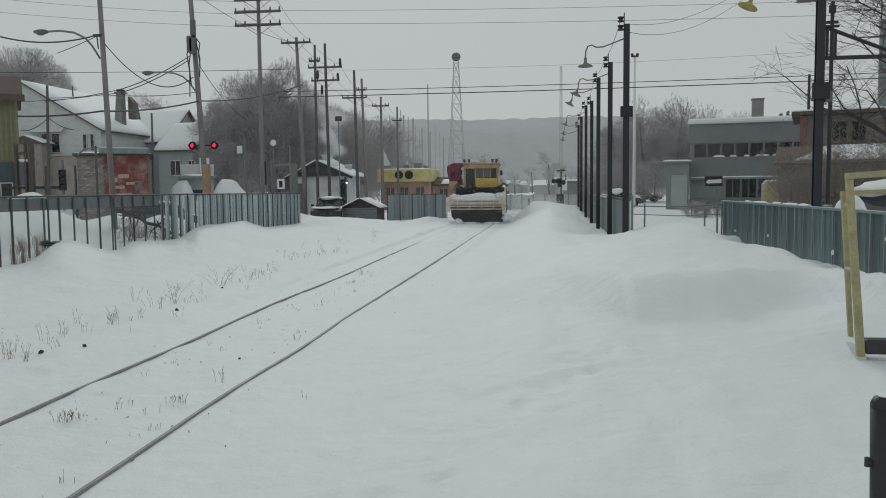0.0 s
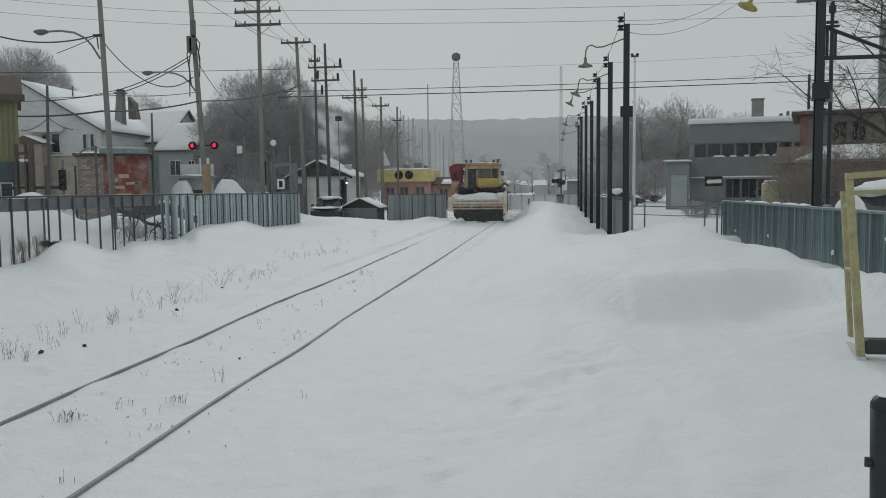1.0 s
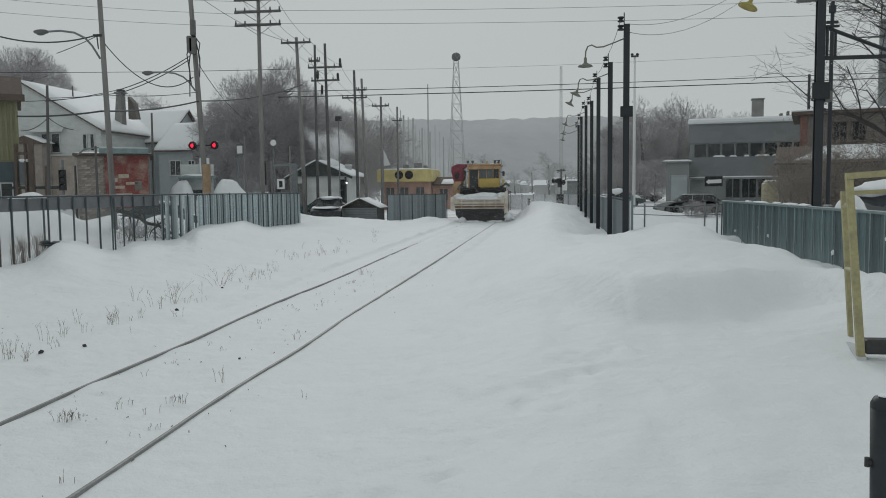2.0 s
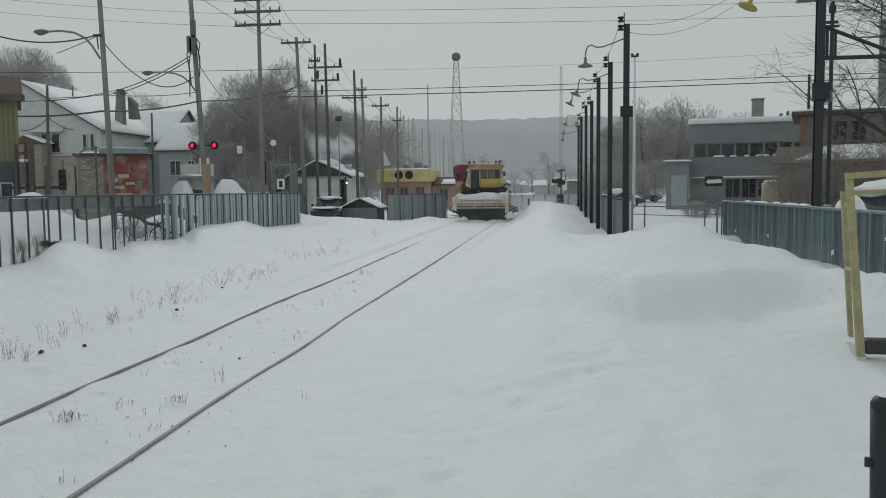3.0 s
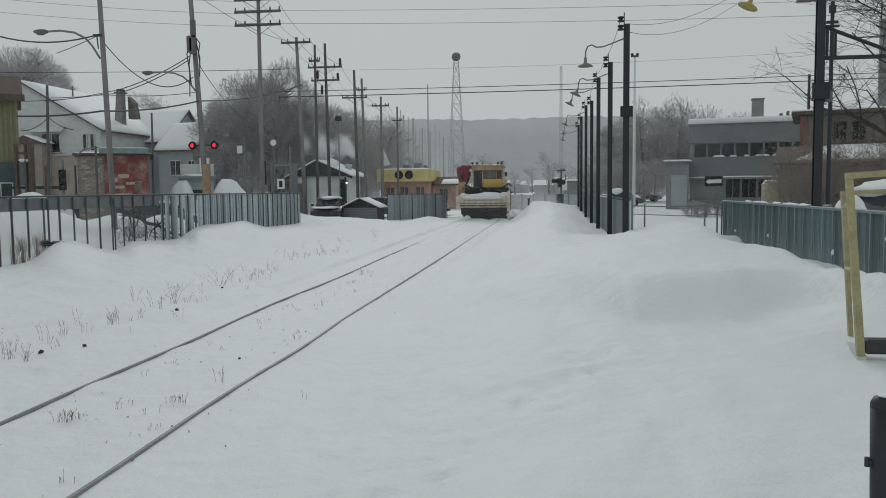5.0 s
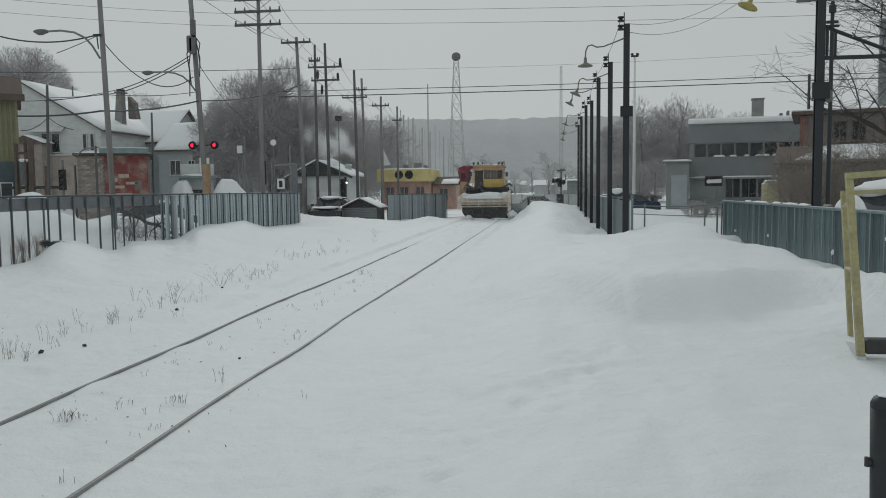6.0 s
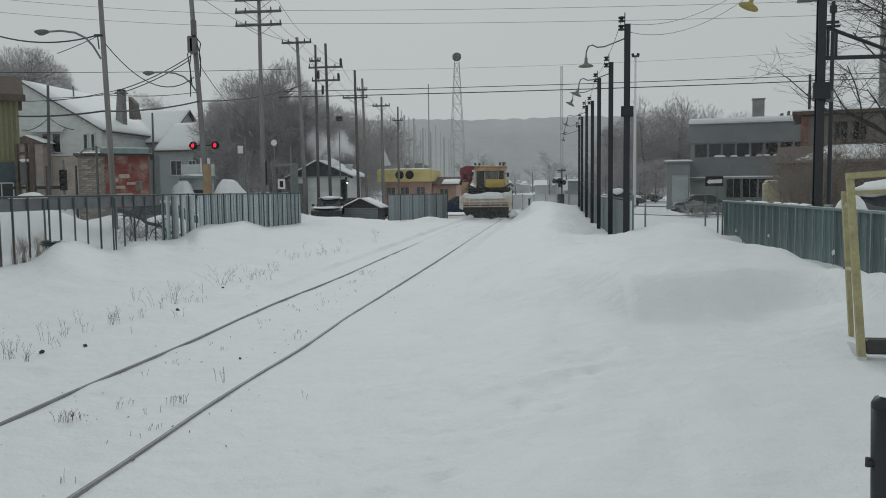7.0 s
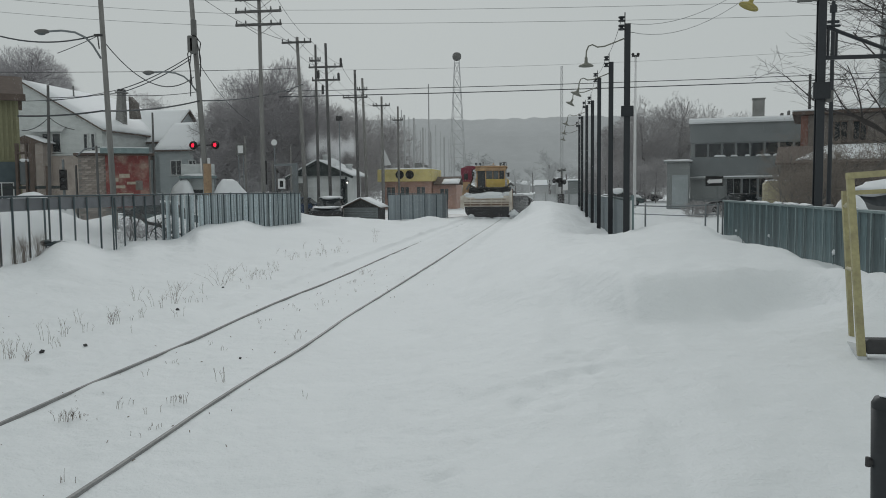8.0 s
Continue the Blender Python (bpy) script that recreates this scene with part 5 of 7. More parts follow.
part("pole", Geo().tube([(0, 0, 0), (0, 0, 6.0)], 0.04), GALV, pennant)
part("cloth", Geo().prism([(0.0, 4.3), (0.72, 4.35), (0.0, 5.95)], "y", -0.02, 0.02), SIGN_WHITE, pennant)

office = thing("office_building", "dark grey two-storey office with a ribbon window and snowy flat roof", "building", (0, 0, 0))
part("wall", Geo().box(12.6, 24.5, 75.1, 88, -0.1, 7.5, 0.03), WALL_MID, office)
part("parapet", Geo().box(12.55, 24.6, 74.95, 75.1, 5.85, 7.5, 0.02), WALL_GREY, office, "dark grey parapet band")
part("spandrel", Geo().box(12.55, 24.6, 74.95, 75.1, 2.8, 4.6, 0.02), WALL_GREY, office, "dark grey spandrel band")
part("lower_band", Geo().box(12.55, 24.6, 75.0, 75.1, -0.1, 0.9, 0.02), WALL_GREY, office)
for k in range(9):
    window(office, 13.5 + k * 1.18, 75.06, 4.62, 1.0, 1.15, WALL_GREY, False, 0)
for k in range(2, 8):
    window(office, 13.6 + k * 1.35, 75.06, 1.0, 1.15, 1.7, WALL_GREY, False, 1)
part("ledge", Geo().box(12.5, 24.6, 74.7, 74.95, 2.62, 2.78, 0.02), WALL_MID, office)
slab_snow(office, [(12.6, 74.72, 2.78), (22.0, 74.72, 2.78), (22.0, 74.95, 2.78), (12.6, 74.95, 2.78)], 0.1)
for a, b in ((14.6, 15.6), (16.0, 16.6), (17.2, 17.6), (18.1, 19.3), (19.5, 20.6)):
    slab_snow(office, [(a, 74.85, 4.6), (b, 74.85, 4.6), (b, 75.02, 4.6), (a, 75.02, 4.6)], 0.16)
part("coping", Geo().box(12.45, 24.7, 74.85, 88.1, 7.5, 7.58, 0.02), WALL_MID, office)
slab_snow(office, [(12.45, 74.85, 7.58), (24.6, 74.85, 7.58), (24.6, 88, 7.58), (12.45, 88, 7.58)], 0.5)
part("snow_edge", Geo().box(12.4, 24.7, 74.78, 77.0, 7.57, 8.06, 0.14), ROOF_SNOW, office, "thick snow lip along the roof edge")
part("chimney", Geo().box(17.95, 18.95, 78, 79, 7.5, 9.85, 0.03).box(17.88, 19.02, 77.93, 79.07, 9.85, 9.97, 0.02), CONCRETE, office, "concrete chimney stack")
for x, w, hh in ((15.0, 0.5, 0.55), (16.6, 1.5, 0.55), (20.3, 1.6, 0.5), (21.2, 0.2, 1.0), (20.6, 0.25, 0.8), (22.0, 1.4, 0.6)):
    part("roof_unit", Geo().box(x - w / 2, x + w / 2, 80, 81, 7.5, 7.9 + hh, 0.03), GREASE if w > 0.4 else GREY_STEEL, office)
swing(office, 12.6, 75, -10.5)
kiosk = thing("service_kiosk", "pale grey metal kiosk with a snow-lipped roof", "kiosk", (0, 0, 0))
part("body", Geo().box(10.25, 12.2, 73, 75, -0.1, 4.1, 0.03), WALL_MID, kiosk)
part("door", Geo().box(10.7, 12.05, 72.94, 73, 0.1, 3.0, 0.01), SIDING_BLUE, kiosk)
part("roof", Geo().box(9.95, 12.4, 72.7, 75.2, 4.1, 4.22, 0.02), WALL_MID, kiosk)
slab_snow(kiosk, [(9.95, 72.7, 4.22), (12.4, 72.7, 4.22), (12.4, 75.2, 4.22), (9.95, 75.2, 4.22)], 0.14)

swing(kiosk, 10.2, 73, -9)

brick_house = thing("brick_building", "brown brick two-storey building with paired windows and snowy eaves", "building", (0, 0, 0))
part("wall", Geo().box(17.1, 32, 58.02, 66, -0.1, 6.75, 0.03), BRICK_DARK, brick_house)
part("corner_strip", Geo().box(17.04, 17.5, 57.96, 58.5, -0.1, 6.74, 0.02), BRICK_RED, brick_house, "red brick corner")
part("eave", Geo().box(16.5, 32.5, 57.5, 66.5, 6.75, 7.0, 0.04), ROOF_BROWN, brick_house)
slab_snow(brick_house, [(16.5, 57.5, 7.0), (32.5, 57.5, 7.0), (32.5, 66.5, 7.35), (16.5, 66.5, 7.35)], 0.2)
for x in (19.5, 20.65, 22.6, 23.7, 25.6, 26.7):
    window(brick_house, x, 57.97, 4.95, 0.75, 1.25, ROOF_BROWN)
swing(brick_house, 17.1, 58, -17)
part("roof_stack", Geo().box(21.95, 23.05, 61.2, 62.2, 6.9, 13.4, 0.04), WALL_MID, brick_house, "pale square stack")
part("stack_rod", Geo().tube([(22.0, 61.3, 13.4), (22.0, 61.3, 14.3)], 0.05, 5), GREASE, brick_house)
for x, z in ((17.55, 2.5), (18.05, 2.2)):
    part("roof_pipe", Geo().tube([(x, 59.5, 7.0), (x, 59.5, 7.2 + z)], 0.09, 8), GREASE, brick_house)
wing = thing("low_wing", "low brown brick annex under a snow-laden lean-to roof", "building", (0, 0, 0))
part("wall", Geo().box(13.6, 26, 50, 56, -0.1, 3.2, 0.03), BRICK_DARK, wing)
part("roof", Geo().prism([(49.6, 3.2), (57.6, 4.5), (57.6, 4.62), (49.6, 3.32)], "x", 13.3, 26.3), ROOF_BROWN, wing)
slab_snow(wing, [(14.4, 50.4, 3.46), (26.3, 50.4, 3.46), (26.3, 57.6, 4.62), (16.4, 57.6, 4.62)], 0.16)
window(wing, 18.0, 49.95, 1.2, 1.1, 1.2, ROOF_BROWN)
window(wing, 21.0, 49.95, 1.2, 1.1, 1.2, ROOF_BROWN)
swing(wing, 13.6, 50, -16)
tank = thing("oil_tank", "cream painted upright tank with rounded top", "tank", (12.9, 48.2, 0))
part("body", Geo().box(-0.72, 0.72, -0.4, 0.4, 0.2, 2.25, 0.16), CREAM, tank)
part("leg", Geo().box(-0.6, -0.5, -0.3, 0.3, -0.1, 0.22), GREASE, tank)
part("leg", Geo().box(0.5, 0.6, -0.3, 0.3, -0.1, 0.22), GREASE, tank)
slab_snow(tank, [(-0.6, -0.35, 2.24), (0.6, -0.35, 2.24), (0.6, 0.35, 2.24), (-0.6, 0.35, 2.24)], 0.08)
oneway = thing("arrow_sign", "black sign with a white arrow on a steel post", "sign", (10.2, 52.0, 0), group="signs")
part("post", Geo().tube([(0.2, 0.04, -0.1), (0.2, 0.04, 2.6)], 0.035, 8), GALV, oneway)
pl = part("plate", Geo().box(-0.54, 0.54, -0.02, 0.01, 2.0, 2.62, 0.02), SIGN_BLACK, oneway, at=(0, 0, 0))
part("arrow", Geo().prism([(-0.47, 2.27), (-0.27, 2.11), (-0.27, 2.18), (0.47, 2.2), (0.47, 2.44), (-0.27, 2.40), (-0.27, 2.47)], "y", -0.03, -0.021), SIGN_WHITE, pl)

slab_snow(far_shed, [(-0.85, -0.15, 2.75), (1.05, -0.15, 2.75), (1.05, 3.1, 2.75), (-0.85, 3.1, 2.75)], 0.16)

# low board fence across the street, its boards lightened for haze
board_fence, length = line_thing("board_fence", "low weathered grey board fence beyond the crossing", "fence", (-6.6, 73.7), (3.9, 72.0))
fence_panel = Geo().box(0, 1.02, -0.03, 0.0, 0.05, 1.4, 0.006).box(0.0, 1.02, 0.0, 0.05, 0.35, 0.45).mesh("panel", SIDING_DIM)
fence_upright = Geo().box(-0.05, 0.05, -0.05, 0.05, -0.1, 1.48, 0.008).mesh("post", WALL_MID)
for k in range(10):
    piece("panel", fence_panel, board_fence, (0.03 + k * 1.05, 0, 0.03 * (k % 2)))
    piece("post", fence_upright, board_fence, (k * 1.05, -0.02, 0))

# low roofs far down the line, their walls greyed for haze
far = random.Random(3)
for k in range(26):
    y = far.uniform(230, 560)
    px = far.choice([far.uniform(-0.055, 0.035), far.uniform(-0.2, 0.12)])
    w, hh = far.uniform(5, 12), far.uniform(2.2, 4.2)
    x = px * y
    fh = thing("distant_house", "low house with a snowy roof, painted pale for haze", "house", (x, y, 0), group="distant houses")
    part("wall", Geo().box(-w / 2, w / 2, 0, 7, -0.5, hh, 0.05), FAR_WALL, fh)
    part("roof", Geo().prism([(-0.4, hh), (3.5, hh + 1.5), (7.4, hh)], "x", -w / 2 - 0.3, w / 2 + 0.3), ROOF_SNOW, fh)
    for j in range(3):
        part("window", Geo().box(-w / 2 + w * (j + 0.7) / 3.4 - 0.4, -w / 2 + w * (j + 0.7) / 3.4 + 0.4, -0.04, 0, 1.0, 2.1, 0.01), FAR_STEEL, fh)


# ---- track machine ----
def wheel_set(parent, x, y, r, w, name="wheel"):
    """A wheel on a cross axle: its own origin at the hub."""
    hub = Geo()
    hub.prism([(r * math.cos(2 * math.pi * k / 20), r * math.sin(2 * math.pi * k / 20)) for k in range(20)], "x", -w / 2, w / 2)
    o = part(name, hub, GREASE, parent, at=(x, y, r))
    part("rim", Geo().prism([(r * 0.62 * math.cos(2 * math.pi * k / 14), r * 0.62 * math.sin(2 * math.pi * k / 14)) for k in range(14)], "x", -w / 2 - 0.02, w / 2 + 0.02), GREY_STEEL, o)
    return o


def track_machine():
    m = thing("track_machine", "yellow and orange rail maintenance machine with a snow-laden cream plough box", "rail vehicle", (TRACK_X, 45, 0.05))
    wheels = [wheel_set(m, s * 0.75, y, 0.38, 0.13) for s in (-1, 1) for y in (1.6, 5.0)]
    part("chassis", Geo().box(-1.2, 1.2, 0.7, 6.4, 0.62, 0.95, 0.03).box(-0.25, 0.25, 0.3, 0.8, 0.4, 0.7, 0.03), GREASE, m)
    box = part("plough_box", Geo().prism([(0.0, 0.88), (0.1, 0.76), (0.8, 0.76), (0.8, 1.46), (0.12, 1.46), (0.0, 1.34)], "x", -1.72, 1.2), BLADE, m, "dirty cream plough box")
    part("rubbing_strip", Geo().box(-1.72, 1.2, -0.035, 0.0, 1.0, 1.07, 0.01), STRIP, box)
    part("rust_edge", Geo().box(-1.71, 1.19, -0.02, 0.05, 0.84, 0.93, 0.01), RUST, box, "rusty lower edge")
    part("rubbing_strip", Geo().box(-1.45, 1.0, -0.022, 0.0, 1.2, 1.26, 0.01), STRIP, box)
    for x in (-1.3, -0.62, 0.05, 0.72):
        part("stiffener", Geo().box(x - 0.025, x + 0.025, -0.05, 0.0, 0.84, 1.32, 0.008), BLADE, box)
    part("snow_load", Geo().lump(-0.25, 0.36, 1.42, 1.45, 0.44, 0.2, 0.25, 5, 4, 1.8).lump(0.1, 0.3, 1.46, 0.85, 0.36, 0.25, 0.25, 6, 4, 1.8).lump(-0.75, 0.28, 1.4, 0.5, 0.36, 0.2, 0.25, 26, 4, 1.8), ROOF_SNOW, m, "heap of snow on the plough box", smooth=True)
    part("side_wing", Geo().prism([(-1.98, 0.7), (-1.74, 0.6), (-1.7, 1.4), (-1.78, 1.52), (-1.96, 1.46)], "y", 0.05, 0.16), BLADE, m, "cream side wing, rusty")
    part("side_wing", Geo().prism([(1.22, 0.45), (1.44, 0.6), (1.42, 1.85), (1.24, 1.75)], "y", 0.02, 0.14), BLADE, m)
    part("wing_edge", Geo().tube([(1.44, 0.08, 0.6), (1.43, 0.08, 1.9)], 0.04), RUST, m)
    part("skirt", Geo().prism([(-1.7, 0.8), (1.3, 0.8), (1.36, 0.5), (1.2, 0.02), (0.9, -0.02), (-1.2, -0.02), (-1.42, 0.1), (-1.66, 0.4)], "y", 0.1, 0.34), GREASE, m, "black rubber-edged blade skirt")
    part("brush_guard", Geo().box(-1.5, 1.2, 0.06, 0.1, 0.42, 0.58, 0.02), GREASE, m)
    part("snow_ridge", Geo().lump(-0.6, 0.05, 0.0, 0.6, 0.2, 0.07, 0.6, 8, 3, 2.5).lump(0.7, 0.05, 0.0, 0.5, 0.2, 0.08, 0.6, 9, 3, 2.5).lump(-1.25, 0.0, 0.1, 0.2, 0.15, 0.16, 0.5, 7, 3, 2.5).lump(1.5, 0.1, 0.3, 0.3, 0.25, 0.22, 0.6, 17, 3, 2.5), ROOF_SNOW, m, "snow pushed up by the blade", smooth=True)
    part("side_snow", Geo().lump(1.0, 0.5, 1.5, 0.3, 0.25, 0.2, 0.5, 12, 3, 2), ROOF_SNOW, m, smooth=True)
    part("side_snow", Geo().lump(-1.5, 0.35, 1.48, 0.3, 0.3, 0.17, 0.5, 13, 3, 2), ROOF_SNOW, m, smooth=True)
    part("deck", Geo().box(-1.5, 1.3, 0.8, 6.6, 1.6, 1.78, 0.02), GREASE, m)
    part("engine_hood", Geo().box(-1.0, 0.9, 3.2, 6.4, 1.78, 2.6, 0.08), YELLOW_PAINT, m, "yellow engine hood")
    part("pump_bay", Geo().box(-1.45, 1.3, 0.72, 0.85, 1.76, 2.02, 0.02).tube([(-1.3, 0.6, 1.85), (-0.6, 0.55, 2.0), (0.2, 0.6, 1.9), (1.1, 0.55, 2.05)], 0.05), GREASE, m)
    cab = part("cab", Geo().box(-1.0, 0.92, 1.0, 3.1, 1.78, 2.0, 0.03), YELLOW_PAINT, m, "yellow and orange operator's cab")
    for x, y in ((-1.0, 1.0), (-0.42, 1.0), (0.84, 1.0), (-1.0, 3.02), (0.84, 3.02)):
        part("pillar", Geo().box(x, x + 0.08, y, y + 0.08, 2.0, 3.3, 0.015), ORANGE_PAINT, cab)
    for x in (0.1, 0.5):
        part("pillar", Geo().box(x - 0.025, x + 0.025, 1.01, 1.07, 2.58, 3.3, 0.01), ORANGE_PAINT, cab)
    part("roof", Geo().box(-1.06, 0.98, 0.92, 3.2, 3.3, 3.44, 0.04).box(-1.06, 0.98, 0.9, 1.0, 3.1, 3.3, 0.02), ORANGE_PAINT, cab, "faded orange cab roof")
    part("door", Geo().box(-0.92, -0.44, 1.03, 1.06, 2.0, 3.1, 0.01), DARK_GLASS, cab)
    part("front_panel", Geo().box(-0.34, 0.9, 0.9, 1.02, 1.84, 2.56, 0.03), YELLOW_PAINT, cab, "bright yellow front panel")
    for a, b, g in ((-0.34, 0.07, PALE_GLASS), (0.13, 0.47, PALE_GLASS), (0.53, 0.84, DARK_GLASS)):
        part("windscreen", Geo().box(a, b, 1.03, 1.055, 2.58, 3.1, 0.005), g, cab)
    part("rear_wall", Geo().box(-1.0, 0.92, 3.05, 3.1, 2.0, 3.3, 0.01), DARK_GLASS, cab)
    part("side_glass", Geo().box(-1.0, -0.97, 1.1, 3.0, 2.1, 3.25, 0.005), PALE_GLASS, cab)
    part("side_glass", Geo().box(0.89, 0.92, 1.1, 3.0, 2.1, 3.25, 0.005), PALE_GLASS, cab)
    for x in (-1.0, -0.72, 0.62, 0.86):
        b = part("work_light", Geo().box(x - 0.07, x + 0.07, 0.88, 1.0, 3.5, 3.64, 0.02).tube([(x, 0.95, 3.42), (x, 0.95, 3.52)], 0.02), GREASE, cab)
        part("lens", Geo().box(x - 0.05, x + 0.05, 0.872, 0.88, 3.52, 3.62, 0.004), PALE_GLASS, b)
    part("beacon", Geo().lathe([(0.07, 0), (0.07, 0.12), (0.04, 0.17), (0, 0.18)], 10, (0.1, 1.6, 3.44)), ORANGE_PAINT, cab, "amber beacon")
    part("rack_rail", Geo().tube([(0.55, 1.2, 3.44), (0.55, 1.2, 3.62), (0.98, 1.2, 3.66), (0.98, 1.2, 3.44)], 0.02), GREASE, cab)
    red = part("conveyor_hood", Geo().prism([(-1.95, 2.4), (-1.5, 2.28), (-1.34, 2.6), (-1.38, 3.2), (-1.06, 3.3), (-1.1, 3.44), (-1.7, 3.46), (-2.08, 3.3), (-2.1, 3.0)], "y", 1.6, 2.6), CRIMSON, m, "crimson sheet-metal hood")
    part("vent", Geo().box(-1.88, -1.62, 1.56, 1.6, 2.55, 2.95, 0.01), GREASE, red)
    part("chute", Geo().prism([(-2.0, 1.45), (-1.6, 1.45), (-1.45, 2.4), (-1.92, 2.4)], "y", 1.3, 2.4), ORANGE_PAINT, m)
    part("boom", Geo().tube([(1.0, 0.9, 2.05), (1.3, 0.6, 2.25), (1.5, 0.5, 2.1)], 0.07, 6), GREY_STEEL, m, "grey hydraulic boom")
    part("boom", Geo().tube([(-1.1, 0.9, 2.0), (-1.45, 0.6, 2.2), (-1.6, 0.5, 1.9)], 0.07, 6), GREY_STEEL, m)
    part("cylinder", Geo().tube([(-0.7, 0.85, 2.1), (-0.35, 0.5, 1.75)], 0.05, 8), GREY_STEEL, m)
    part("handrail", Geo().tube([(-1.05, 0.75, 1.78), (-1.05, 0.75, 2.5), (-0.95, 0.95, 2.7)], 0.02, 5), YELLOW_PAINT, m)
    part("handrail", Geo().tube([(1.15, 0.75, 1.78), (1.18, 0.75, 2.45), (0.95, 1.0, 2.6)], 0.02, 5), YELLOW_PAINT, m)
    part("hose", Geo().tube([(-0.9, 0.7, 2.0), (-0.7, 0.5, 1.82), (-0.3, 0.55, 2.05), (0.1, 0.45, 1.8), (0.5, 0.6, 2.02)], 0.03, 5), RUBBER, m)
    part("mirror", Geo().box(-1.28, -1.12, 0.9, 0.94, 2.75, 3.05, 0.015).tube([(-1.12, 0.92, 2.95), (-0.98, 1.0, 3.0)], 0.015), GREASE, cab)
    part("mirror", Geo().box(1.06, 1.2, 0.9, 0.94, 2.7, 2.98, 0.015).tube([(1.06, 0.92, 2.9), (0.92, 1.0, 2.95)], 0.015), GREASE, cab)
    part("wiper", Geo().tube([(-0.1, 1.0, 2.6), (-0.2, 1.0, 3.0)], 0.012, 4), GREASE, cab)
    part("seat", Geo().box(-0.35, 0.15, 1.8, 2.3, 2.0, 2.9, 0.06), RUBBER, cab)
    part("roof_snow", Geo().lump(0.0, 2.1, 3.44, 0.9, 1.0, 0.07, 0.4, 15, 3, 2), ROOF_SNOW, cab, smooth=True)
    part("exhaust", Geo().tube([(0.6, 4.2, 2.7), (0.6, 4.2, 3.5), (0.6, 4.1, 3.6)], 0.06, 8), GREASE, m)
    return m, wheels


MACHINE, MACHINE_WHEELS = track_machine()


# ---- cars ----
def car(label, paint, at, turn, snow=0.0, name="car", group=""):
    """A saloon, 4.5 m long, its nose towards +x."""
    c = thing(name, label, "car", at, turn, group=group)
    low = [(-2.2, 0.42), (-2.22, 0.75), (-2.1, 0.92), (-1.35, 0.98), (0.95, 0.95), (1.85, 0.84), (2.2, 0.68), (2.24, 0.42), (1.95, 0.28), (-1.95, 0.28)]
    rings = [(-0.84, 0.93), (-0.89, 1.0), (0.89, 1.0), (0.84, 0.93)]
    body = Geo()
    for y, k in rings:
        body.v += [(x * (0.5 + 0.5 * k), y, 0.28 + (z - 0.28) * (0.6 + 0.4 * k)) for x, z in low]
    n = len(low)
    body.f = [tuple(range(n)), tuple(range(3 * n, 4 * n))[::-1]]
    body.f += [(r * n + i, r * n + (i + 1) % n, (r + 1) * n + (i + 1) % n, (r + 1) * n + i) for r in range(3) for i in range(n)]
    part("body", body, paint, c)
    part("cabin", Geo().add([(-1.55, -0.76, 0.94), (0.95, -0.76, 0.93), (0.95, 0.76, 0.93), (-1.55, 0.76, 0.94), (-0.95, -0.6, 1.4), (0.2, -0.6, 1.42), (0.2, 0.6, 1.42), (-0.95, 0.6, 1.4)], [(0, 1, 5, 4), (1, 2, 6, 5), (2, 3, 7, 6), (3, 0, 4, 7), (4, 5, 6, 7), (3, 2, 1, 0)]), DARK_GLASS, c, "dark car windows")
    part("roof", Geo().add([(-1.05, -0.63, 1.39), (0.28, -0.63, 1.405), (0.28, 0.63, 1.405), (-1.05, 0.63, 1.39), (-0.85, -0.52, 1.46), (0.1, -0.52, 1.47), (0.1, 0.52, 1.47), (-0.85, 0.52, 1.46)], [(0, 1, 5, 4), (1, 2, 6, 5), (2, 3, 7, 6), (3, 0, 4, 7), (4, 5, 6, 7), (3, 2, 1, 0)]), paint, c)
    for s in (-1, 1):
        part("pillar", Geo().tube([(-0.25, s * 0.775, 0.95), (-0.32, s * 0.62, 1.41)], 0.035, 4), paint, c)
        part("headlight", Geo().box(2.08, 2.2, s * 0.62 - 0.16, s * 0.62 + 0.16, 0.6, 0.74, 0.03), PALE_GLASS, c)
        part("tail_light", Geo().box(-2.22, -2.12, s * 0.66 - 0.14, s * 0.66 + 0.14, 0.7, 0.86, 0.03), CRIMSON, c)
        part("mirror", Geo().box(0.55, 0.72, s * 0.95 - 0.09, s * 0.95 + 0.09, 0.95, 1.08, 0.03), paint, c)
    part("bumper", Geo().box(2.12, 2.28, -0.8, 0.8, 0.34, 0.52, 0.04), GREASE, c)
    part("bumper", Geo().box(-2.27, -2.14, -0.8, 0.8, 0.34, 0.54, 0.04), GREASE, c)
    wheels = []
    for x in (-1.38, 1.38):
        for y in (-0.78, 0.78):
            w = part("wheel", Geo().prism([(0.32 * math.cos(2 * math.pi * k / 18), 0.32 * math.sin(2 * math.pi * k / 18)) for k in range(18)], "y", -0.1, 0.1), RUBBER, c, at=(x, y, 0.32))
            rim = Geo()
            for k in range(5):
                a = 2 * math.pi * k / 5
                rim.prism([(0.04 * math.cos(a + 1.57), 0.04 * math.sin(a + 1.57)), (0.2 * math.cos(a + 0.16), 0.2 * math.sin(a + 0.16)), (0.2 * math.cos(a - 0.16), 0.2 * math.sin(a - 0.16)), (0.04 * math.cos(a - 1.57), 0.04 * math.sin(a - 1.57))], "y", -0.112, 0.112)
            part("rim", rim, GALV, w)
            wheels.append(w)
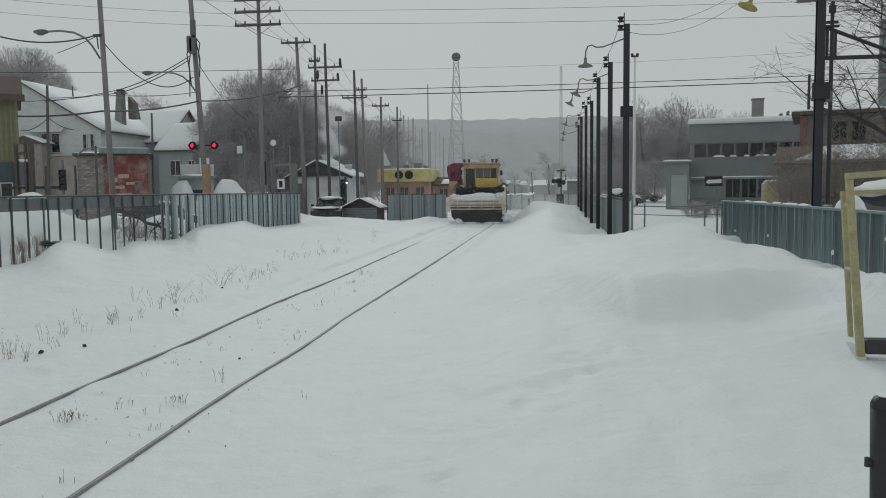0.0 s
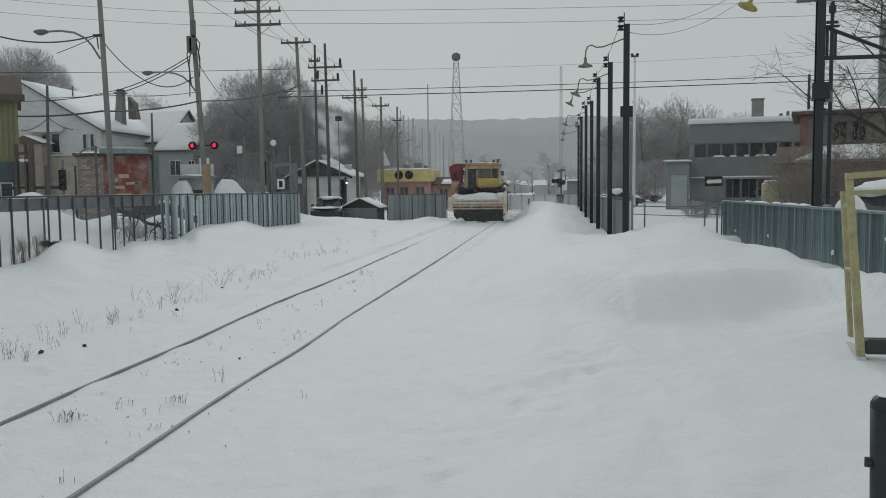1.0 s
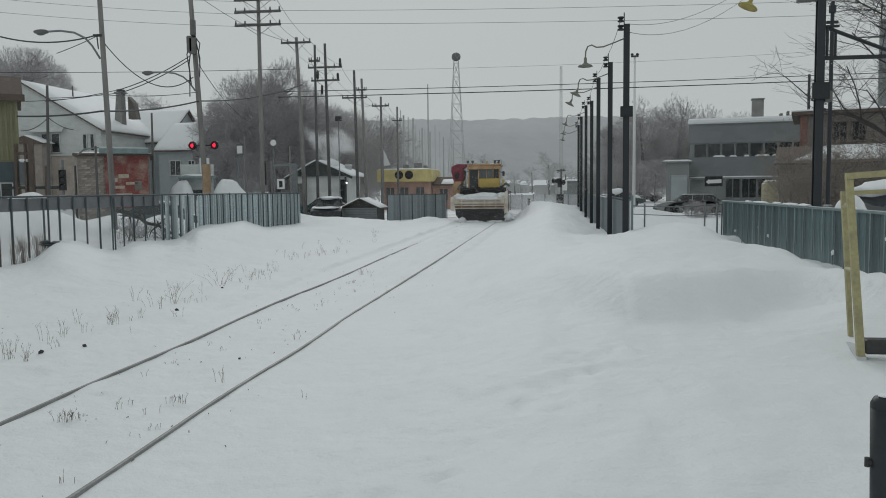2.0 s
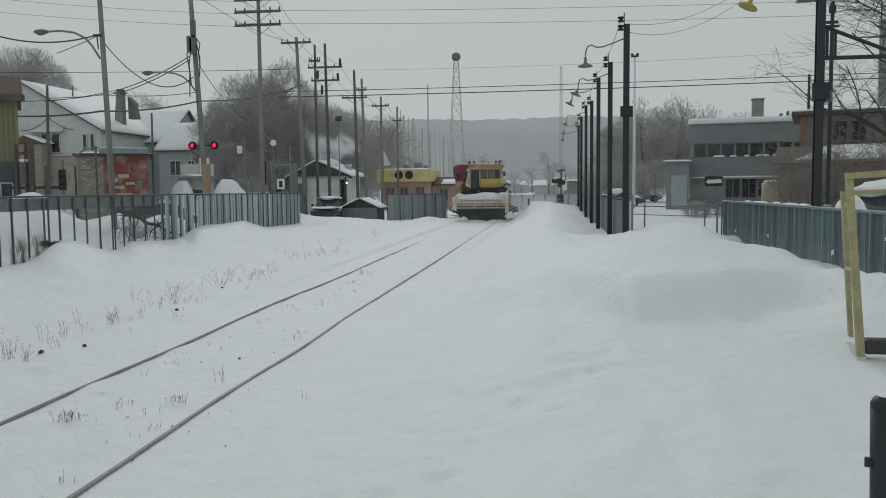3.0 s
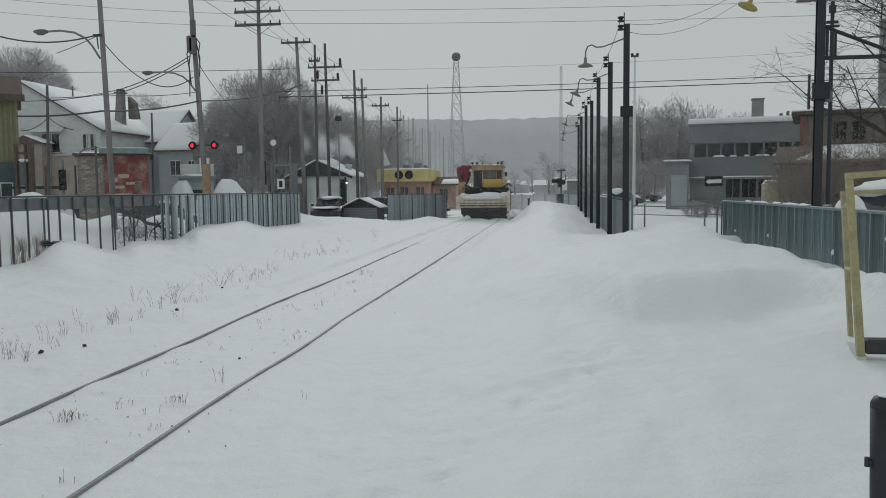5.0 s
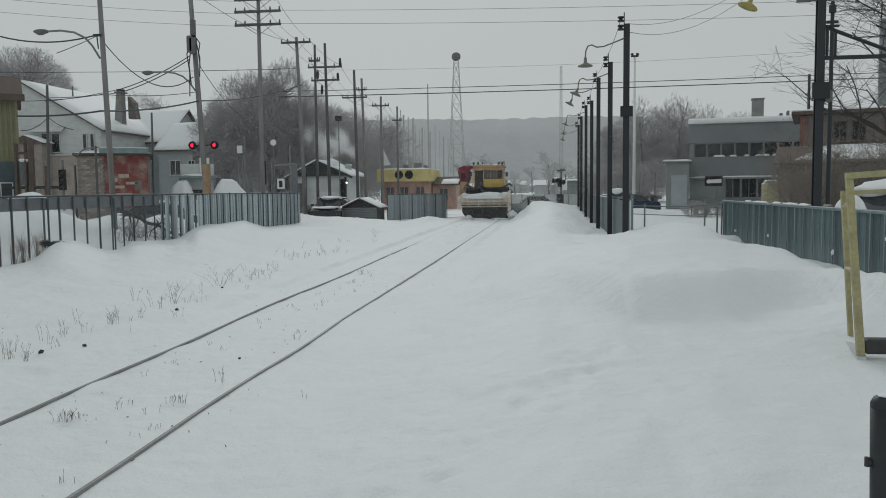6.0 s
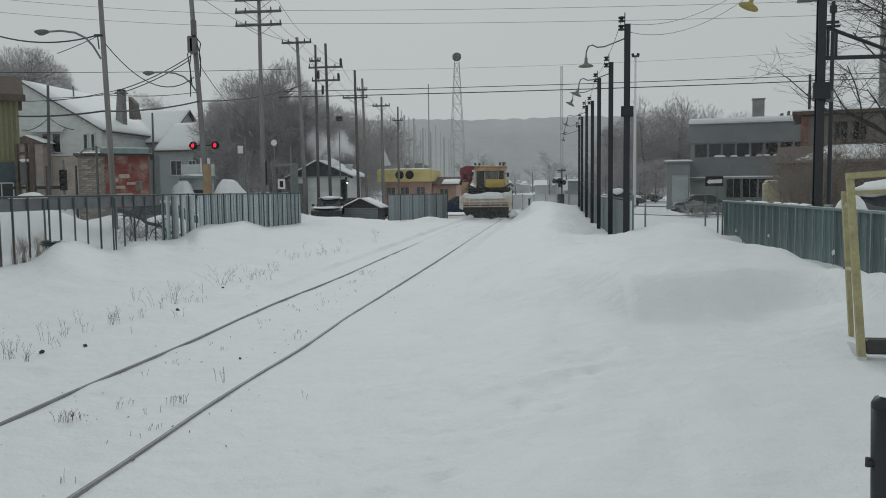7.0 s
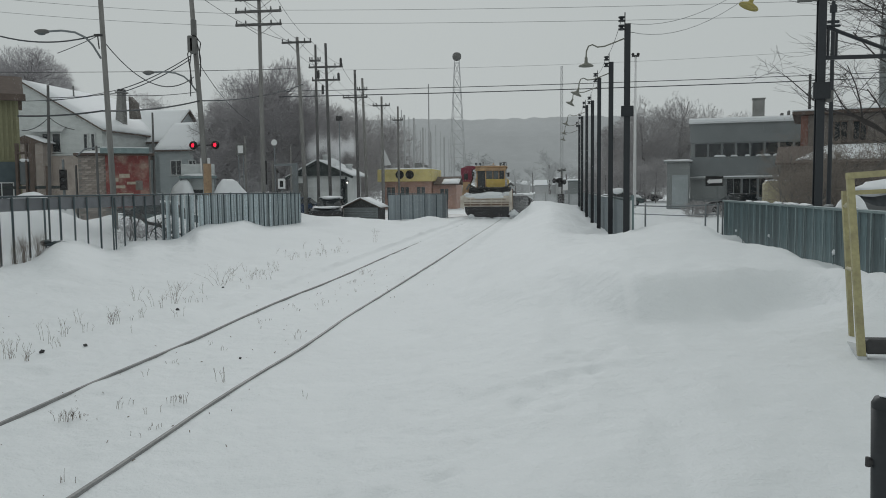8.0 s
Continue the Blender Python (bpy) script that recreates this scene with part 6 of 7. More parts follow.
    if snow:
        part("snow_cover", Geo().lump(-0.4, 0, 1.42, 0.95, 0.72, snow, 0.25, 3, 3), ROOF_SNOW, c, "snow on the roof", smooth=True)
        part("snow_cover", Geo().lump(1.45, 0, 0.86, 0.75, 0.8, snow * 0.7, 0.25, 4, 3), ROOF_SNOW, c, "snow on the bonnet", smooth=True)
        part("snow_cover", Geo().lump(-1.75, 0, 0.93, 0.45, 0.8, snow * 0.7, 0.25, 6, 3), ROOF_SNOW, c, "snow on the boot", smooth=True)
    return c, wheels


def paint(name, col):
    return mat(name, col, 0.3, 0.1, 0.35, 1.2, 12, 0.03)


TAUPE = paint("taupe_grey_car_paint", (0.27, 0.262, 0.26))
TEAL, NAVY, CHARCOAL, GREEN, SILVER = paint("dark_teal_car_paint", (0.025, 0.06, 0.065)), paint("navy_car_paint", (0.02, 0.045, 0.10)), paint("charcoal_car_paint", (0.03, 0.033, 0.037)), paint("grey_green_car_paint", (0.10, 0.13, 0.13)), paint("silver_car_paint", (0.38, 0.39, 0.40))
PASSING = [  # label, paint, lane, speed, time at which its centre passes x = 0
    ("dark teal saloon driving along the snowy street", TEAL, 56.0, 11.1, 4.0 - 6.7 / 11.1),
    ("grey-green saloon driving along the snowy street", GREEN, 56.0, 11.1, 6.6 - 6.1 / 11.1),
    ("charcoal saloon driving along the snowy street", CHARCOAL, 56.0, 11.5, 8.0 + 1.75 / 11.5),
    ("taupe-grey saloon driving slowly along the snowy street", TAUPE, 60.0, -6.8, 2.8 + 5.2 / 6.8),
    ("light grey saloon driving along the snowy street", SILVER, 60.0, -15.0, 2.8 - 2.1 / 15.0),
    ("dark grey saloon driving along the snowy street", CHARCOAL, 60.0, -10.5, 8.0 + 13.2 / 10.5),
    ("navy blue saloon driving along the snowy street", NAVY, 60.0, -12.6, 5.8 + 8.25 / 12.6),
]
TRAFFIC = [car(label, p, (0, y, height(0, y)), 0 if v > 0 else 180, group="cars on the cross street") for label, p, y, v, t0 in PASSING]
car("dark car parked by the street, half hidden by the fence", CHARCOAL, (-13.3, 47.5, 0.1), -80, 0.12, "parked_car")
car("grey-green car parked behind the snowbank", GREEN, (-16.6, 33.0, 0.1), 10, 0.1, "parked_car")
car("snow-covered pale car parked behind the corrugated fence", SILVER, (7.75, 20.0, 0.45), 218, 0.24, "parked_car")
car("parked dark car with snow on it", CHARCOAL, (12.8, 112, 0), 10, 0.2, "parked_car", "cars in the far lot")
car("parked grey car with snow on it", GREEN, (9.8, 105, 0), 5, 0.2, "parked_car", "cars in the far lot")
car("parked grey car beyond the lot, heaped with snow", GREEN, (7.4, 86.0, 0), 8, 0.45, "parked_car")


# ---- bare trees and bushes ----
def twig_cloud(geo, seed, dome, n, r):
    """Fine tapered twigs, in clumps with gaps, filling a lumpy dome (centre height, half-width, half-height)."""
    rs = np.random.RandomState(seed)
    cz, rx, rz = dome
    base, tips = [], []
    while len(base) < n:
        u = Vector(rs.normal(0, 1, 3)).normalized()
        k = rs.rand() ** 0.45 * (1.02 + 0.3 * noise.noise(u * 1.7 + Vector((seed, 0, 0))))
        p = Vector((u.x * rx * k, u.y * rx * k, cz + u.z * rz * k))
        if p.z < 0.15 * cz or noise.noise(p * (2.6 / rx) + Vector((0, seed, 3))) + 0.45 * noise.noise(p * (9 / rx)) < -0.1 - 0.3 * (1 - k):
            continue
        d = (u * 0.7 + Vector((0, 0, 0.45)) + Vector(rs.normal(0, 0.45, 3))).normalized()
        size = rx * rs.uniform(0.07, 0.17)
        mid = p + d * size * 0.5
        ends = [(p, p + d * size), (mid, mid + (d + Vector(rs.normal(0, 0.6, 3))).normalized() * size * 0.6), (mid, mid + (d + Vector(rs.normal(0, 0.6, 3))).normalized() * size * 0.5)]
        base += [tuple(a) for a, b in ends]
        tips += [tuple(b) for a, b in ends]
    a, b = np.array(base), np.array(tips)
    d = b - a
    s1 = np.cross(d, rs.normal(0, 1, a.shape))
    s1 *= r * 0.9 / np.maximum(1e-6, np.linalg.norm(s1, axis=1))[:, None]
    s2 = np.cross(d, s1)
    s2 *= r * 0.9 / np.maximum(1e-6, np.linalg.norm(s2, axis=1))[:, None]
    v = np.stack([a + s1, a - 0.5 * s1 + 0.87 * s2, a - 0.5 * s1 - 0.87 * s2, b], 1).reshape(-1, 3)
    m = 4 * np.arange(len(a))[:, None]
    f = np.concatenate([m + [0, 1, 3], m + [1, 2, 3], m + [2, 0, 3]], 1).reshape(-1, 3)
    geo.add(v.tolist(), f.tolist())


def bare_tree(label, x, y, h, spread, seed, twig, trunk_r=0.22, kids=(7, 5, 4, 4, 3), twig_r=0.016, base=0.0, name="bare_tree", first=0.22, up=0.55, dome=None, cloud_n=0):
    """A leafless tree: tapered trunk, limbs and several orders of thinner twigs."""
    rs = random.Random(seed)
    trunk, limbs, fine = Geo(), [], Geo()

    def grow(p, d, length, r, depth):
        n = 4 if depth < 2 else 3 if depth < 4 else 2
        pts, rad = [p], [r]
        for i in range(n):
            d = (d + Vector((rs.gauss(0, 1), rs.gauss(0, 1), rs.gauss(0, 1))) * (0.05 if depth == 0 else 0.16) + Vector((0, 0, 0.05 if depth else 0))).normalized()
            q = pts[-1] + d * length / n
            if dome and depth and (q.x * q.x + q.y * q.y) / dome[1] ** 2 + ((q.z - dome[0]) / dome[2]) ** 2 > rs.uniform(0.7, 1.1) + 0.55 * noise.noise(q * 0.45 + Vector((seed, 0, 0))):
                n = i
                break
            pts.append(q)
            rad.append(max(twig_r * 0.6, r * (1 - (0.5 if depth else 0.45) * (i + 1) / n)))
        if depth == 1:
            limbs.append(Geo())
        if n == 0:
            return
        (trunk if depth == 0 else limbs[-1] if depth < 3 else fine).tube(pts, rad, 8 if depth == 0 else 5 if depth < 3 else 3, False)
        if depth >= len(kids):
            return
        for k in range(kids[depth]):
            f = (first + (1 - first) * (k + rs.random() * 0.8) / kids[depth]) if depth == 0 else 0.25 + 0.75 * (k + rs.random()) / kids[depth]
            f = min(0.98, f)
            i = min(n - 1, int(f * n))
            q = pts[i].lerp(pts[i + 1], f * n - i)
            a = rs.random() * 6.283 + k * 2.4
            side = Vector((math.cos(a), math.sin(a), rs.uniform(-0.25, 0.45)))
            nd = (d * (up if depth else 0.75) + side * (0.95 if depth else 1.0)).normalized()
            grow(q, nd, length * (rs.uniform(0.5, 0.72) if depth else spread / h * rs.uniform(0.85, 1.15) * (1.05 - 0.25 * f)), max(twig_r, rad[i] * 0.55), depth + 1)

    grow(Vector((0, 0, -0.3)), Vector((0, 0, 1)), h * 0.72, trunk_r, 0)
    if dome and cloud_n:
        twig_cloud(fine, seed, dome, cloud_n, twig_r)
    t = thing(name, label, "bush" if "bush" in name else "tree", (x, y, base), group="bare trees")
    part("trunk", trunk, TWIG_DARK if twig is TWIG_DARK else BARK, t, smooth=True)
    for limb in limbs:
        part("limb", limb, twig if twig in (FAR_TREE, TWIG_DARK, TWIG_PALE) else BARK, t)
    part("crown", fine, twig, t, "dense leafless twigs")
    return t


# the crowns' twig greys hold the haze that lies over these trees
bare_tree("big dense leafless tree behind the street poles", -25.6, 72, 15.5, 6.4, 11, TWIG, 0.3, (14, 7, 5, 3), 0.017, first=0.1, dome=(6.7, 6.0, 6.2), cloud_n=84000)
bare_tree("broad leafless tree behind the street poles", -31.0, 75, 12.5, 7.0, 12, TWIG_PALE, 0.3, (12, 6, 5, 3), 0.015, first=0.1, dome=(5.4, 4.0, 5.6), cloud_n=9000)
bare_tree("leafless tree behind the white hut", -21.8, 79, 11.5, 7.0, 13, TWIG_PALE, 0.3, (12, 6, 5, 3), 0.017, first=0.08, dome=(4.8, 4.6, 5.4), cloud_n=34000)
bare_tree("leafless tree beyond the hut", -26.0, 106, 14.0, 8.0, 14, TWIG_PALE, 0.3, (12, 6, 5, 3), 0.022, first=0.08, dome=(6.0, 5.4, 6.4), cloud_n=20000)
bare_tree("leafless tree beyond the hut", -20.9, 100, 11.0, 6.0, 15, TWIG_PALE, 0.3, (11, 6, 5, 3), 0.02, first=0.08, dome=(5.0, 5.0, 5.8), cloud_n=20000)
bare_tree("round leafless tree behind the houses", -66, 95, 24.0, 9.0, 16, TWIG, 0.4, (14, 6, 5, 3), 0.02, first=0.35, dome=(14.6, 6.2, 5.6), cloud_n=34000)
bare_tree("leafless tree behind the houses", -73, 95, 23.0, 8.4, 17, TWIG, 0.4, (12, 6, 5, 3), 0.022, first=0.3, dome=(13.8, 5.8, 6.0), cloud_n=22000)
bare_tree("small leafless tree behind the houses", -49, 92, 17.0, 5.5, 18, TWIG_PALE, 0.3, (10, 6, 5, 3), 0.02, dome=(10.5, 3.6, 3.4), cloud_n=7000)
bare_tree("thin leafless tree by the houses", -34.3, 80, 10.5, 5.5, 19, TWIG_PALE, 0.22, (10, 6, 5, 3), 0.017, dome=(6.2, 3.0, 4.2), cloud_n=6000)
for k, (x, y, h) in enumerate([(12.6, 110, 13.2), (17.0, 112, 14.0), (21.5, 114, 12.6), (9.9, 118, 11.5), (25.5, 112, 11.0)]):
    bare_tree("leafless tree behind the office, pale with frost and painted haze", x, y, h * 1.15, h * 0.62, 30 + k, TWIG_PALE, 0.25, (13, 6, 5, 3), 0.02, first=0.04, dome=(h * 0.46, 4.4, h * 0.52), cloud_n=24000)
bare_tree("leafless tree overhanging the corrugated fence", 14.3, 30, 13.0, 7.0, 41, TWIG_DARK, 0.2, (16, 7, 5, 4, 2), 0.006, 0.3, first=0.22, up=0.6)
bare_tree("leafless tree beside the brick building", 16.2, 34, 9.0, 5.0, 42, BUSH_BROWN, 0.1, (9, 6, 4, 4, 2), 0.006, 0.3, first=0.1)
for k, (x, y, h) in enumerate([(10.9, 38, 2.6), (11.8, 37, 3.2), (12.8, 38, 3.6), (13.6, 36, 3.8), (12.2, 40, 3.6), (14.4, 37, 4.2), (15.2, 36, 4.4), (13.4, 41, 4.2), (16.4, 37, 4.6), (15.4, 44, 5.2), (17.2, 45, 5.4), (18.9, 45, 5.2), (17.6, 41, 5.0), (20.4, 46, 5.2), (12.1, 44, 4.4), (13.1, 45, 5.2), (14.2, 44, 5.0)]):
    bare_tree("tangled brown leafless bush", x, y, h, 2.0, 50 + k, BUSH_BROWN, 0.05, (8, 5, 4, 3), 0.0065, 0.1, "bush", 0.02, 0.8, dome=(h * 0.5, 1.3, h * 0.55), cloud_n=3600)
for k, (x, y, h) in enumerate([(-13.3, 23.9, 1.2), (-13.5, 25.0, 1.0), (-13.3, 26.2, 1.1)]):
    bare_tree("tangled dark brush behind the chain-link fence", x, y, h, 0.9, 150 + k, TWIG, 0.04, (7, 4, 3, 2), 0.006, 0.2, "bush", 0.02, 0.8, dome=(h * 0.45, 0.6, h * 0.45), cloud_n=1500)
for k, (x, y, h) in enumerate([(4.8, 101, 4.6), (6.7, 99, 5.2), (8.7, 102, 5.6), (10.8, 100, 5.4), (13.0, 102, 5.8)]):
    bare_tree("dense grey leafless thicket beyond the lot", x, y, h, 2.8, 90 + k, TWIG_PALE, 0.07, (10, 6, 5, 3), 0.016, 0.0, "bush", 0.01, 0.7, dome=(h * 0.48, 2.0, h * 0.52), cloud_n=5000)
for k, (x, y, h) in enumerate([(8.6, 54 - 3.5, 1.3), (9.6, 50.8, 1.1), (10.6, 50.6, 1.0)]):
    bare_tree("low frosted bush beside the street", x, y, h, 0.9, 60 + k, TWIG_PALE, 0.04, (9, 6, 5, 3), 0.008, 0.0, "bush", 0.02, 0.8)
# far trees along the line, haze put into their twig colour
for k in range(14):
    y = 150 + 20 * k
    bare_tree("distant leafless tree, painted pale for haze", y * (-0.105 + 0.021 * ((k * 5) % 9)), y, 8 + 2 * (k % 3), 4.5, 70 + k, FAR_TREE, 0.25, (8, 5, 4, 3), 0.04)


# ---- dry weeds poking through the snow ----
def weed(x, y, h, n, seed, wide=0.5):
    rs = random.Random(seed)
    g = Geo()
    for k in range(n):
        a, b = rs.uniform(-wide, wide) * h, rs.uniform(-wide, wide) * h
        hh = h * rs.uniform(0.45, 1.0)
        s = (rs.uniform(-0.06, 0.06), rs.uniform(-0.06, 0.06), -0.08)
        mid = (s[0] + a * 0.4, s[1] + b * 0.4, hh * 0.55)
        tip = (s[0] + a, s[1] + b, hh)
        g.tube([s, mid, tip], [0.0028, 0.0019, 0.0009], 3, False)
        for q in range(rs.randint(1, 5)):
            f = rs.uniform(0.0, 0.9)
            p = Vector(mid).lerp(Vector(tip), f)
            g.tube([p, p + Vector((rs.uniform(-0.14, 0.14), rs.uniform(-0.14, 0.14), rs.uniform(0.12, 0.3))) * h], [0.0013, 0.0007], 3, False)
    solo("dry_weed", g, STRAW, "dry brown weed stalks poking out of the snow", "weed", "dry weeds", at=(x, y, height(x, y)))


WEEDS = [  # x, y, height, stalks, spread
    (-6.88, 15.95, 0.54, 6, 0.8), (-6.57, 13.26, 0.43, 8, 0.7), (-6.45, 12.47, 0.23, 4, 0.4), (-6.21, 11.43, 0.16, 5, 0.5), (-6.38, 10.92, 0.29, 4, 0.4), (-6.48, 10.92, 0.23, 4, 0.5), (-6.47, 10.36, 0.15, 4, 0.4), (-7.06, 11.15, 0.22, 4, 0.6), (-6.61, 10.07, 0.24, 4, 0.4), (-6.71, 9.79, 0.28, 3, 0.5), (-6.03, 8.51, 0.22, 4, 0.4), (-6.08, 8.50, 0.12, 6, 0.6), (-6.41, 8.61, 0.28, 4, 0.3), (-6.37, 8.69, 0.15, 6, 0.7), (-7.00, 16.86, 0.26, 4, 0.8), (-6.54, 16.87, 0.21, 5, 0.5), (-6.66, 18.01, 0.15, 4, 0.6), (-6.31, 13.27, 0.15, 4, 0.6), (-6.24, 11.20, 0.07, 3, 0.5), (-7.29, 21.91, 0.22, 5, 0.5), (-7.06, 22.52, 0.22, 4, 0.5), (-6.94, 24.06, 0.20, 4, 0.5), (-4.20, 6.36, 0.11, 14, 0.5), (-4.13, 6.40, 0.07, 10, 0.5), (-4.00, 6.41, 0.03, 3, 0.8), (-3.92, 6.73, 0.09, 3, 0.8), (-3.88, 6.89, 0.06, 3, 0.5), (-3.52, 6.63, 0.07, 3, 0.5), (-3.29, 6.23, 0.04, 7, 0.6), (-3.52, 7.00, 0.07, 7, 0.6), (-3.40, 6.93, 0.09, 7, 0.4), (-3.32, 4.99, 0.09, 2, 0.1), (-3.38, 5.00, 0.04, 1, 0.8), (-3.28, 5.01, 0.04, 1, 0.9), (-3.39, 7.76, 0.15, 4, 0.3), (-4.34, 18.15, 0.13, 8, 0.9), (-4.18, 16.68, 0.07, 6, 0.9), (-4.23, 18.53, 0.10, 4, 0.6), (-2.31, 7.25, 0.08, 2, 0.2)]
WEED_STRIPS = [(-12.2, 15.6, 0.8, 16, 0.25), (-12.3, 16.4, 0.7, 14, 0.3), (-12.1, 17.3, 0.6, 10, 0.3), (-12.1, 25.8, 0.5, 8, 0.4), (-7.3, 33, 0.4, 6, 0.5)]
for k, (x, y, h, n, wide) in enumerate(WEEDS + WEED_STRIPS):
    weed(x, y, h, n, 100 + k, wide)
for k in range(70):
    y = rnd.uniform(8.5, 30)
    weed(-6.3 - 0.045 * y + rnd.gauss(0, 0.5), y, rnd.uniform(0.06, 0.26), rnd.randint(1, 4), 200 + k, 0.5)
for k in range(24):
    weed(TRACK_X + rnd.uniform(-0.6, 0.6), rnd.uniform(5.5, 18), rnd.uniform(0.03, 0.08), rnd.randint(2, 4), 260 + k, 0.7)
for k in range(9):
    weed(-12.25 + rnd.gauss(0, 0.15), rnd.uniform(16.2, 18.4), rnd.uniform(0.4, 0.75), rnd.randint(14, 22), 300 + k, 0.22)
for k, (x, y, r) in enumerate([(-6.12, 8.86, 0.035), (-5.83, 9.31, 0.030), (-5.96, 12.11, 0.035), (-3.61, 8.87, 0.020), (-6.62, 15.48, 0.030)]):
    solo("stone", Geo().lump(0, 0, 0, r * 0.75, r * 0.8, r * 0.75, 0.6, k, 3, 2.2), STONE, "dark stone lying on the snow", "stone", "stones on the snow", at=(x, y, height(x, y) + r * 0.3))

# straw and grit scattered on the snow
litter = Geo()
for k in range(130):
    if rnd.random() < 0.6:
        x, y = TRACK_X + rnd.gauss(0, 0.7), rnd.uniform(4.5, 20)
    else:
        x, y = -7.5 + rnd.gauss(0, 1.3), rnd.uniform(8, 26)
    a, b, z = rnd.uniform(0, 6.28), rnd.uniform(0.003, 0.013), height(x, y) + 0.004
    litter.tube([(x - b * math.cos(a), y - b * math.sin(a), z), (x + b * math.cos(a), y + b * math.sin(a), z + rnd.uniform(0, 0.02))], rnd.uniform(0.002, 0.005), 3, True)
solo("straw_litter", litter, STRAW, "bits of straw and grit scattered on the snow", "litter", kind="stuff")

# stump-like marker at the platform's far end
marker = thing("marker_post", "short dark marker post at the platform's end", "post", (-1.25, 49.5, height(-1.25, 49.5)))
part("post", Geo().box(-0.06, 0.06, -0.05, 0.05, -0.2, 0.35, 0.01), GREASE, marker)
part("cap", Geo().box(-0.09, 0.09, -0.08, 0.08, 0.35, 0.42, 0.02), GREASE, marker)

# ---- steam above the hut, in drifting puffs of droplets ----
def mist(n, rx, ry, rz, size, seed):
    """A soft cloud of tiny flakes, thick in the middle."""
    rs = np.random.RandomState(seed)
    g = Geo()
    lobes = rs.normal(0, 0.42, (5, 3))
    c = lobes[rs.randint(0, 5, n)] + rs.normal(0, 0.33, (n, 3))
    c *= (rx, ry, rz)
    a, b = rs.normal(0, 1, (n, 3)), rs.normal(0, 1, (n, 3))
    a *= size / np.linalg.norm(a, axis=1)[:, None]
    b *= size / np.linalg.norm(b, axis=1)[:, None]
    g.v = [tuple(p) for q in zip(c - a * 0.5, c + a * 0.5, c + b) for p in q]
    g.f = [(3 * i, 3 * i + 1, 3 * i + 2) for i in range(n)]
    return g


STEAM = [solo("steam_puff", mist(10500 + 400 * (k % 4), 0.95 + 0.1 * (k % 3), 0.7, 0.5, 0.021, 300 + k), VAPOUR, "thin white steam puff drifting over the hut's vent", "steam", "steam puffs", at=(-18.5, 67.6, 6)) for k in range(11)]
HAZE = [solo("snow_dust", mist(9000, 1.7, 1.2, 0.9, 0.015, 400 + k), SPRAY, "thin snow dust blown up beside the machine", "snow", "snow dust", at=(TRACK_X + 1.8, 46, 0.8)) for k in range(7)]


# ---- light snowfall ----
def snowfall(n, near, far, size, seed):
    rs = np.random.RandomState(seed)
    y = near + (far - near) * rs.rand(n) ** 0.8
    c = np.stack([y * rs.uniform(-0.74, 0.46, n), y, rs.uniform(0.2, 17, n)], 1)
    size = size * rs.uniform(0.5, 1.2, (n, 1))
    a, b = rs.normal(0, 1, (n, 3)), rs.normal(0, 1, (n, 3))
    a *= size / np.linalg.norm(a, axis=1)[:, None]
    b *= size / np.linalg.norm(b, axis=1)[:, None]
    me = bpy.data.meshes.new("falling_snow")
    me.vertices.add(3 * n), me.loops.add(3 * n), me.polygons.add(n)
    me.vertices.foreach_set("co", np.concatenate([c - a * 0.5, c + a * 0.5, c + b], 1).ravel())
    me.loops.foreach_set("vertex_index", np.arange(3 * n))
    me.polygons.foreach_set("loop_start", np.arange(0, 3 * n, 3))
    me.polygons.foreach_set("loop_total", np.full(n, 3))
    me.update(calc_edges=True)
    me.materials.append(SPRAY)
    return tagged(new("falling_snow", me), "fine white snowflakes drifting down in the air", "snow", kind="stuff")


FLAKES = [snowfall(520000, 32, 65, 0.0125, 1), snowfall(400000, 36, 66, 0.0125, 2), snowfall(900, 8, 32, 0.013, 3)]


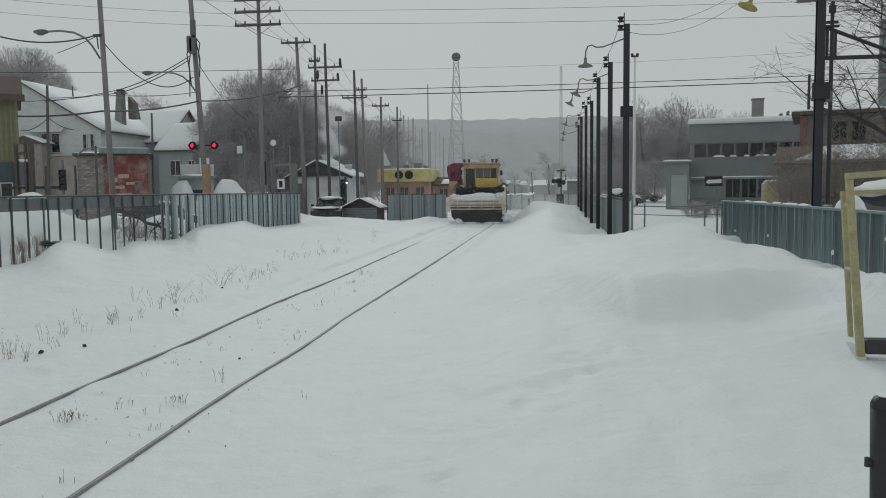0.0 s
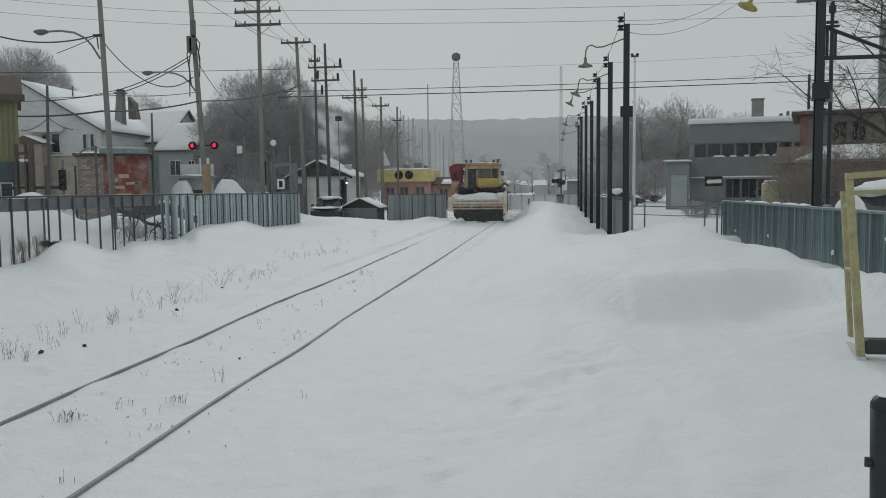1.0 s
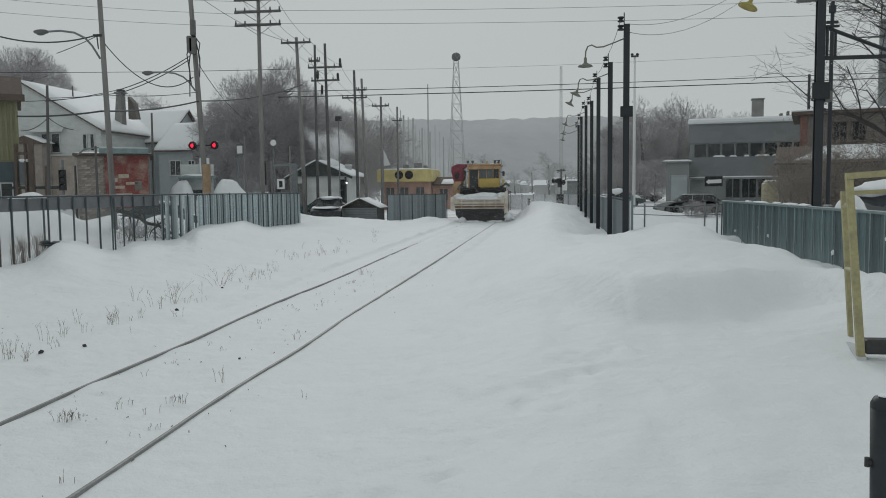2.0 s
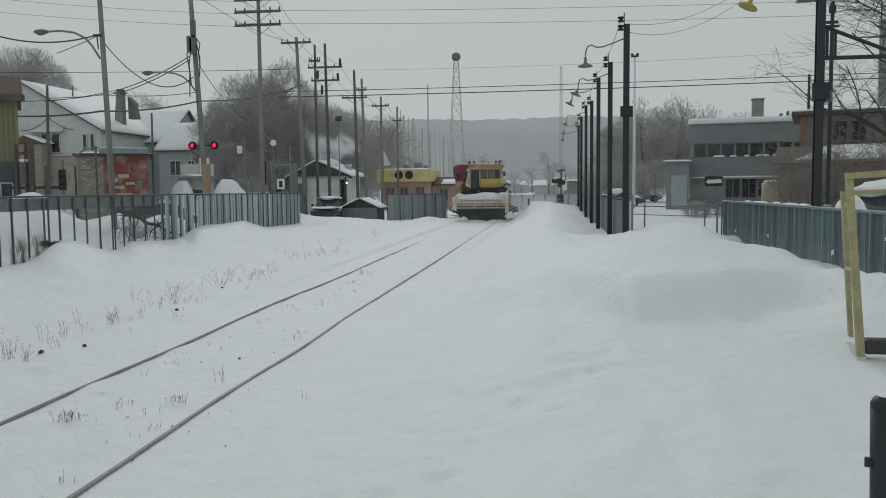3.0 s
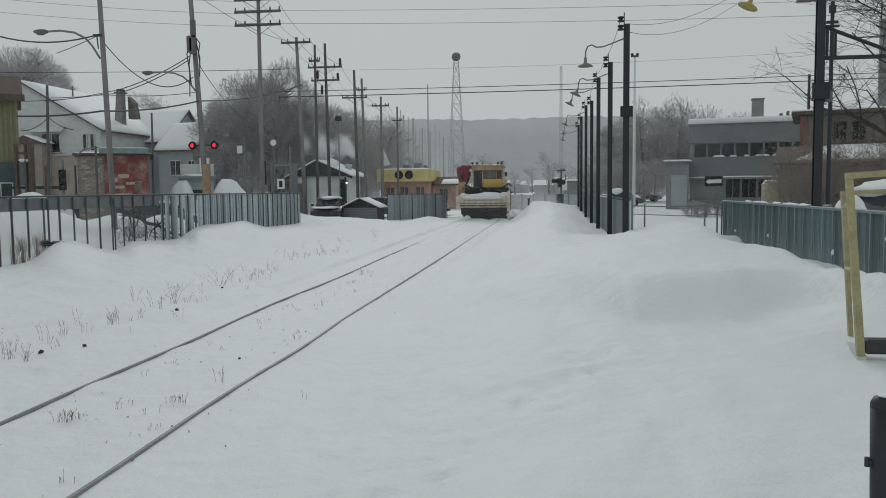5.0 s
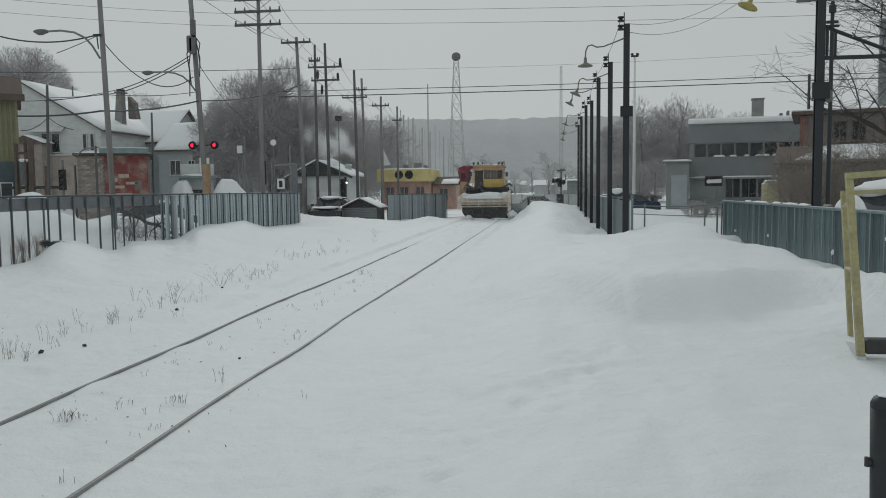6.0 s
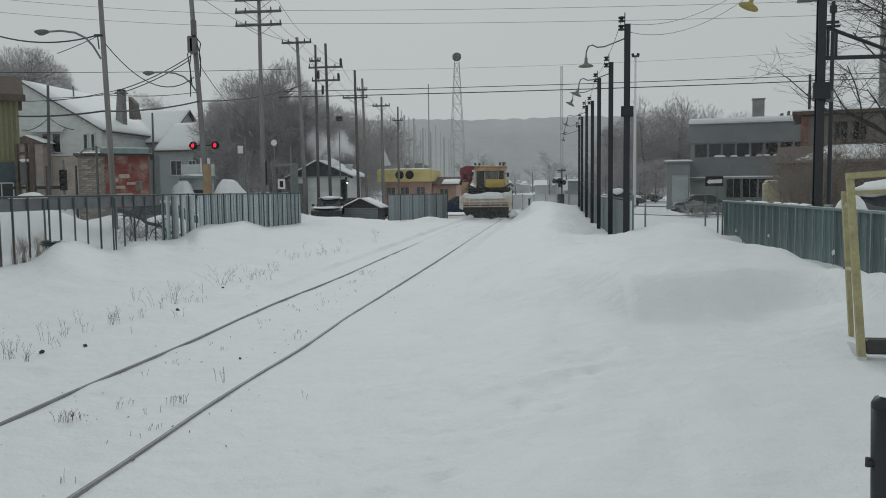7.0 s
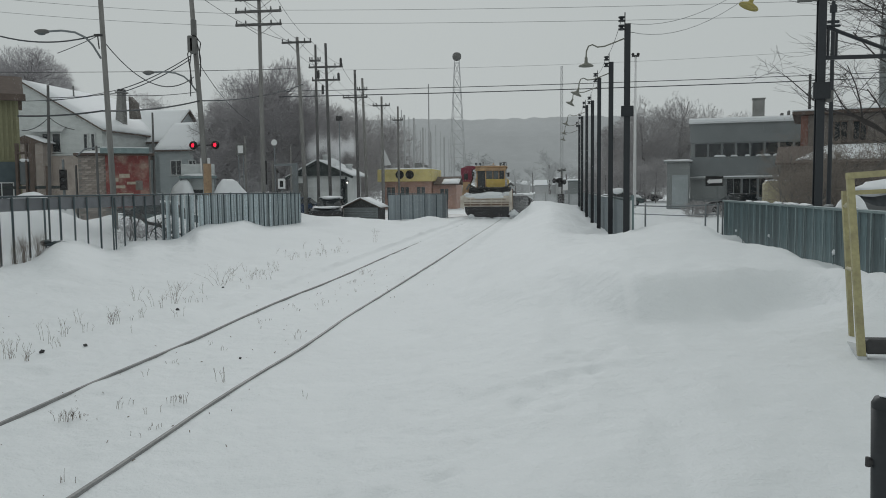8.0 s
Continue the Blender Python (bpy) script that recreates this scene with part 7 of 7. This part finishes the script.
# ---- what moves ----
def motions():
    travel = [(0.0, 45.0), (0.5, 45.55), (1.0, 46.08), (1.5, 46.6), (2.0, 47.1), (2.5, 47.58), (3.0, 48.05), (3.5, 48.6), (4.0, 49.1), (4.5, 49.55), (5.0, 49.98), (5.5, 50.38), (6.0, 50.76), (6.5, 51.12), (7.0, 51.46), (7.5, 51.76), (8.0, 52.02)]
    walk(MACHINE, [(t, pose(TRACK_X, y, 0.05)) for t, y in travel])
    for w in MACHINE_WHEELS:
        x, y0 = w.location.x, w.location.y
        walk(w, [(t, pose(x, y0, 0.38, -math.degrees((y - 45.0) / 0.38), 0, 0)) for t, y in travel])
    for (c, wheels), (label, p, lane, v, t0) in zip(TRAFFIC, PASSING):
        rz = 0 if v > 0 else 180
        z = 0.0
        walk(c, [(t, pose(v * (t - t0), lane, z, 0, 0, rz)) for t in (0.0, 2.0, 4.0, 6.0, 8.0)])
        for w in wheels:
            wx, wy = w.location.x, w.location.y
            walk(w, [(i / 30, pose(wx, wy, 0.32, 0, math.degrees(abs(v) * i / 30 / 0.32), 0)) for i in range(241)])
    for k, puff in enumerate(STEAM):
        rows = []
        for i in range(9):
            t = float(i)
            tall = 1.0 - ease(0.5, 2.6, t) + 0.2 * ease(5, 5.8, t) - 0.3 * ease(6.4, 7.8, t)
            f = k / 10
            x = -18.7 + (f - 0.45) * (1.0 + 2.6 * (1 - tall)) * (1 if k % 2 else -1) + 0.35 * math.sin(1.3 * t + k)
            z = 5.35 + f * (0.75 + 2.7 * tall) + 0.22 * math.sin(0.9 * t + 2.1 * k)
            rows.append((t, pose(x, 67.6 + 0.5 * math.sin(k * 1.9), z, 0, 9 * t + 40 * k % 90, 0)))
        walk(puff, rows)
    for k, d in enumerate(FLAKES):
        walk(d, [(float(t), pose((0.12 + 0.08 * k) * t, 0, -(0.7 + 0.15 * k) * t)) for t in range(0, 9, 2)])
    for k, d in enumerate(HAZE):
        walk(d, [(t, pose(TRACK_X + 1.7 + 0.35 * k + 0.2 * math.sin(t * 1.7 + k), y + 0.4 + 0.8 * k, 0.75 + 0.15 * math.sin(t * 2 + 2 * k), 0, 5 * t, 0)) for t, y in travel[::2]])


motions()
